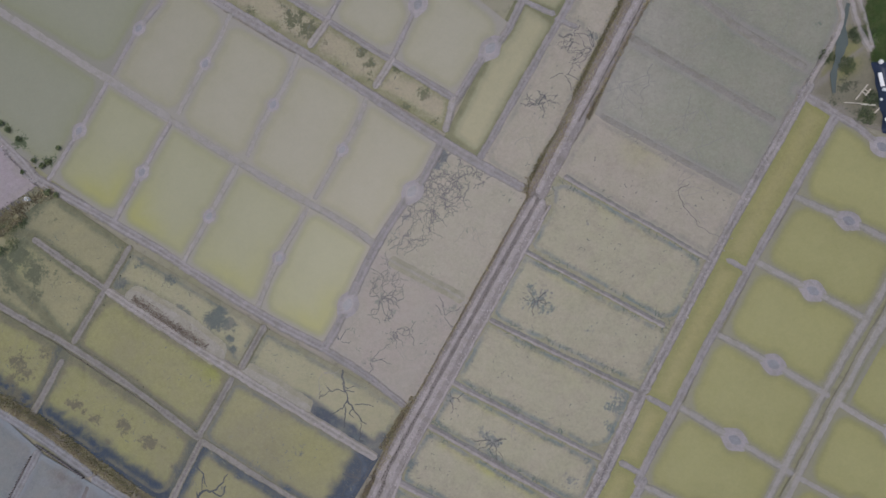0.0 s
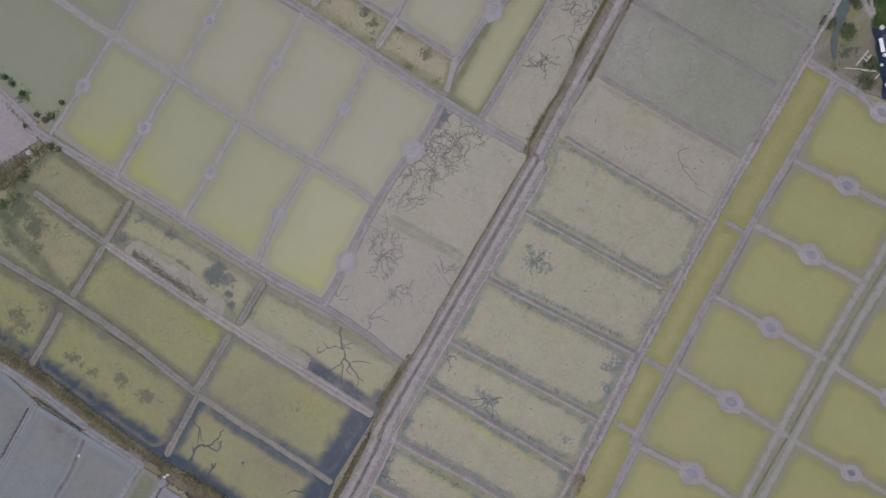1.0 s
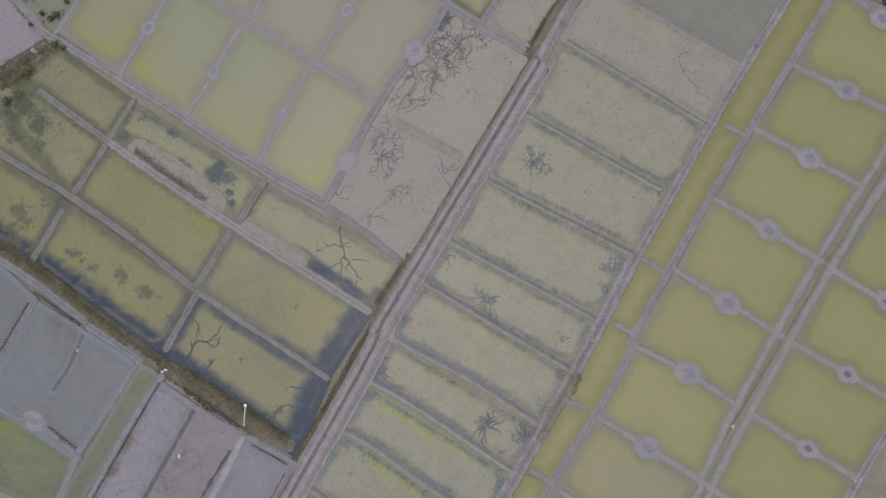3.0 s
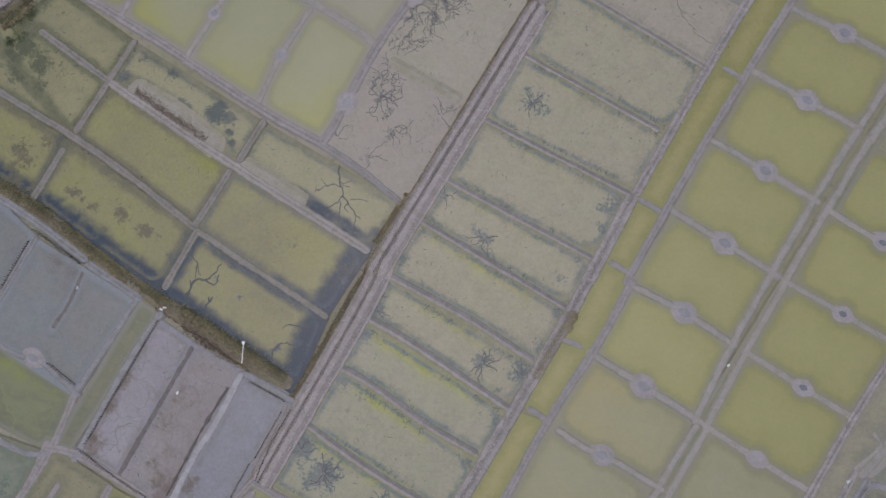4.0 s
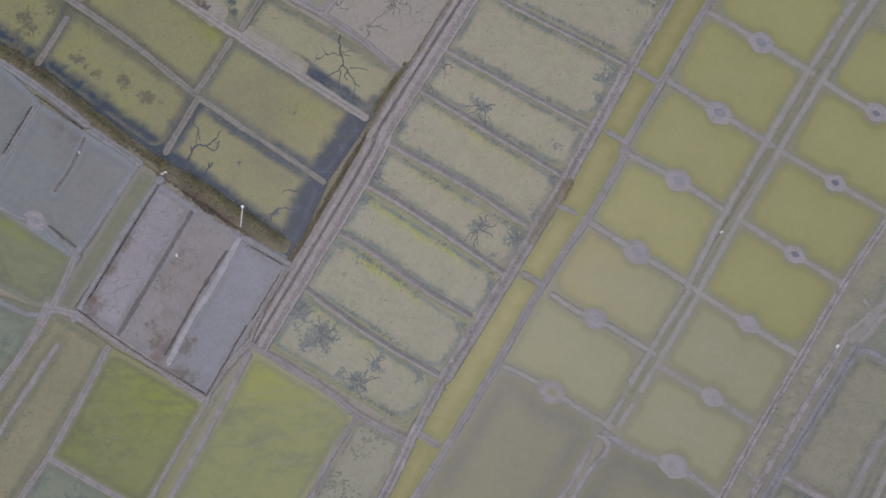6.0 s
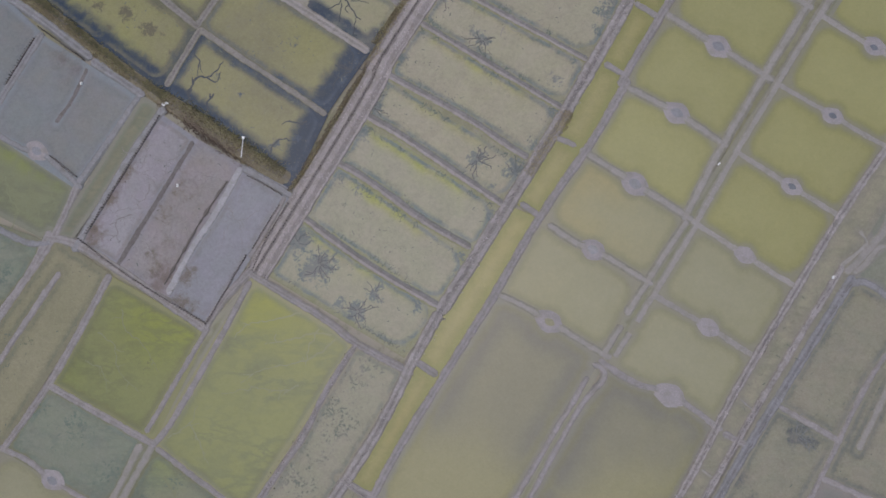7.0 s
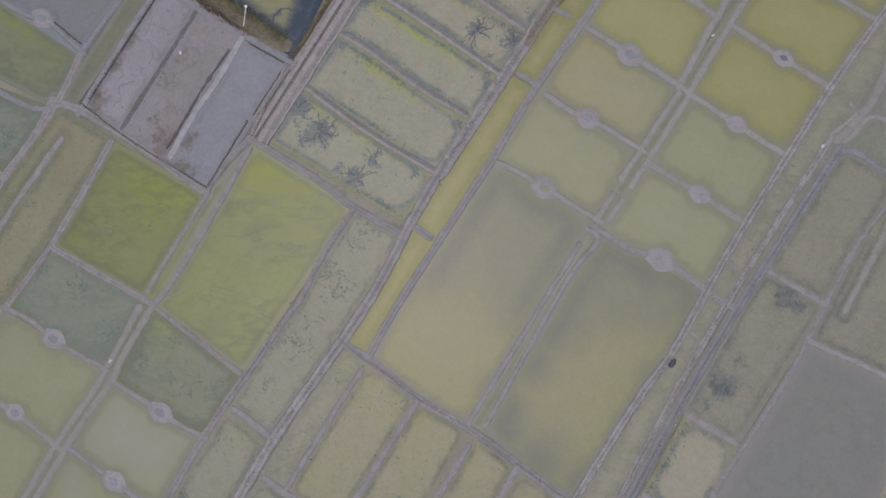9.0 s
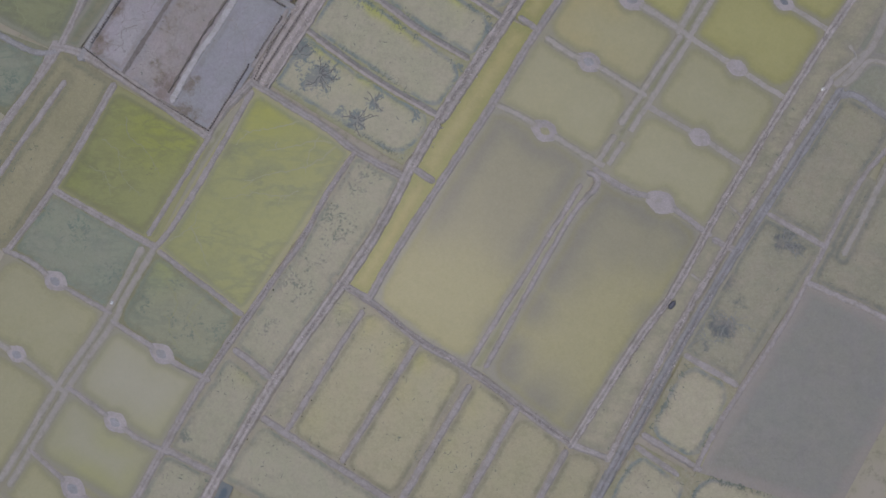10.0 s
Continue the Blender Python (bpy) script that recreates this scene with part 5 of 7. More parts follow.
dike('weedy', 0.58, (-22.75, -14.27), (-11.07, -21.21))
dike('bank', 1.3, (-44.2, -9.3), (-40.84, -10.99), (-37.52, -12.69), (-32.48, -16.09), (-28.65, -18.71), (-25.64, -20.53))
dike('bank', 1.5, (-25.9, -20.45), (-24.4, -21.2), (-22.2, -22.4), (-20.2, -23.6), (-18.4, -24.75), (-16.5, -25.85), (-13.9, -27.1))
dike('blue', 0.7, (-43.97, -10.09), (-37.42, -13.91), (-32.56, -17.13))
dike('blue', 0.77, (-32.12, -17.61), (-27.51, -20.29))
dike('blue', 0.63, (-37.2, -15.36), (-40.83, -22.33))
dike('blue', 0.53, (-27.84, -20.7), (-32.76, -28.94))
dike('blue', 0.58, (-25.42, -21.43), (-27.45, -24.7), (-32.33, -34.37))
dike('brown', 0.36, (-32.73, -18.28), (-33.78, -21.05), (-35.04, -23.17))
dike('blue', 0.43, (-41.72, -23.86), (-37.46, -25.84), (-36.55, -25.84), (-32.58, -28.69), pads=((2, 0.96),))
dike('brown', 0.43, (-22.58, -24.38), (-28.35, -35.6))
dike('salt', 0.58, (-18.18, -26.51), (-20.09, -30.63), (-21.86, -33.68), (-23.56, -37.57))
dike('blue', 0.58, (-17.89, -26.4), (-13.6, -28.5))
dike('clay', 0.43, (-14.07, -28.81), (-16.69, -34.08))
dike('clay', 0.43, (-13.04, -28.95), (-14.62, -31.88), (-16.12, -35.42))
dike('clay', 0.67, (-32.67, -28.84), (-34.53, -33.86), (-39.18, -41.44))
dike('blue', 0.43, (-42.05, -31.72), (-36.28, -34.1), (-34.53, -33.86))
dike('clay', 0.82, (-34.94, -33.45), (-32.14, -33.94), (-20.2, -40.5))
dike('clay', 0.67, (-20.2, -40.5), (-18.68, -37.87), (-16.42, -35.09))
dike('clay', 0.67, (-34.73, -33.08), (-36.66, -37.57), (-38.82, -41.3), (-40.46, -44.97))
dike('clay', 0.58, (-33.55, -36.59), (-39.68, -47.19))
dike('clay', 0.63, (-29.02, -36.55), (-33.5, -46.23), (-37.05, -52.01))
dike('clay', 0.63, (-33.5, -46.23), (-23.87, -50.59))
dike('clay', 0.43, (-19.94, -40.48), (-24.48, -49.55))
dike('clay', 0.53, (-16.56, -36.31), (-18.84, -41.4), (-23.05, -49.69), (-23.95, -50.75))
dike('low', 0.48, (-24.95, -50.83), (-28.62, -59), (-30.75, -62.6), (-35.25, -71.7))
dike('low', 0.48, (-23.85, -50.74), (-26.21, -55.61), (-26.78, -57.38), (-28.91, -60.98), (-34.45, -72.11))
dike('clay', 0.48, (-6.98, -40.96), (-9.04, -44.68), (-11.1, -49.27), (-13.25, -52.86))
dike('clay', 0.67, (-13.25, -52.86), (-18.34, -61.64), (-23.42, -72.54))
dike('clay', 0.48, (-23.43, -50.96), (-15.59, -55.83))
dike('clay', 0.43, (-36.95, -52), (-34.65, -52.82), (-32.34, -54.28), (-27.53, -56.46), pads=((2, 0.96),))
dike('clay', 0.43, (-26.62, -57.46), (-22.26, -59.78), (-20.42, -60.75), (-18.26, -61.54), pads=((1, 1.01),))
dike('low', 0.39, (-38.75, -59.34), (-35.09, -60.91), (-30.95, -63.49), pads=((1, 0.87),))
dike('clay', 0.43, (-29.89, -63.5), (-25.71, -65.94), (-23.75, -67.07), (-21.16, -68.04), pads=((1, 0.96),))
dike('clay', 0.43, (-32.78, -69.07), (-28.82, -71.88), (-26.56, -73.3), pads=((1, 1.06),))
dike('clay', 0.58, (-15.89, -58.92), (-12.59, -60.96))
dike('clay', 0.58, (-21.19, -67.8), (-16.47, -69.62))
dike('pale', 0.39, (33.54, 25.39), (31.98, 23.45), (32.17, 21.88), (29.05, 15.93))
dike('clods', 0.85, (29.3, 16.26), (21.97, 3.45), (14.94, -9.69))
dike('clods', 1.25, (14.7, -9.9), (9.6, -20.2), (4.95, -28.9), (0.1, -37.68))
dike('clods', 0.95, (-.1, -38.0), (-1.9, -41.7), (-3.11, -44.73), (-5.19, -49.16), (-12.43, -61.62), (-17.73, -72.72))
dike('wet', 0.58, (20.46, 23.66), (23.51, 21.14), (28.86, 17.73))
dike('wet', 0.58, (14.41, 20.39), (26.16, 13.1))
dike('wet', 0.58, (11.68, 13.68), (22.98, 7.14))
dike('ridge', 0.43, (8.51, 8.43), (20.65, 1.21))
dike('ridge', 0.43, (4.62, 2.29), (16.66, -4.26))
dike('ridge', 0.48, (2.09, -3.87), (14.47, -9.88))
dike('ridge', 0.53, (-1.42, -9), (11.21, -15.34))
dike('ridge', 0.58, (-3.03, -12.86), (9.35, -19.72))
dike('ridge', 0.63, (-6.13, -17.37), (1.28, -21.02), (6.55, -24.12))
dike('ridge', 0.63, (-7.8, -21.07), (-4.92, -22.49), (4.66, -28.23))
dike('ridge', 0.63, (-10.36, -25.23), (-7.63, -26.44), (-1.68, -30.19), (2.11, -32.11))
dike('ridge', 0.58, (-12.37, -30.39), (-6.28, -34.19), (0.15, -37.47))
dike('clay', 0.63, (-16.64, -35.46), (-9.52, -39.25), (-7.14, -40.82), (-2.16, -43.09))
dike('clay', 0.72, (31.42, 13.62), (21.11, -4.24), (14.27, -17.3))
dike('clay', 0.72, (14.85, -17.11), (11.8, -22.94), (8, -29.24), (3.61, -37.93))
dike('clay', 0.72, (4.67, -35.87), (-3.14, -50.22), (-4.71, -53.65))
dike('clay', 0.82, (28.48, 15.55), (31.42, 13.58))
dike('clay', 0.53, (22.15, 1.3), (23.77, 0.35))
dike('clay', 0.53, (15.3, -10.25), (17.02, -11.22))
dike('clay', 0.53, (12.98, -15.69), (14.74, -16.6))
dike('clay', 0.53, (8.71, -22.13), (10.62, -22.85))
dike('clay', 0.58, (6.46, -28.19), (8, -29.14))
dike('clay', 0.63, (-1.6, -42.16), (-.06, -43.03))
dike('clay', 0.58, (-7.37, -52.4), (-4.56, -53.73))
dike('clay', 0.67, (31.33, 13.58), (33.16, 12.5), (35.05, 10.8), (36.78, 9.73), pads=((2, 0.96),))
dike('low', 0.43, (28.11, 6.54), (32.13, 4.59), (36.31, 2.47), pads=((1, 1.01),))
dike('low', 0.43, (24.71, 1.02), (29.06, -1.31), (33.23, -3.55), pads=((1, 1.01),))
dike('low', 0.43, (21.55, -5.14), (25.67, -7.44), (29.76, -9.81), pads=((1, 1.01),))
dike('low', 0.43, (18.2, -11.22), (22.37, -13.7), (26.68, -16.25), pads=((1, 1.06),))
dike('low', 0.43, (14.62, -17.5), (19.12, -19.64), (23.07, -22.06), pads=((1, 1.06),))
dike('low', 0.43, (11.58, -23.42), (15.87, -25.9), (20.41, -28.48), pads=((1, 1.11),))
dike('low', 0.43, (9.2, -30.02), (11.11, -31.18), (12.61, -31.7), (17.31, -34.13), pads=((2, 0.96),))
dike('low', 0.48, (38.95, 4.46), (35.62, -.02), (30.67, -8.14), (22.98, -22.44), (20.09, -28.64))
dike('low', 0.48, (40.34, 4), (34.11, -4.9), (25.71, -19.97), (21.02, -29.05))
dike('low', 0.45, (20.3, -28.88), (15.72, -36.9))
dike('low', 0.45, (15.28, -38.05), (14.0, -40.3))
dike('low', 0.45, (21.27, -28.96), (16.62, -37.5))
dike('low', 0.45, (16.05, -38.6), (14.9, -40.5))
dike('low', 0.43, (5.05, -36.05), (7.04, -36.85), (9.31, -38.03), (14.16, -40.53), pads=((2, 1.08, 'silted'),))
dike('low', 0.43, (31.06, -10.76), (35.29, -13.22), (38.93, -14.96), pads=((1, 1.06, 'pool'),))
dike('low', 0.43, (27.89, -16.96), (32.04, -19.23), (36.67, -21.73), pads=((1, 1.06, 'pool'),))
dike('low', 0.43, (24.46, -22.84), (28.9, -25.42), (32.77, -27.64), pads=((1, 1.06, 'pool'),))
dike('low', 0.48, (21.12, -28.97), (25.24, -31.4), (29.28, -33.7), pads=((1, -1.06),))
dike('low', 0.48, (18.15, -35.35), (22.47, -37.62), (26.3, -39.75), pads=((1, -1.06),))
dike('clay', 0.58, (14.01, -41.18), (16.59, -42.55), (19.59, -43.39), (23.52, -45.75), pads=((2, -1.2),))
dike('clods', 0.67, (38.93, -18.01), (33.98, -25.88), (30.85, -31.4))
dike('clods', 0.67, (33.3, -26.96), (24.69, -43.16), (20.91, -51.12), (18.34, -55.22), (13.29, -64.5))
dike('low', 0.6, (38.03, -24.16), (37.17, -27.0), (36.4, -28.9), (35.6, -29.9), (34.7, -31.1), (33.6, -32.3))
dike('low', 0.3, (34.5, -28.85), (35.13, -29.75), (34.25, -30.8), (33.25, -31.75), (32.6, -32.7))
dike('clods', 0.53, (33.15, -31.98), (23.23, -50.55), (16.4, -65.39))
dike('blue', 0.75, (34.04, -32.8), (23.76, -51.6), (14.66, -70.88))
dike('blue', 0.5, (34.1, -33.2), (35.1, -33.1), (37.4, -34.5), (38.34, -35.17))
dike('clay', 0.43, (38.87, -36.58), (36.23, -40), (30.35, -52.82), (25.69, -61.17), (23.63, -65.53))
dike('low', 0.43, (39.3, -36.9), (38.04, -39.64), (34.93, -46.69))
dike('clay', 0.53, (28.58, -43.83), (33.36, -46.19))
dike('clay', 0.53, (22.39, -56.21), (26.69, -58.29))
dike('clay', 0.53, (19.29, -63.04), (24.09, -65.49))
dike('clay', 0.48, (18.8, -64.11), (22.27, -66.12))
dike('clay', 0.53, (32.12, -49.37), (36.95, -51.11), (39.99, -52.5))
dike('clay', 0.63, (24.16, -46.32), (25.85, -47.05))
dike('low', 0.2, (25.23, -43.34), (26.28, -44.12))
dike('low', 0.2, (22.4, -49.3), (23.3, -49.9))
dike('clay', 0.58, (13.28, -64.36), (16.53, -65.24))
dike('low', 0.36, (39.61, -30.78), (37.3, -30.1), (36.15, -30.1), (35.5, -30.9), (34.95, -31.7), (34.2, -32.3))
dike('clay', 0.43, (12.66, -42.49), (4.21, -58.58))
dike('clay', 0.43, (13.2, -41.3), (14.05, -41.75), (14.05, -42.5), (12.53, -44.42), (5.74, -58.55))
dike('clay', 0.67, (-7.37, -52.4), (-4.55, -53.87), (-.17, -56.75), (4.08, -58.79), (13.38, -64.4))
dike('clay', 0.48, (-5.2, -54.75), (-10.85, -65.45))
dike('clay', 0.53, (-.16, -56.89), (-5.8, -67.52))
dike('clay', 0.58, (4.44, -60.32), (-.72, -70.68))
dike('clay', 0.58, (8.61, -61.86), (4.51, -70.43))
dike('clay', 0.53, (12.95, -65), (10.41, -70.35))
dike('clay', 0.58, (-12.89, -64.54), (-.46, -70.89))
dike('pale', 0.43, (32.59, 24.92), (33.51, 21.08), (34.48, 19.11))
dike('pale', 0.24, (33.29, 24.9), (34.67, 19.26))
dike('flat', 1.7, (-29.5, -1.75), (-27.65, -2.65), (-25.2, -4.1), (-22.69, -5.91), (-21.2, -7.05))
dike('flat', 0.9, (-19.0, -8.3), (-17.2, -9.2), (-15.2, -10.5), (-13.6, -11.5))

# ---- basins ----
pan('greypale', (-52.65, 30.47), (-31.91, 17.94), (-26.78, 27.17), (-47.7, 40.16), glows=((-38.63, 21.62, 7.23, 0.11),))
pan('paleyellow', (-31.91, 17.94), (-25.59, 13.91), (-20.93, 22.71), (-26.78, 27.17), rim=0.12)
pan('paleyellow', (-25.59, 13.91), (-19.47, 9.85), (-14.82, 19.07), (-20.93, 22.71), rim=0.12)
pan('paleyellow', (-19.47, 9.85), (-13.44, 6.15), (-8.56, 15.63), (-14.82, 19.07), rim=0.12)
pan('paleyellow', (-13.44, 6.15), (-7.8, 2.65), (-2.05, 11.5), (-8.56, 15.63), rim=0.12)
pan('greypale', (-46.79, 16.07), (-36.69, 8.77), (-31.91, 17.94), (-50.47, 29.11), stains=((-40.96, 13.2, 0.67, 0.6), (-39.62, 11.92, 0.77, 0.8), (-36.99, 10.13, 0.67, 0.8), (-38.28, 10.14, 0.58, 0.6), (-42.01, 13.72, 0.67, 0.6),))
pan('yellow', (-36.69, 8.77), (-30.72, 4.93), (-25.69, 13.96), (-31.91, 17.94), glows=((-32.05, 7.33, 2.41, 0.85),), rim=0.12)
pan('yellow', (-30.72, 4.93), (-24.73, 0.86), (-19.57, 9.9), (-25.69, 13.96), glows=((-29.19, 4.58, 2.41, 0.85), (-25.36, 2.34, 1.93, 0.45), (-29.71, 5.33, 1.93, 0.45),), rim=0.12)
pan('yellow', (-24.73, 0.86), (-18.04, -2.91), (-13.44, 6.15), (-19.57, 9.9), glows=((-20.31, -.62, 2.89, 0.6), (-19.3, -1.84, 1.45, 0.45),), rim=0.12)
pan('yellow', (-18.04, -2.91), (-12.05, -6.04), (-7.8, 2.65), (-13.44, 6.15), glows=((-12.85, -4.25, 2.89, 0.68), (-15.82, -2.56, 2.89, 0.3), (-12.36, -4.98, 1.45, 0.38),), rim=0.12)
pan('pink', (-47.29, 1.87), (-38.11, 8.12), (-41.19, 12.44), (-48.83, 14.56), stains=((-40.69, 5.12, 0.96, 0.5), (-42.21, 4.37, 1.45, 0.6),))
pan('algae', (-23.78, 25.73), (-13.68, 19.61), (-12.1, 22.31), (-19.73, 27.19), stains=((-15.12, 22.77, 1.25, 0.7), (-13.85, 21.74, 1.16, 0.8), (-16.14, 23.8, 0.72, 0.5), (-19.16, 23.35, 0.67, 0.5),))
pan('algae', (-13.68, 19.61), (-7.97, 16.22), (-6.35, 18.85), (-12.1, 22.31), stains=((-9.08, 19.65, 0.58, 0.8), (-8.33, 18.63, 0.58, 0.8), (-11.06, 17.66, 0.87, 0.4), (-12.33, 20.45, 0.39, 0.5), (-8.57, 17.38, 0.67, 0.5),))
pan('algae', (-7.97, 16.22), (-1.76, 12.38), (-1.02, 15.25), (-6.35, 18.85), stains=((-5.85, 18.1, 0.58, 0.8), (-3.62, 15.82, 0.67, 0.8), (-5.1, 14.6, 0.67, 0.5), (-2.64, 13.58, 0.58, 0.5),))
pan('paleyellow', (-12.2, 22.52), (-6.45, 18.96), (-4.23, 23.6), (-9.13, 27.74))
pan('paleyellow', (-19.73, 27.45), (-12.2, 22.52), (-10.86, 24.22), (-13.17, 29.36))
pan('paleyellow', (-6.45, 18.96), (-1.02, 15.25), (3.75, 21.7), (-2.65, 27.1))
pan('canal_pale', (-1.66, 12.19), (1.27, 10.19), (7.9, 21.89), (4.5, 24.19), rim=0.5)
pan('canal_pale', (4.01, 24.35), (7.76, 22.49), (9.39, 25.11), (5.98, 26.93), rim=0.4)
basin = pan('mud', (1.27, 10.19), (5.51, 7.23), (12.37, 19.24), (8.14, 22.08), stains=((6.14, 14.72, 1.45, 0.25),))
rills(basin, (6.14, 14.72), 90, 1.74, 11, wide=0.07, curl=0.6)
rills(basin, (6.87, 15.06), 0, 1.45, 8, wide=0.06, curl=0.6)
rills(basin, (9.34, 20.62), 200, 2.17, 7, wide=0.07, curl=0.6)
rills(basin, (9.82, 19.37), -100, 2.89, 5, wide=0.06, curl=0.55)
rills(basin, (8.59, 17.41), -90, 1.93, 3)
rills(basin, (5.16, 12.03), -90, 1.93, 2, True)
basin = pan('mud', (8.14, 22.08), (12.37, 19.24), (16.67, 26.47), (10.62, 27.34), stains=((11.04, 20.35, 1.06, 0.5), (10.54, 18.87, 0.67, 0.4),))
rills(basin, (11.03, 19.6), 150, 2.41, 5)
basin = pan('mudrill', (-7.8, 2.31), (0.65, -2.44), (5.51, 7.13), (-2.05, 11.2), stains=((-2, 10.3, 0.5, 1.3), (-2.5, 9.5, 0.4, 1.1), (-4.1, 7.19, 0.77, 0.6), (-6.05, 3.28, 0.96, 0.4), (-5.07, 4.99, 0.77, 0.5),))
crack(basin, 0.14, (-1.69, 10.92), (-2.61, 9.98), (-3.19, 9.13), (-3.52, 8.11), (-3.59, 7.26), (-4.43, 6.25), (-5.17, 5.06), (-5.92, 3.79))
rills(basin, (-1.9, 10.51), -80, 3.37, 5, curl=0.75)
rills(basin, (-3.0, 8.0), -70, 3.2, 6, wide=0.08, curl=0.7)
rills(basin, (-4.6, 5.6), -60, 3.0, 6, wide=0.08, curl=0.7)
rills(basin, (-0.2, 7.2), -100, 2.6, 4, curl=0.7)
rills(basin, (-5.6, 3.2), -50, 2.4, 5, wide=0.08, curl=0.6)
rills(basin, (-2.64, 8.65), 250, 3.37, 6, curl=0.75)
rills(basin, (-1.17, 8.15), -60, 3.37, 6, curl=0.75)
rills(basin, (-2.88, 5.71), 230, 2.89, 7, curl=0.75)
rills(basin, (-4.82, 3.28), -100, 2.41, 5, curl=0.75)
rills(basin, (0.78, 9.12), -60, 2.89, 5, curl=0.75)
rills(basin, (-1.42, 6.19), -90, 2.89, 6, curl=0.75)
rills(basin, (-3.86, 7.18), -80, 3.37, 5, curl=0.75)
rills(basin, (-2.15, 6.93), 180, 2.89, 7, curl=0.75)
rills(basin, (-3.61, 4.49), -90, 2.41, 5, curl=0.75)
rills(basin, (-4.34, 2.79), -60, 2.17, 4, curl=0.75)
rills(basin, (1.75, 8.13), -90, 1.93, 4, curl=0.75)
rills(basin, (-.44, 9.13), -100, 2.41, 5, curl=0.75)
rills(basin, (0.28, 4.24), -90, 2.89, 2, True)
basin = pan('mudgrey', (-11.95, -6.04), (-4.45, -11.26), (0.65, -2.44), (-7.8, 2.31), stains=((-7, -2.06, 1.25, 0.45), (-6.27, -3.27, 0.87, 0.4), (-7.98, -.61, 0.77, 0.4), (-6.5, -5.44, 0.67, 0.3), (-1.18, -2.78, 0.58, 0.5), (-2.15, -4.22, 0.58, 0.5), (-8.43, -7.37, 0.67, 0.4),))
rills(basin, (-7.39, -2.06), 0, 3.61, 10, wide=0.09, curl=0.5)
rills(basin, (-6.52, -.61), 20, 2.89, 6, curl=0.5)
rills(basin, (-6.02, -4.71), -90, 2.65, 7, wide=0.07, curl=0.5)
rills(basin, (-6.52, 0.36), 180, 2.89, 4)
rills(basin, (-10.88, -5.7), 60, 1.93, 4)
rills(basin, (-1.9, -3.5), 45, 1.93, 4)
rills(basin, (-5.04, -7.35), 90, 2.89, 3, True)
rills(basin, (-8.19, -7.37), -30, 2.41, 3)
pan('green', (-40.15, 4.36), (-31.58, -1.16), (-29.55, 2.49), (-36.54, 7.11), stains=((-36.33, 5.1, 1.06, 0.4), (-38.14, 5.86, 0.87, 0.7), (-35.03, 4.35, 0.58, 0.4), (-39.15, 5.11, 0.96, 0.7),))
pan('green', (-34.83, -6.14), (-31.68, -1.26), (-39.11, 3.86), (-44.29, 4.63), stains=((-39.56, 1.86, 1.45, 0.9), (-37.98, 0.37, 1.45, 0.8), (-40.55, 0.87, 1.16, 0.8), (-35.92, -.13, 0.96, 0.5), (-37.91, -1.62, 0.87, 0.6), (-34.26, -5.06, 0.67, 0.5),), glows=((-39.54, 1.36, 1.45, 0.4),))
pan('green', (-47.19, -.63), (-40.92, -3.35), (-34.83, -6.14), (-44.29, 4.63), stains=((-39.99, -.63, 1.93, 0.6),))
pan('greenmud', (-31.42, -1.36), (-19.3, -8.01), (-17.58, -4.42), (-29.49, 2.44), stains=((-30.26, -0.75, 0.6, 1.0), (-29.9, -0.6, 0.4, 0.9), (-24.9, -3.0, 0.5, 1.0), (-24.3, -3.45, 0.5, 1.0), (-21.8, -3.9, 0.95, 1.1), (-21.3, -3.2, 0.7, 0.9), (-20.6, -4.2, 0.8, 0.9), (-20.4, -5.5, 0.45, 1.0), (-20.15, -6.4, 0.4, 0.9), (-25.86, -0.4, 0.8, 0.65), (-28.6, 0.9, 0.6, 0.6), (-27.6, 0.2, 0.6, 0.5)), glows=((-27.84, 0.86, 1.93, 0.2),))
basin = pan('greenmud', (-19.2, -8.15), (-7.71, -15.46), (-5.13, -11.17), (-17.58, -4.42), stains=((-12.77, -12.9, 0.8, 0.7), (-14.24, -11.96, 0.6, 0.6), (-10.6, -13.6, 0.8, 0.7), (-13.2, -6.9, 0.5, 0.4), (-8.2, -12.2, 0.5, 0.3)), deep=((0, 0.9, 1.0, 0.45, 1.0), (1, 0.9, 0.8, 0.0, 0.35)))
crack(basin, 0.17, (-10.6, -8.2), (-10.55, -8.71), (-10.32, -9.9), (-10.11, -10.74), (-10.75, -11.45), (-11.75, -11.91))
crack(basin, 0.17, (-10.11, -10.74), (-9.37, -11.91), (-8.48, -12.72))
crack(basin, 0.13, (-10.34, -11.26), (-10.36, -12.45), (-10.5, -13.05))
crack(basin, 0.11, (-9.5, -11.06), (-8.7, -11.0), (-7.87, -11.26))
crack(basin, 0.12, (-10.23, -10.07), (-10.8, -9.85), (-11.9, -10.1), (-12.6, -10.6))
crack(basin, 0.13, (-8.74, -14.26), (-9.01, -13.93), (-8.99, -12.57))
rills(basin, (-12.33, -8.35), -30, 2.89, 3, True)
pan('olive', (-34.48, -6.29), (-22.96, -13.96), (-20.19, -8.4), (-31.32, -1.61), stains=((-24.06, -13.25, 0.67, 0.5), (-22.58, -13.24, 0.96, 0.3), (-34.24, -5.55, 0.58, 0.5),), glows=((-21.78, -8.02, 0.96, 0.75), (-22.93, -7.3, 0.77, 0.6), (-23.94, -6.58, 0.77, 0.4), (-21.17, -8.79, 0.67, 0.5),), deep=((0, 0.6, 0.35, 0.0, 1.0), (1, 0.6, 0.4, 0.0, 0.6)))
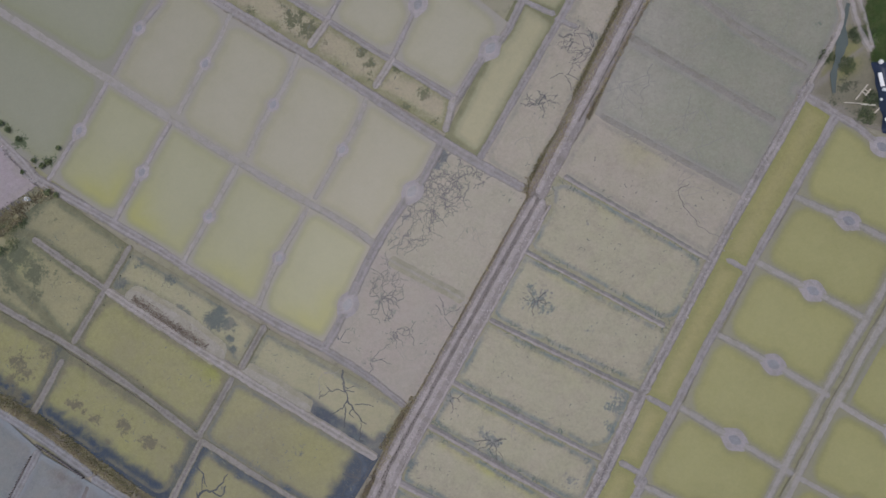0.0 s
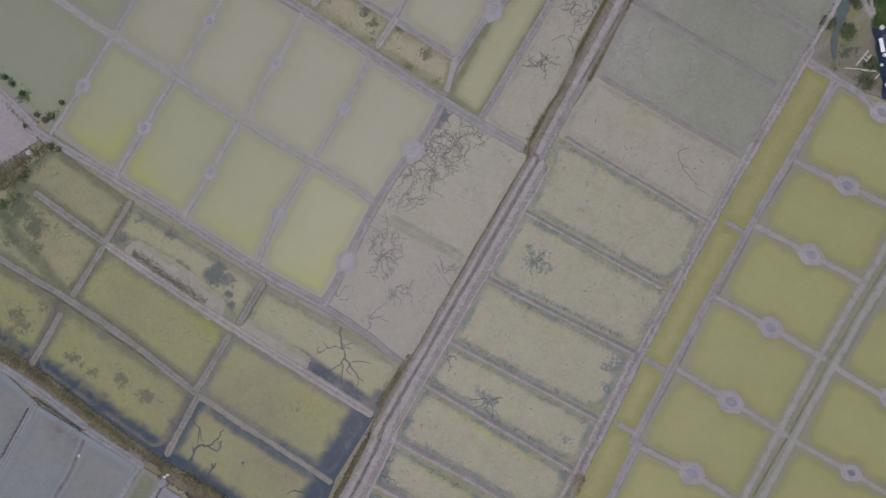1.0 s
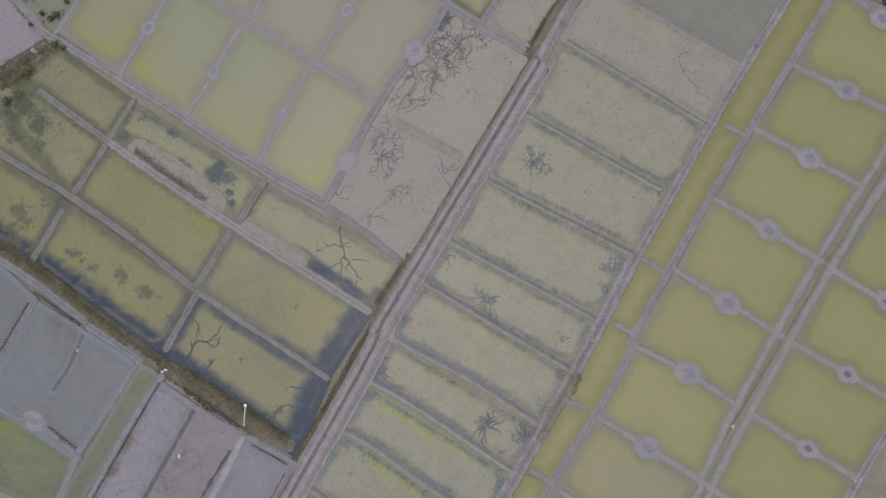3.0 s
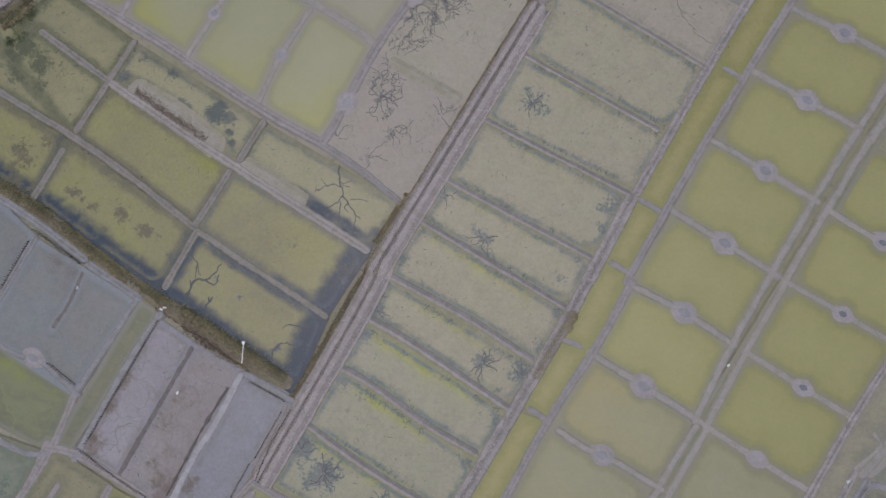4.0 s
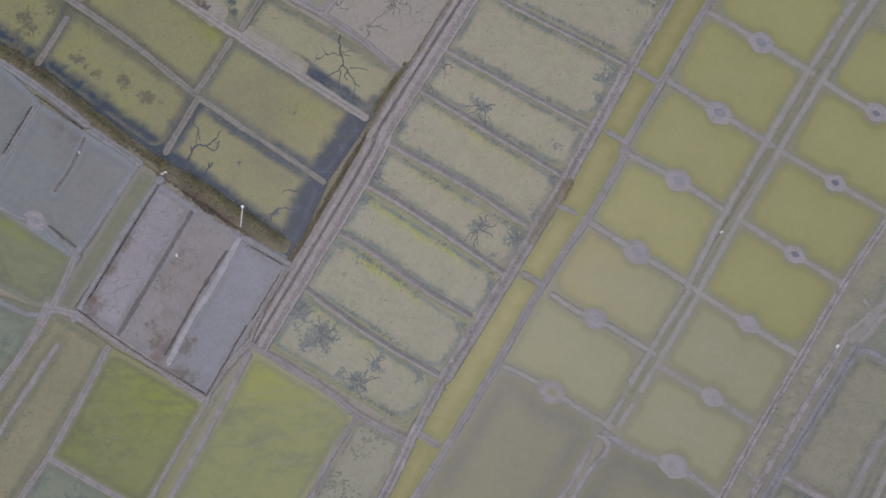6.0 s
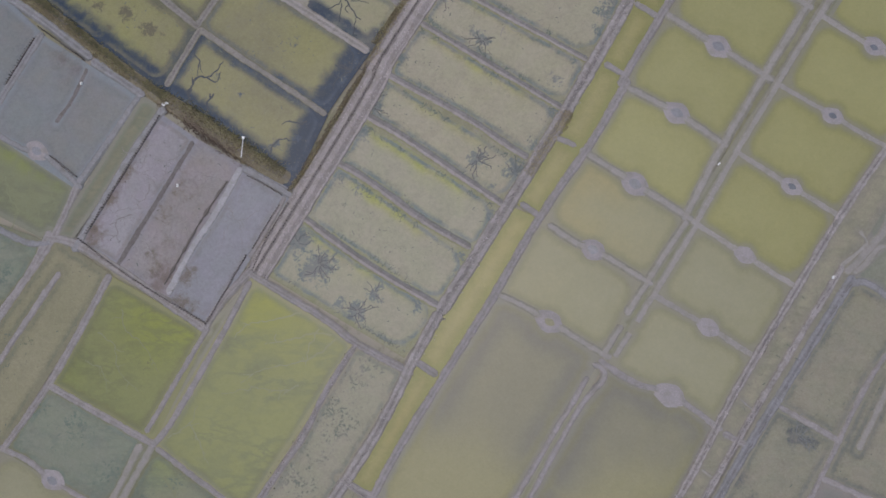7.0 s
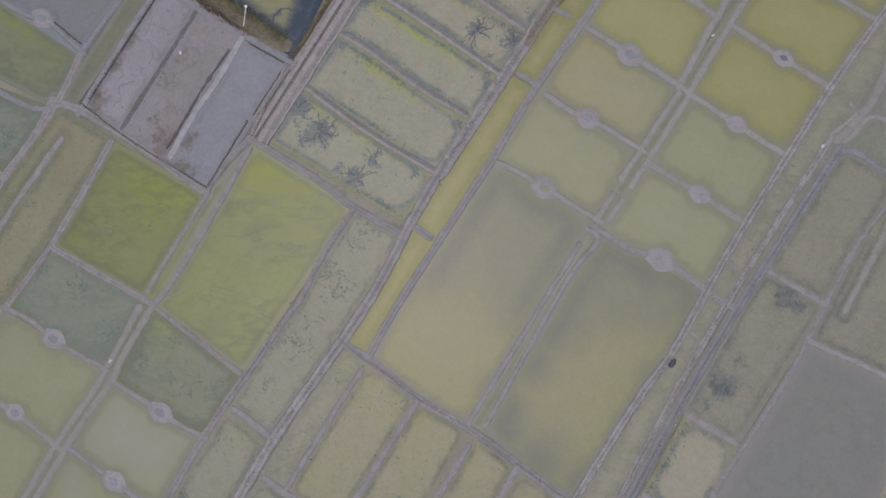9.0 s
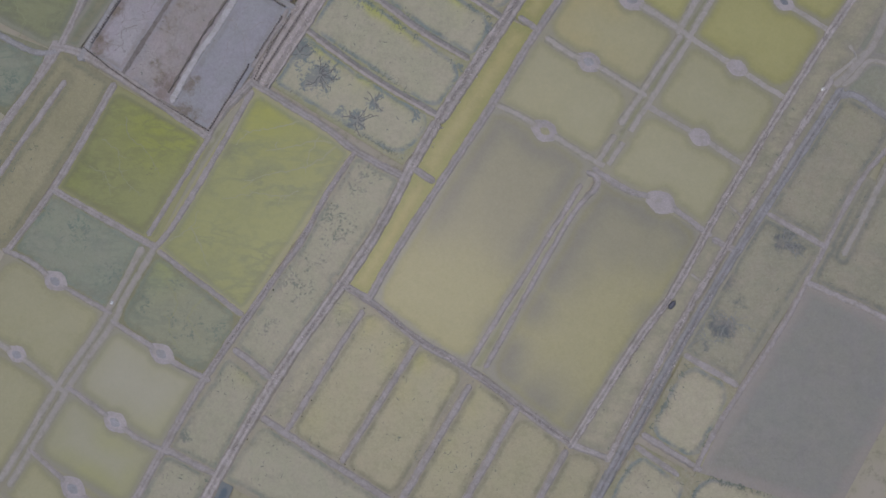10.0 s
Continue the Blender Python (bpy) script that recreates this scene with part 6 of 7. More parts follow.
basin = pan('olive_dark', (-23.06, -13.96), (-11.24, -21.4), (-7.71, -15.56), (-20.18, -8.64), stains=((-14.21, -15.06, 0.8, 0.4), (-20.2, -11.6, 0.6, 0.3), (-9.9, -18.2, 0.7, 0.5)), glows=((-12.76, -14.57, 2.41, 0.4),), deep=((1, 1.9, 0.95, 0.0, 1.0), (0, 0.8, 0.5, 0.65, 1.0)))
rills(basin, (-8.86, -17.37), 140, 3.37, 5, wide=0.12)
pan('olive', (-37.69, -12.17), (-26.01, -19.59), (-23.15, -14.11), (-35.12, -6.63), stains=((-33.84, -11.16, 0.67, 0.8), (-32.29, -12.6, 0.67, 0.7), (-29.53, -13.06, 0.77, 0.85), (-27.41, -14.49, 0.82, 0.8), (-33.06, -11.88, 0.43, 0.6), (-34.7, -11.02, 0.39, 0.7), (-30.99, -14.52, 0.4, 0.5), (-27.0, -17.2, 0.5, 0.5), (-25.4, -16.4, 0.4, 0.5), (-26.2, -14.9, 0.3, 0.6)), deep=((0, 1.6, 0.7, 0.0, 1.0), (3, 0.6, 0.35, 0.0, 1.0), (1, 0.6, 0.45, 0.0, 1.0)))
pan('olive', (-45.9, -7.57), (-37.69, -12.17), (-35.23, -6.53), (-44.06, -1.62), stains=((-39.26, -7.54, 1.06, 0.8), (-38.46, -8.76, 0.77, 0.8), (-39.72, -9.01, 0.96, 0.6), (-36.74, -6.79, 0.87, 0.6), (-39.66, -10.72, 1.45, 0.7), (-37.62, -11.19, 0.96, 0.7),), deep=((0, 1.6, 0.7, 0.0, 1.0), (1, 0.6, 0.45, 0.0, 1.0)))
basin = pan('olive_dark', (-26.03, -19.98), (-13.63, -27.92), (-11.06, -21.31), (-22.83, -14.47), stains=((-20.86, -18.55, 0.45, 0.5), (-18.54, -19.92, 0.4, 0.5), (-15.2, -24.2, 0.7, 0.6), (-13.4, -23.6, 0.6, 0.6), (-16.42, -18.02, 0.48, 0.5)), deep=((0, 1.5, 1.0, 0.05, 1.0), (1, 1.9, 1.0, 0.0, 1.0), (2, 0.7, 0.6, 0.2, 0.8), (3, 0.9, 0.7, 0.0, 1.0)))
crack(basin, 0.24, (-23.4, -20.3), (-22.95, -19.04), (-22.72, -18.6), (-21.7, -18.48), (-20.88, -17.77), (-20.5, -17.0))
crack(basin, 0.18, (-21.7, -18.48), (-21.1, -18.9), (-20.52, -18.09))
crack(basin, 0.16, (-22.78, -15.12), (-23.03, -16.49), (-22.6, -17.1), (-22.72, -18.4))
crack(basin, 0.3, (-23.1, -21.2), (-23.15, -20.64), (-23.45, -20.14), (-23.21, -19.6))
crack(basin, 0.3, (-21.5, -21.9), (-21.58, -21.06), (-21.46, -20.55), (-21.0, -19.9))
crack(basin, 0.2, (-15.6, -25.0), (-15.2, -24.0), (-14.3, -23.6), (-13.4, -23.9))
crack(basin, 0.2, (-12.6, -22.0), (-13.3, -22.3), (-14.0, -22.0), (-14.8, -22.4))
pan('grey', (-41.3, -22.85), (-37.31, -15.31), (-40.92, -12.32), (-46.75, -14.04))
pan('grey', (-41.19, -24.08), (-32.77, -28.84), (-27.84, -20.7), (-37.19, -15.51), stains=((-35.2, -17.4, 1.5, 0.6), (-33.8, -18.3, 1.2, 0.6), (-34.6, -19.4, 1.3, 0.45), (-30.5, -20.6, 0.9, 0.3)))
pan('palegreen', (-34.24, -33.08), (-32.86, -34.06), (-25.66, -21.69), (-27.64, -20.69), rim=0.3)
basin = pan('saltgrey', (-32.27, -33.89), (-28.35, -35.65), (-22.28, -24.27), (-26.14, -21.95), stains=((-29.61, -29.42, 1.25, 0.7), (-30.87, -32.61, 1.25, 0.8), (-30.57, -33.32, 0.96, 0.8), (-28.27, -27.17, 1.06, 0.7), (-29.16, -28.67, 0.77, 0.6), (-28.47, -27.91, 0.67, 0.6),))
crack(basin, 0.08, (-26.0, -28.2), (-26.38, -29.44), (-27.03, -30.01), (-26.71, -30.51))
crack(basin, 0.09, (-27.45, -31.08), (-28.66, -31.34), (-28.85, -32.05), (-28.52, -32.72), (-29.5, -33.48))
rills(basin, (-28.98, -31.08), 70, 3.86, 4, wide=0.04, curl=0.35)
rills(basin, (-27.27, -27.12), 60, 3.37, 3, wide=0.04, curl=0.35)
rills(basin, (-24.85, -26.04), -80, 2.89, 3, wide=0.04, curl=0.3)
basin = pan('saltbrown', (-28.35, -35.65), (-23.56, -37.71), (-18.19, -26.31), (-22.28, -24.27), stains=((-22.71, -28.36, 1.93, 0.45), (-24.52, -30.85, 1.93, 0.45), (-24.16, -36.09, 1.64, 0.75), (-25.28, -34.24, 1.16, 0.5), (-23.86, -33.21, 1.45, 0.45), (-21.35, -26.36, 1.45, 0.3), (-24.59, -37.06, 0.96, 0.7),))
crack(basin, 0.09, (-23.28, -28.73), (-23.32, -30.13), (-23.73, -31.37), (-23.91, -33.12))
crack(basin, 0.08, (-22.66, -24.21), (-21.69, -25.12), (-21.19, -25.8))
rills(basin, (-22.52, -31.23), -90, 4.34, 4, wide=0.04, curl=0.35)
rills(basin, (-25.28, -34.24), 60, 3.37, 4, wide=0.04, curl=0.35)
rills(basin, (-20.3, -27.28), -110, 3.86, 3, wide=0.04, curl=0.3)
basin = pan('saltblue', (-23.66, -37.58), (-19.88, -40), (-13.46, -28.3), (-18.19, -26.31), stains=((-22.2, -35.98, 1.06, 0.75), (-22.53, -38.37, 1.35, 0.7), (-21.49, -35.47, 0.58, 0.6), (-17.76, -28.6, 1.45, 0.3), (-21.52, -38.78, 0.96, 0.6),))
rills(basin, (-18.1, -31.01), -90, 4.34, 4, wide=0.04, curl=0.35)
basin = pan('limepond', (-44.82, -29.42), (-34.38, -33.85), (-32.67, -28.84), (-42.79, -23.41), glows=((-40.57, -25.29, 0.77, 0.7), (-38.98, -26.05, 0.77, 0.7), (-37.38, -26.86, 0.77, 0.7), (-35.79, -27.67, 0.67, 0.6), (-34.2, -28.57, 0.58, 0.5),))
crack(basin, 0.12, (-38.9, -29), (-38.57, -30.2), (-37.94, -31.04), (-38, -32.1), (-38.4, -33.36))
crack(basin, 0.12, (-37.15, -27.63), (-36.69, -29.38), (-35.88, -31.09), (-35.81, -32.49))
crack(basin, 0.12, (-39.14, -28.29), (-38.77, -30.03), (-37.76, -31.03), (-37.82, -32.09))
crack(basin, 0.1, (-35.2, -28.9), (-34.6, -30.3), (-35.2, -31.5))
pan('bluegreen', (-44.71, -36.23), (-38.3, -39.96), (-34.77, -33.97), (-42.56, -31.75), stains=((-38.56, -36.86, 1.45, 0.5),))
pan('oliveflat', (-43.65, -48.75), (-37.07, -51.86), (-28.92, -36.54), (-34.68, -33.43), stains=((-35.17, -36.96, 0.48, 0.4), (-35.56, -42.59, 0.77, 0.3),))
basin = pan('vivid', (-33.5, -46.23), (-23.98, -50.5), (-20.01, -40.78), (-28.85, -36.64), stains=((-25.68, -43.9, 1.93, 0.25),), glows=((-24.05, -40.01, 2.89, 0.8), (-21.45, -40.58, 1.93, 0.8), (-32.22, -44.88, 1.45, 0.4),))
crack(basin, 0.12, (-27.6, -39.2), (-27.2, -41.0), (-25.4, -42.3), (-24.0, -44.4))
crack(basin, 0.12, (-29.6, -41.4), (-28.0, -42.5), (-27.4, -44.6), (-25.6, -46.2))
crack(basin, 0.1, (-30.6, -44.0), (-28.9, -44.6), (-28.2, -46.6))
basin = pan('vivid_pale', (-15.53, -55.97), (-6.98, -40.96), (-16.43, -36.1), (-23.86, -50.64), glows=((-15.22, -37.13, 2.89, 0.8), (-12.59, -38.46, 2.89, 0.5),))
crack(basin, 0.16, (-9.05, -40.21), (-10.74, -40.33), (-12.56, -40.97), (-14.75, -41.46))
crack(basin, 0.16, (-11.92, -38.54), (-14.07, -39.37), (-16.26, -39.87), (-17.52, -41.15))
crack(basin, 0.16, (-8.67, -40.69), (-10.41, -42.17), (-12.39, -42.98), (-14.57, -43.48), (-16.6, -44.8))
crack(basin, 0.13, (-10.2, -39.8), (-11.0, -41.6), (-11.2, -43.1))
crack(basin, 0.13, (-11.6, -44.8), (-13.4, -45.4), (-15.2, -45.2), (-18.2, -46.0))
crack(basin, 0.12, (-22.6, -50.0), (-20.8, -48.6), (-20.2, -47.2))
crack(basin, 0.12, (-20.8, -48.6), (-19.8, -50.2), (-19.0, -51.9))
pan('bluegreen', (-36.95, -52), (-27.37, -56.59), (-24.07, -50.61), (-33.48, -46.38), stains=((-31.16, -49.81, 2.1, 0.4), (-33.91, -48.02, 1.2, 0.34), (-27.6, -53.4, 1.5, 0.4)))
basin = pan('greenbrine', (-26.58, -57.36), (-18.25, -61.63), (-15.59, -55.88), (-23.69, -50.83), stains=((-20.27, -57.34, 2.2, 0.42), (-17.6, -57.2, 1.3, 0.42), (-24.2, -55.4, 1.2, 0.4), (-21.6, -53.6, 1.2, 0.36)), glows=((-22.8, -52.14, 1.93, 0.5),))
crack(basin, 0.12, (-22.6, -53.2), (-21.4, -55.2), (-21.9, -57.3), (-20.8, -59.4))
crack(basin, 0.12, (-19.0, -54.6), (-20.2, -56.4), (-18.9, -58.2))
pan('paleolive', (-39.76, -59.42), (-30.94, -63.59), (-27.37, -56.54), (-36.95, -52), rim=0.14)
pan('paleolive', (-42.75, -68.5), (-35.19, -72.18), (-30.94, -63.59), (-39.76, -59.42), rim=0.14)
pan('yellowdim', (-29.94, -63.5), (-21.17, -67.94), (-18.26, -61.54), (-26.57, -57.46), glows=((-22.34, -66.23, 1.93, 0.3),), rim=0.14)
pan('yellowdim', (-32.78, -69.07), (-23.83, -73.29), (-21.17, -67.94), (-29.94, -63.5), glows=((-26.43, -69.95, 2.89, 0.6), (-29.06, -68.74, 1.93, 0.5),), rim=0.14)
pan('paleolive', (-35.58, -73.18), (-25.61, -77.48), (-23.83, -73.29), (-32.78, -69.07), rim=0.14)
pan('canal_olive', (-24.48, -49.55), (-23.87, -50.59), (-16.57, -36.21), (-20.18, -40.7), rim=0.3)
pan('canal_olive', (-35.25, -71.7), (-34.19, -72.18), (-23.85, -50.74), (-24.95, -50.83), rim=0.2)
pan('mudspeck', (-16.6, -59.22), (-12.39, -62), (-2.36, -43.1), (-6.98, -40.96), stains=((-7.79, -47.54, 2.17, 0.45), (-5.72, -42.95, 1.45, 0.4), (-11.28, -52.71, 1.93, 0.45), (-8.37, -46.6, 1.45, 0.45), (-6.62, -44.01, 1.16, 0.45), (-13.37, -56.77, 1.45, 0.35), (-9.99, -50.65, 1.64, 0.35),))
pan('mudspeck', (-21.17, -67.94), (-16.47, -69.62), (-12.39, -62), (-16.6, -59.22), stains=((-19.57, -66.7, 0.58, 0.8), (-16.64, -61.4, 0.48, 0.5),), glows=((-14.48, -60.73, 0.96, 0.4),))
pan('mudspeck', (-23.83, -73.29), (-18.59, -73.98), (-16.47, -69.62), (-21.17, -67.94))
basin = pan('mudwet', (29.93, 17.38), (33.54, 25.39), (20.32, 28.64), (16.9, 25.96), stains=((30.14, 21.52, 0.67, 0.3),))
rills(basin, (23.05, 21.64), 30, 3.86, 5, True, wide=0.05, curl=0.45)
rills(basin, (27.29, 20.59), 200, 2.89, 4, True, wide=0.05, curl=0.45)
basin = pan('mudwet', (26.85, 12.41), (30.03, 17.52), (17, 25.96), (14.03, 20.3), glows=((15.88, 21.76, 2.41, 0.7), (17.53, 20.25, 1.93, 0.5),), rim=0.3)
crack(basin, 0.07, (19.29, 19.53), (20.61, 20.03), (21.44, 20.45), (21.9, 21.2))
basin = pan('mudwet', (23.58, 6.7), (27, 12.56), (14.03, 20.3), (11.35, 13.83), stains=((21.85, 9.46, 0.77, 0.25),), glows=((13.16, 16.37, 2.17, 0.8), (15.08, 16.83, 2.17, 0.7), (13.85, 14.39, 1.93, 0.6), (17.21, 15.34, 1.93, 0.4),), rim=0.3)
crack(basin, 0.1, (16, 18.18), (15.66, 17.25), (15.82, 16.4), (15.07, 15.72), (15.18, 14.71), (14.94, 13.52))
crack(basin, 0.09, (14.25, 16.66), (13.33, 16.41), (13.41, 15.73), (12.91, 15.05), (13.21, 14.38), (12.49, 14.12))
crack(basin, 0.08, (15.82, 17.25), (15.16, 17), (14.25, 16.66))
crack(basin, 0.07, (19.26, 15.36), (18.84, 13.85), (18.24, 11.83))
rills(basin, (13.64, 16.36), -80, 3.37, 3, True)
rills(basin, (20.05, 14.33), -90, 2.89, 2, True)
rills(basin, (16.67, 11.44), -90, 3.37, 3, True)
rills(basin, (19.51, 10.93), -70, 2.89, 3, True)
basin = pan('mud', (20.84, 1.31), (23.58, 6.7), (11.35, 13.83), (7.79, 8.73), stains=((19.46, 8.02, 0.48, 0.4), (21.74, 4.17, 0.58, 0.3),), glows=((15.23, 10.72, 1.45, 0.4),), rim=0.3)
crack(basin, 0.055, (18.95, 7.82), (18.16, 7.32), (18.24, 6.42), (19.11, 5.14), (20.22, 3.86), (21.56, 3.16))
rills(basin, (18.26, 7.07), -30, 5.3, 2, True)
rills(basin, (18.03, 7.55), 60, 2.89, 2, True)
pan('mudlight', (17.69, -4.63), (20.84, 1.31), (7.79, 8.73), (4.48, 2.67), stains=((10.38, 4.45, 0.48, 0.3),), glows=((11.35, 5.17, 1.93, 0.15), (15.52, -2.03, 1.93, 0.15),), lime=0.31)
basin = pan('mudlight', (14.94, -9.78), (17.69, -4.63), (4.48, 2.67), (1.23, -3.3), stains=((6.03, -2.04, 1.25, 0.6), (6.74, -2.76, 0.87, 0.6), (12.65, -5.36, 0.58, 0.4), (10.53, -4.66, 0.48, 0.4), (5.56, -1.09, 0.67, 0.5),), glows=((8.43, -0.12, 1.93, 0.15),), lime=0.44)
rills(basin, (6.03, -2.04), -90, 1.45, 9)
pan('mudlight', (11.21, -15.34), (14.94, -9.78), (1.23, -3.3), (-1.9, -8.67), stains=((12.57, -11.02, 0.87, 0.7), (12.08, -12.9, 0.67, 0.5), (13.05, -10.31, 0.58, 0.7), (0.26, -7.32, 0.48, 0.4), (5.53, -5.63, 0.67, 0.5),), glows=((8.36, -7.75, 1.93, 0.2),), lime=0.35)
basin = pan('mudlight', (9.49, -19.71), (11.82, -15.31), (-1.9, -8.5), (-3.68, -12.49), stains=((2.21, -13.98, 0.77, 0.8), (1.46, -13.28, 0.67, 0.5), (-1.33, -10.45, 0.67, 0.6), (10.16, -15.37, 0.58, 0.6), (8.8, -17.35, 0.77, 0.5), (4.31, -12.2, 0.58, 0.4),), glows=((4.35, -13.17, 1.93, 0.15), (8.75, -15.91, 1.45, 0.12),), lime=0.57)
rills(basin, (2.21, -13.98), -90, 2.17, 7)
rills(basin, (-1.33, -10.45), 0, 1.93, 4)
rills(basin, (4.33, -12.69), -60, 1.93, 3, True)
pan('mudlight', (6.9, -24.58), (9.49, -19.71), (-3.68, -12.49), (-6.63, -17.24), stains=((-4.74, -15.95, 0.77, 0.7), (8.64, -19.99, 0.67, 0.8), (7.09, -23.15, 0.87, 0.5), (3.55, -17.56, 0.58, 0.4),), glows=((3.07, -17.58, 2.89, 0.23), (6.01, -19.38, 1.45, 0.2),), lime=0.75)
basin = pan('mudlight', (4.81, -28.46), (6.9, -24.58), (-6.63, -17.24), (-8.64, -20.96), stains=((2.38, -24.55, 0.9, 0.75), (2.13, -24.32, 0.6, 0.8), (-6.72, -20.4, 0.77, 0.9), (5.73, -25.11, 1.25, 0.7), (-6.08, -18.43, 0.58, 0.6), (3.91, -27.09, 0.58, 0.5),), glows=((-0.11, -22.04, 2.41, 0.15),), lime=0.53)
rills(basin, (2.38, -24.55), 0, 1.83, 9, wide=0.1)
rills(basin, (-6.86, -20.4), -30, 2.17, 6)
rills(basin, (5.75, -25.58), 60, 1.93, 5)
pan('mudgreen', (2.38, -32.89), (4.81, -28.46), (-8.64, -20.96), (-10.73, -24.77), stains=((-9.19, -24.36, 0.67, 0.8), (-7.81, -22.86, 0.87, 0.8), (-8.63, -25.77, 0.58, 0.8), (3.99, -29.44, 0.77, 0.6), (-4.86, -23.69, 0.48, 0.4),), glows=((-1.41, -25.44, 1.59, 0.29), (1.53, -27.2, 1.35, 0.23),), lime=0.88)
pan('mudgreen', (0.15, -37.47), (2.38, -32.89), (-10.73, -24.77), (-13.27, -29.91), stains=((-9.55, -26.77, 0.77, 0.7), (-10.51, -27.06, 0.58, 0.7), (-7.57, -27.63, 0.67, 0.6), (1.76, -32.83, 0.87, 0.6), (1.36, -34.72, 0.77, 0.5), (-11.4, -28.53, 0.58, 0.5),), glows=((-4.64, -28.44, 1.59, 0.29),), lime=0.88)
basin = pan('mudgreen', (-2.97, -41.67), (0.15, -37.47), (-13.27, -29.91), (-16.15, -34.95), stains=((-12.65, -32.4, 1.25, 1), (-10.6, -34.42, 1.45, 0.9), (-11.54, -34.94, 0.96, 0.9), (-5.68, -36.73, 0.77, 0.8), (-7.04, -38.2, 0.96, 0.9), (-8.51, -37.59, 0.67, 0.6), (-1.84, -37.45, 0.67, 0.6), (-5.24, -36.01, 0.48, 0.7),), glows=((-7.22, -34.71, 1.35, 0.23),), lime=0.75)
rills(basin, (-10.6, -34.42), 0, 1.93, 9, wide=0.1)
rills(basin, (-7.04, -38.2), 30, 1.93, 7, wide=0.1)
rills(basin, (-5.69, -36.5), 60, 1.45, 5)
rills(basin, (-12.63, -32.64), 90, 1.45, 5)
pan('canal', (21.32, 1.88), (23.77, 0.35), (31.42, 13.58), (28.57, 15.45), glows=((24.66, 8.96, 3.86, 0.3),))
pan('canal', (15.03, -9.83), (17.24, -11.68), (23.77, 0.35), (21.32, 1.88), glows=((19.25, -3.44, 2.89, 0.3),))
pan('canal', (12.2, -15.14), (14.6, -16.7), (17.24, -11.68), (15.03, -9.83), glows=((16.29, -12.86, 0.96, 0.4),))
pan('canal', (8.7, -21.89), (11.12, -23.68), (14.56, -16.88), (12.06, -15.4))
pan('canal', (5.73, -27.7), (8, -29.33), (11.12, -23.68), (8.7, -21.89))
pan('canal', (-1.94, -42.18), (-.01, -43.62), (7.98, -29.57), (4.96, -28.5), glows=((4.18, -31.32, 1.93, 0.4),))
pan('canal', (-7.37, -52.4), (-4.57, -53.63), (-.01, -43.62), (-1.94, -42.18), stains=((-6.46, -51.6, 0.39, 0.8),), glows=((-2.91, -47.17, 1.93, 0.5),))
pan('canal_olive', (13.59, -40.57), (14.49, -41.24), (21.27, -29.01), (20.3, -28.88), rim=0.2)
pan('canal_olive', (20.09, -28.64), (21.02, -29.05), (40.34, 4), (38.95, 4.46), rim=0.25)
pan('olivewater', (31.42, 13.58), (28.11, 6.54), (36.31, 2.56), (39.28, 8.86), rim=0.14)
pan('olivewater', (28.11, 6.54), (24.71, 0.97), (33.23, -3.5), (36.31, 2.56), rim=0.14)
pan('olivewater', (24.71, 0.97), (21.55, -5.18), (29.67, -9.77), (33.23, -3.5), rim=0.14)
pan('olivewater', (21.28, -4.82), (18.24, -11.22), (26.59, -16.16), (29.66, -9.95), rim=0.14)
pan('olivewater', (18.24, -11.22), (14.62, -17.55), (23.02, -22.06), (26.59, -16.16), rim=0.14)
pan('olivewater', (14.62, -17.55), (11.58, -23.42), (20.37, -28.44), (23.02, -22.06), stains=((18.35, -22.65, 1.45, 0),), rim=0.14)
pan('paleolive', (11.58, -23.42), (8.33, -29.31), (17.26, -34.14), (20.37, -28.44), glows=((12.35, -25.74, 2.89, 0.8), (11.5, -28.6, 2.4, 0.7), (15.2, -30.5, 2.4, 0.5)), rim=0.14)
pan('paleolive', (7.85, -29.17), (4.67, -35.87), (13.67, -40.47), (16.8, -34.45), glows=((8.82, -34.5, 1.45, 0.3),), rim=0.14)
pan('olivewater', (34.11, -4.9), (31.06, -10.76), (39.16, -15.05), (42.12, -9.42), rim=0.14)
pan('olivewater', (31.06, -10.76), (27.89, -16.96), (36.67, -21.64), (39.16, -15.05), rim=0.14)
pan('olivewater', (27.89, -16.96), (24.46, -22.84), (32.72, -27.64), (36.67, -21.64), rim=0.14)
pan('olivewater', (24.46, -22.84), (20.97, -28.96), (29.29, -33.49), (32.72, -27.64), rim=0.14)
pan('paleolive', (21.22, -29.02), (18.15, -35.35), (26.2, -39.76), (29.28, -33.7), rim=0.14)
pan('paleolive', (18.15, -35.35), (14.26, -41.3), (23.52, -45.75), (26.2, -39.76), rim=0.14)
pan('mudolive', (23.42, -45.75), (25.35, -46.47), (38.33, -23.68), (36.13, -21.83), rim=0.4)
pan('mudolive', (13.37, -64.26), (16.53, -65.24), (25.44, -46.56), (23.42, -45.75), rim=0.4)
pan('mudolive', (16.26, -65.41), (16.72, -66.62), (34.04, -32.8), (33.06, -31.98), rim=0.2)
pan('darkblue', (28.19, -43.62), (33.41, -46.23), (38.82, -35.48), (33.65, -32.58), stains=((31.09, -39.79, 0.96, 0.2),), glows=((34.54, -33.49, 1.45, 0.4),))
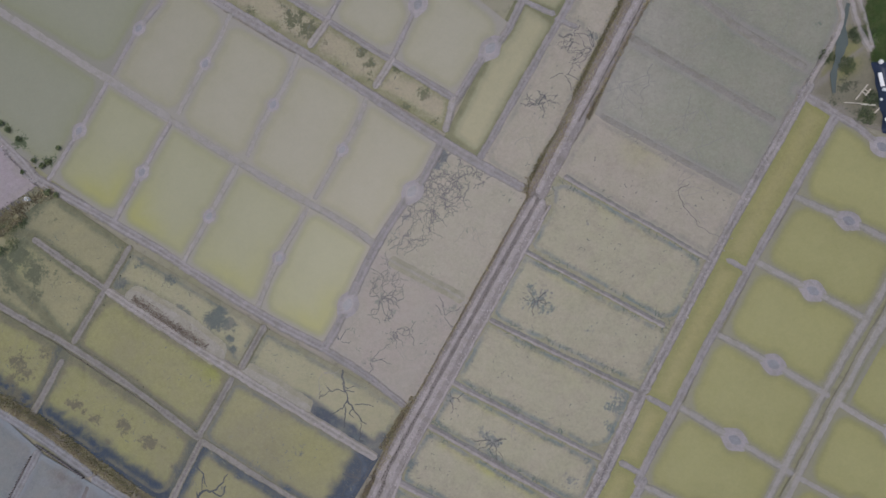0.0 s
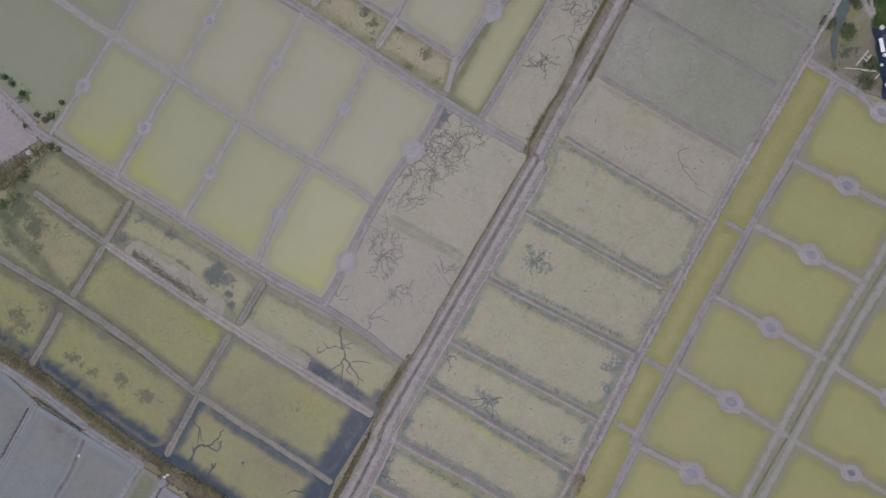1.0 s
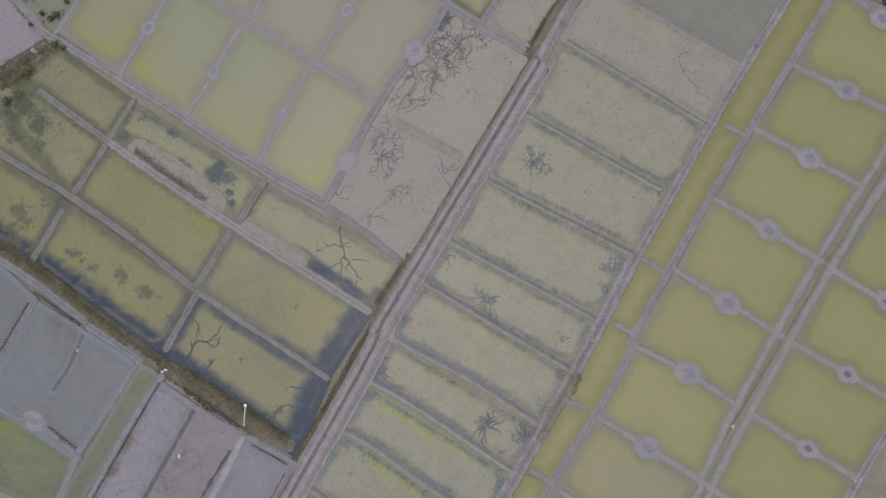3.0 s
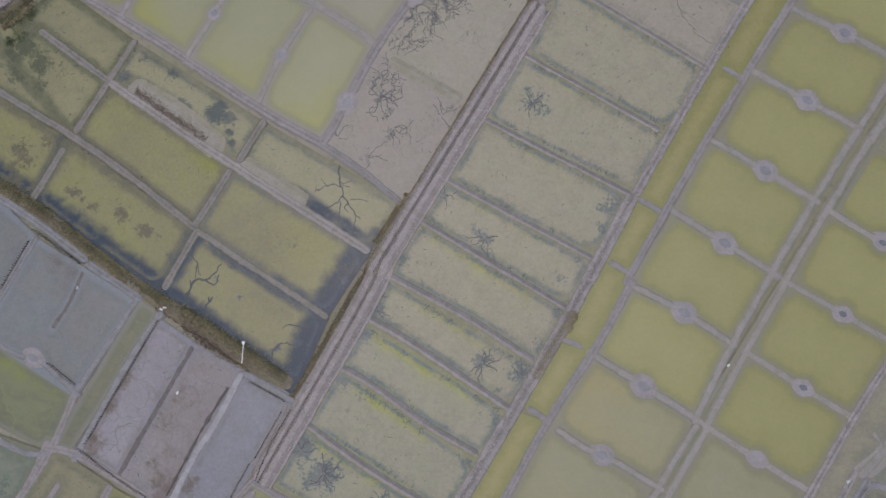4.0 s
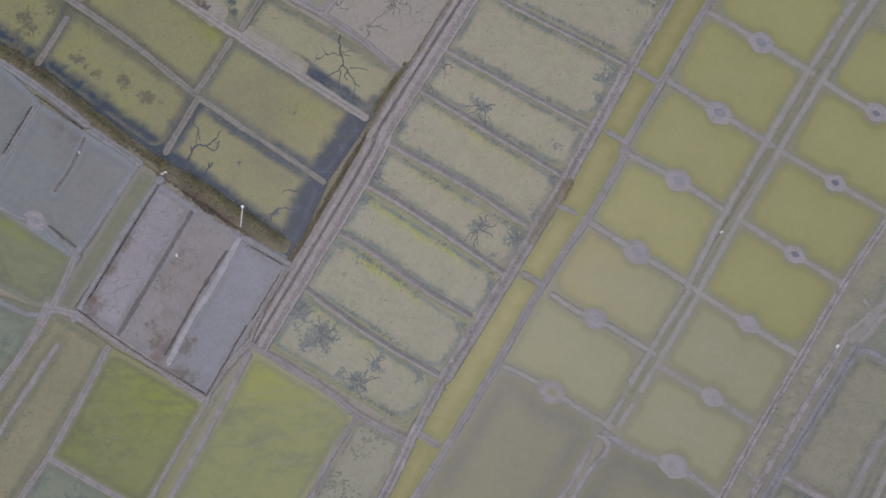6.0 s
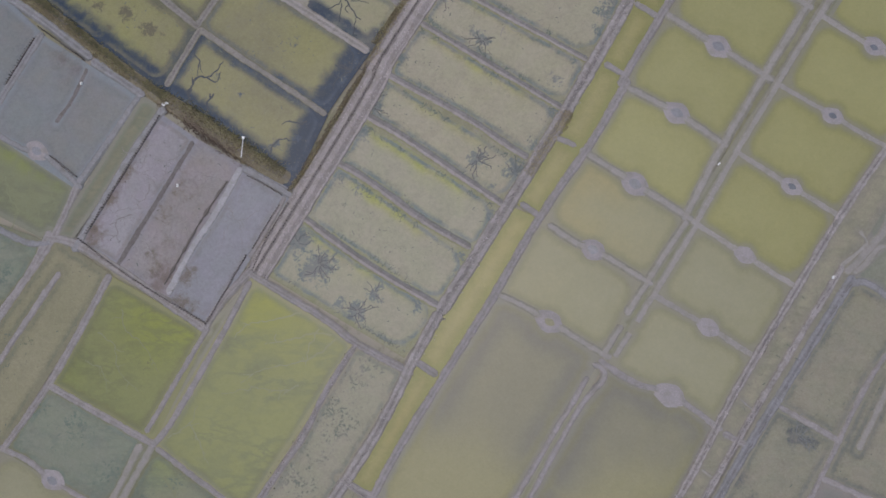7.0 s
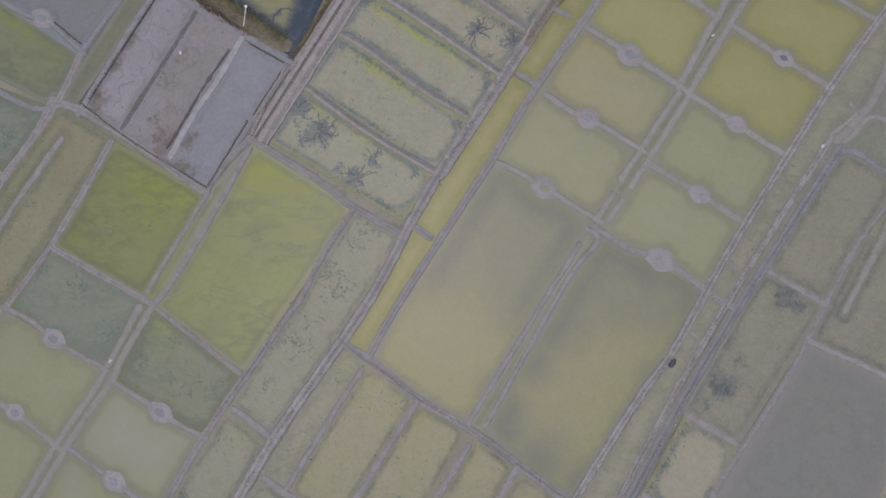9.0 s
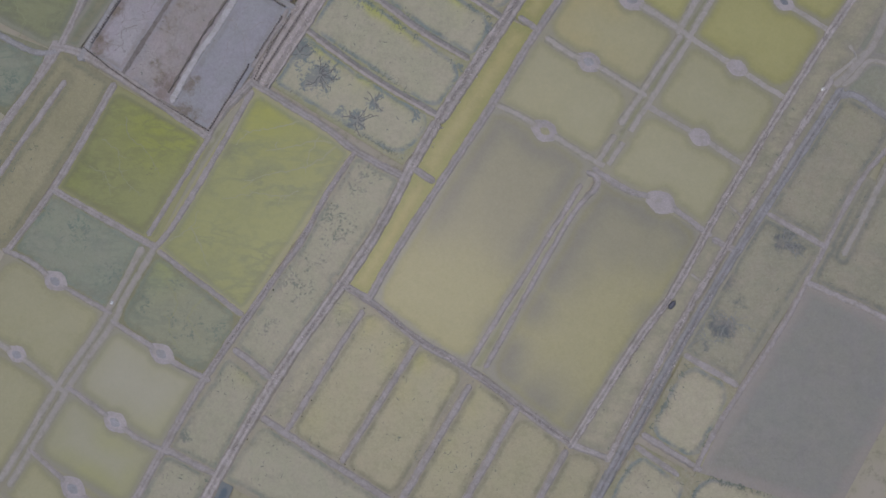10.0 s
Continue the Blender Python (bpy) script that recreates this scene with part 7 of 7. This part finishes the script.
basin = pan('darkblue', (21.9, -55.97), (26.74, -58.28), (33.41, -46.23), (28.1, -43.58), stains=((30.0, -46.0, 1.5, 0.62), (30.9, -46.4, 1.0, 0.7), (27.21, -46.33, 1.2, 0.4), (25.53, -49.8, 1.45, 0.5), (25.27, -53.61, 1.45, 0.8), (23.96, -55.13, 0.96, 0.5), (26.56, -51.61, 1.16, 0.5), (30.42, -45.13, 0.96, 0.6),))
rills(basin, (25.69, -52.63), -90, 2.89, 9, wide=0.07, curl=0.4)
rills(basin, (30.01, -46.11), 0, 2.41, 7, wide=0.07, curl=0.4)
rills(basin, (23.93, -54.67), 120, 1.93, 5, wide=0.06, curl=0.4)
pan('mudlight', (19.2, -63.05), (23.99, -65.41), (26.74, -58.28), (22.39, -56.21))
pan('greywater', (23.86, -65.51), (35.2, -67.83), (41.85, -53.65), (32.12, -49.37))
pan('darkblue', (32.12, -49.37), (39.99, -52.5), (43.3, -43.67), (36.23, -40), stains=((35.12, -46.2, 0.96, 0.3),))
pan('mudwet', (39.3, -35.9), (41.4, -30.0), (35.5, -29.4), (33.9, -33.0), rim=0.1)
pan('mudwet', (40.99, -31.13), (44.09, -27.17), (37.7, -23.4), (34.9, -29.2))
pan('mudlight', (15.96, -69.38), (21.62, -70.69), (23.66, -66.13), (18.89, -64.01))
pan('mudlight', (22.59, -71.52), (33.58, -71.84), (35.19, -67.6), (23.86, -65.51))
pan('pond', (-4.42, -53.62), (4.22, -58.68), (13.69, -40.66), (4.68, -35.97), glows=((2.5, -45.5, 2.59, 0.72), (7.5, -46.5, 2.81, 1.02), (8.9, -50.3, 1.40, 0.84), (6.2, -55.2, 1.08, 0.66), (4.37, -40.25, 3.75, 1.15), (8.3, -40.95, 4.36, 1.15), (1.76, -44.37, 3.12, 1.06), (6.59, -44.01, 3.75, 1.06), (5.23, -38.71, 3.12, 1.15), (2.54, -41.86, 2.51, 0.90), (9.3, -41.37, 4.36, 1.15), (12.28, -42.62, 1.88, 1.06), (6.52, -43.04, 3.12, 0.74), (-0.48, -46.99, 1.24, 0.60),), rim=0.14)
pan('pond', (5.67, -58.79), (13.46, -64.25), (23.52, -45.75), (14.31, -41.4), glows=((15.5, -46.2, 2.59, 1.15), (18.5, -47, 2.16, 0.96), (12.6, -48.8, 1.84, 1.08), (15.18, -42.89, 2.51, 1.15), (17.63, -43.92, 2.51, 1.15), (13.05, -46.93, 1.88, 1.06), (11.34, -49.96, 1.88, 1.06), (9.64, -52.97, 1.62, 0.90), (7.14, -57.96, 1.88, 1.15), (21.04, -45.36, 2.51, 0.90), (14.6, -62.98, 1.62, 1.06), (10.65, -60.5, 1.88, 0.90), (22.53, -46.69, 1.88, 0.90), (19.15, -53.16, 1.12, 0.60),), rim=0.14)
pan('canal_olive', (4.31, -58.58), (5.67, -58.79), (14.1, -41.02), (12.75, -42.49), rim=0.2)
pan('mudolive', (-13.02, -64.69), (-10.75, -65.45), (-4.77, -54.13), (-7.35, -52.64), glows=((-6.69, -54.53, 0.96, 0.4),))
pan('mudyellow', (-10.75, -65.45), (-5.91, -67.86), (-.16, -56.89), (-4.77, -54.13), glows=((-4.6, -55.6, 1.0, 0.5), (-1.6, -58.2, 1.3, 0.4), (-9.0, -64.2, 1.2, 0.3)))
pan('mudyellow', (-5.91, -67.86), (-.97, -70.47), (4.35, -59.14), (-.16, -56.89), glows=((0.1, -58.3, 1.0, 0.6), (-1.4, -61.2, 1.1, 0.4), (2.9, -60.5, 1.0, 0.35)))
pan('mudyellow', (-.97, -70.47), (4.52, -70.67), (8.71, -61.95), (4.35, -59.14), glows=((4.3, -62.0, 1.3, 0.35), (2.4, -65.3, 1.3, 0.3)))
pan('mudyellow', (4.52, -70.67), (10.42, -70.58), (13.11, -64.61), (8.71, -61.95))
pan('mudyellow', (10.42, -70.58), (14.66, -70.88), (16.54, -65.38), (13.11, -64.61))
pan('mudspeck', (-16.29, -69.98), (-3.47, -74.91), (-.96, -70.7), (-12.87, -64.68))
pan('weedy', (29.23, 15.68), (31.42, 13.58), (36.84, 11.74), (35.26, 20.46), stains=((31.05, 20.53, 0.96, 0.4), (32.33, 16.13, 0.96, 0.6), (33.19, 13.7, 1.16, 0.5), (31.36, 14.69, 0.58, 0.7),), glows=((30.77, 18.82, 0.96, 0.7), (32.39, 18.07, 0.96, 0.9), (33.16, 20.5, 0.96, 0.8), (31.9, 17.35, 0.77, 0.8),), rim=0.1)
pan('weedy', (32.31, 24.92), (29.23, 15.68), (35.26, 20.46), (35.45, 26.34), stains=((33.02, 20.5, 0.67, 0.7), (30.92, 15.66, 0.67, 0.4),), glows=((30.5, 17.61, 0.96, 0.7), (31.5, 19.55, 0.96, 0.8), (32.89, 19.04, 0.96, 0.9), (33.86, 20.49, 1.16, 0.8),), rim=0.1)
pan('sump', (-15.55, -72.05), (-15.1, -70.64), (-15.91, -70.33), (-16.44, -71.89), rim=0.1)

# ---- what grows and stands on the dikes ----
verge(0.3, (15.1, 26.7), (10.95, 18.68), (9.95, 16.67), (8.75, 13.68), (6.35, 9.77), (5.1, 7.2))
tufts(0.6, (15.5, 26.7), (11.34, 18.68), (9.44, 14.84), (8.18, 12.02), (6.9, 9.86), (5.3, 6.9))
brown_crust(0.6, (15.7, 26.7), (11.5, 18.6), (9.6, 14.9))
brown_crust(0.4, (8.5, 12.3), (7.1, 9.8), (5.6, 6.9))
dark_strip(0.16, (16.85, 26.6), (12.72, 18.69), (10.57, 14.68), (9.7, 13.19))
tufts(0.3, (17.1, 26.4), (13.02, 18.6), (11.53, 15.75), (10.5, 13.53))
clods(0.35, (16.35, 26.75), (12.15, 18.69), (7.56, 9.87), (6.2, 7.1))
clods(0.4, (9.6, 12.4), (8.4, 10.2), (6.9, 7.1))
tufts(0.19, (5.49, 6.98), (-7.88, -16.89))
stake_row(0.24, (6.2, 6.57), (-7.16, -17.27))
clods(0.39, (7, 6.11), (-6.35, -17.71))
clods(0.29, (5.66, 6.88), (-7.71, -16.98))
clods(0.48, (6.58, 6.35), (-6.78, -17.48))
clods(0.14, (5.83, 6.79), (-7.54, -17.07))
tufts(0.39, (-7.14, -14.75), (-4.55, -10.45))
stake_row(0.24, (-6.55, -16.54), (-7.55, -18.91), (-16.15, -35.35))
clods(0.39, (-5.7, -16.9), (-6.73, -19.32), (-15.33, -35.76))
clods(0.24, (-7.08, -16.32), (-8.07, -18.65), (-16.67, -35.09))
clods(0.48, (-6.15, -16.71), (-7.16, -19.1), (-15.76, -35.54))
clods(0.14, (-6.95, -16.38), (-7.94, -18.72), (-16.54, -35.15))
tufts(0.3, (-6.6, -15.3), (-8.15, -17.8), (-12.45, -26.1), (-13.65, -28.1))
brown_crust(0.3, (-6.6, -15.3), (-8.2, -17.7), (-12.5, -26.0), (-13.8, -28.1))
stake_row(0.24, (-37.36, -14.71), (-33.04, -17.45))
stake_row(0.24, (-37.79, -15.73), (-40, -20.06))
stake_row(0.24, (-25.72, -22.18), (-31.35, -32.88))
stake_row(0.24, (-35.14, -26.27), (-32.73, -27.96))
# the shadow line beside the salt-crusted ridge, laid as a dark brown strip
dark_strip(0.3, (-19.2, -27.61), (-20.97, -30.68), (-24, -36.93))
stake_row(0.24, (-17.36, -27.05), (-14.33, -28.53))
stake_row(0.24, (-13.7, -29.27), (-15.11, -31.91), (-16.38, -35.2))
stake_row(0.24, (-14.52, -29.5), (-16.49, -33.31))
stake_row(0.24, (-31.94, -33.41), (-28.87, -35.42), (-24.24, -37.95), (-20.05, -40.05))
stake_row(0.24, (-19.95, -39.85), (-17.04, -33.97))
clods(0.6, (14.3, -10.9), (9.4, -20.6), (4.9, -28.9), (-.2, -38.6), (-2.3, -42.6))
clods(0.24, (-3.11, -44.73), (-5.18, -49.3), (-12.44, -61.52), (-15.7, -68.51))
tufts(0.6, (9.9, -20.1), (8.2, -23.1), (6.9, -25.6))
tufts(0.45, (10.2, -20.0), (9.3, -21.6))
splits(0.4, (14.2, -10.8), (9.3, -20.4), (4.6, -29.1), (-.2, -37.9))
clods(0.34, (6.04, -26.98), (1.81, -34.23))
clods(0.45, (28.9, 15.6), (22.3, 3.9), (20.4, 0.4), (10.63, -18.1))
clods(0.14, (31.52, 20.52), (24.66, 8.96))
splits(0.3, (36.6, -21.7), (33.3, -26.96), (24.69, -43.16), (20.91, -51.12), (13.6, -64.0))
splits(0.25, (32.9, -32.4), (23.23, -50.55), (16.4, -65.39))
splits(0.2, (33.9, -33.2), (23.76, -51.6), (14.66, -70.88))
splits(0.35, (14.5, -10.4), (9.6, -20.2), (4.95, -28.9), (0.1, -37.68), (-1.9, -41.7))
splits(0.3, (29.3, 16.26), (21.97, 3.45), (14.94, -9.69))
splits(0.2, (-7.2, -52.45), (-4.55, -53.87), (-.17, -56.75), (4.08, -58.79), (13.38, -64.4))
splits(0.2, (-3.0, -44.6), (-5.19, -49.16), (-12.43, -61.62))
clods(0.29, (27.7, -37.86), (24.69, -43.16), (20.91, -51.12), (16.24, -59.32))
clods(0.19, (26.83, -43.48), (23.23, -50.55), (16.82, -64.66))
clods(0.19, (25.02, -49.12), (18.37, -63.21))
ditch((32.68, 23.2), (32.21, 21.49), (32.07, 20.03), (31.65, 18.33), (31.29, 17.21), (31.24, 15.42))
grass_patch((35.87, 21.92), 1.9, 420)
grass_patch((35.44, 18.52), 1.0, 160)
grass_patch((36.65, 19.96), 2.0, 300)
grass_patch((35.16, 23.01), 0.9, 120)
weed_patch((34.34, 20.72), 0.7, 60)
weed_patch((33.4, 20.49), 0.8, 50)
weed_patch((32.38, 17.83), 0.8, 60)
weed_patch((30.76, 18.58), 0.7, 50)
weed_patch((34.39, 14.9), 0.8, 50)
weed_patch((33.88, 13.45), 0.8, 40)
tarpaulin((34.49, 18.04), (38.92, 18.47), (39.13, 11.24), (35.28, 11.95))
white_float((34.67, 17.8), 0.2)
white_board((34.69, 16.97), (34.89, 15.81), 0.32)
white_float((34.88, 15.47), 0.16)
white_float((34.66, 14.65), 0.12)
white_board((35.03, 12.91), (35.5, 13.1), 0.4)
trestle((33, 14.86), (34.06, 16.16))
plank((33.45, 14.47), (34.7, 14.36), 0.14)
plank((32.06, 14.63), (33.59, 14.52), 0.08)
plank((34.54, 13.69), (34.97, 14.12), 0.1)
specks(0.48, (-42.23, 13.22), (-39.44, 11.71), (-37.39, 8.15))
specks(0.67, (-37.9, 7.87), (-39.68, 5.77), (-42.21, 4.37))
clods(0.48, (-42.23, 4.87), (-38.1, 7.62))
clods(0.29, (-41.41, 11.33), (-37.9, 7.87))
white_bucket((-38.68, 6.72))
shrub((-39.73, 12.07), 0.34)
shrub((-36.99, 10.08), 0.38)
shrub((-36.05, 11.28), 0.25)
shrub((-38.28, 10.19), 0.3)
shrub((-37.49, 9.68), 0.35)
shrub((-40.69, 12.95), 0.35)
shrub((-41.38, 13.56), 0.3)
shrub((-40.95, 2.11), 0.5)
shrub((-36.91, 7.36), 0.4)
shrub((-36.13, 7.1), 0.3)
shrub((-39.27, 9.14), 0.2)
tufts(0.63, (-42.2, 4.12), (-38.17, 6.86), (-36.4, 7.46))
tufts(0.39, (-41.66, 3.37), (-38.9, 5.36))
brown_crust(0.6, (-29.1, -2.07), (-27.63, -2.91), (-26.12, -4.1))
brown_crust(0.75, (-27.2, -3.3), (-26.12, -4.2), (-24.3, -5.2), (-22.49, -6.25))
brown_crust(0.3, (-29.1, -2.0), (-24.3, -5.1))
verge(0.6, (-44.0, -9.1), (-40.7, -10.8), (-37.3, -12.5), (-32.35, -15.95), (-28.5, -18.6), (-25.4, -20.4))
tufts(0.4, (-44.0, -9.5), (-40.9, -11.2), (-37.6, -12.95), (-32.6, -16.3), (-28.8, -18.95))
verge(0.7, (-25.9, -20.2), (-23.6, -21.15), (-21.8, -22.1), (-19.7, -23.4), (-17.8, -24.4), (-16, -25.5), (-14.3, -26.5))
tufts(0.7, (-25.6, -20.55), (-23.2, -21.6), (-21.7, -22.5), (-19.6, -23.7), (-17.8, -24.8), (-16.1, -25.8), (-14.3, -26.7))
brown_crust(0.8, (-25.8, -20.9), (-24.38, -21.58), (-22.39, -22.95), (-20.26, -24.23), (-18.85, -24.99), (-16.75, -26.05))
brown_crust(0.6, (-25.7, -21.05), (-24.3, -21.75), (-22.3, -23.1), (-20.2, -24.35), (-18.9, -25.15))
white_pole((-18.05, -23.79), (-18.1, -25.49))
canister((-23.56, -28.25))
canister((-33.03, -19.63))
canister((22.77, -23.85))
canister((32.44, -32.82))
canister((-25.44, -21.19))
canister((-25.15, -21.03))
canister((-27.06, -55.73))
plastic_sack((20.95, -52.05), 1.0)
clods(0.19, (-7.37, -52.4), (13.28, -64.27))
clods(0.14, (-7.12, -41.07), (-10.7, -48.25), (-17.51, -60.02))
weed_patch((-40.55, 4.11), 0.8, 22)
weed_patch((-39.39, 4.61), 0.6, 18)
weed_patch((-40.1, 2.86), 0.7, 16)
specks(0.39, (-22.67, -25.21), (-28.14, -35.83))
specks(0.39, (-25.74, -22.86), (-30.98, -33.29))
specks(0.48, (-18.51, -28.3), (-23.31, -37.61))
specks(0.19, (-.09, -39.19), (-2.72, -44.93), (-6.74, -52.59), (-10.36, -58.79), (-16.09, -70.66))
specks(0.19, (-.87, -38.83), (-3.5, -44.54), (-7.5, -52.17), (-11.12, -58.38), (-16.88, -70.3))
specks(0.19, (-6.59, -41.15), (-10.72, -49.48), (-14.6, -55.76), (-17.96, -61.84), (-20.81, -67.85))
specks(0.19, (-7.37, -40.77), (-11.48, -49.06), (-15.35, -55.32), (-18.73, -61.44), (-21.6, -67.47))
specks(0.19, (-4.82, -54.96), (-10.46, -65.65))
specks(0.19, (-5.59, -54.55), (-11.23, -65.26))
specks(0.19, (0.22, -57.09), (-5.42, -67.74))
specks(0.19, (-.55, -56.69), (-6.17, -67.31))
specks(0.19, (4.83, -60.52), (0.69, -68.77))
specks(0.19, (4.05, -60.13), (-.08, -68.38))
specks(0.19, (9, -62.05), (5.9, -68.29))
specks(0.19, (8.22, -61.67), (5.13, -67.91))
specks(0.19, (-7.14, -52.03), (13.6, -64.03))
specks(0.19, (-7.59, -52.77), (13.16, -64.77))
specks(0.19, (-12.7, -64.15), (-5.81, -67.49), (-.74, -70.33))
specks(0.19, (-13.08, -64.93), (-6.21, -68.26), (-1.17, -71.08))
specks(0.24, (33.15, -31.98), (25.35, -46.57), (17.41, -62.83))
specks(0.24, (34.04, -32.8), (25.02, -49.12), (20.03, -59.79))
specks(0.29, (-37.79, 3.51), (-31.41, -.76))
specks(0.29, (-38.33, 2.71), (-31.95, -1.56))
specks(0.29, (-29.08, 2.2), (-31.16, -1.41))
specks(0.29, (-29.91, 2.69), (-32, -.92))
specks(0.29, (-31.16, -1.5), (-33.82, -6.09))
specks(0.29, (-31.99, -1.02), (-34.65, -5.6))
specks(0.29, (-42.79, -1.2), (-28.34, -9.5), (-22.77, -13.57))
specks(0.29, (-43.27, -2.04), (-28.87, -10.31), (-23.34, -14.35))
specks(0.29, (-19.76, -9.22), (-22.54, -14.1))
specks(0.29, (-20.6, -8.74), (-23.38, -13.63))
specks(0.29, (-17.05, -4.75), (-18.93, -8.14))
specks(0.29, (-17.9, -4.28), (-19.78, -7.68))
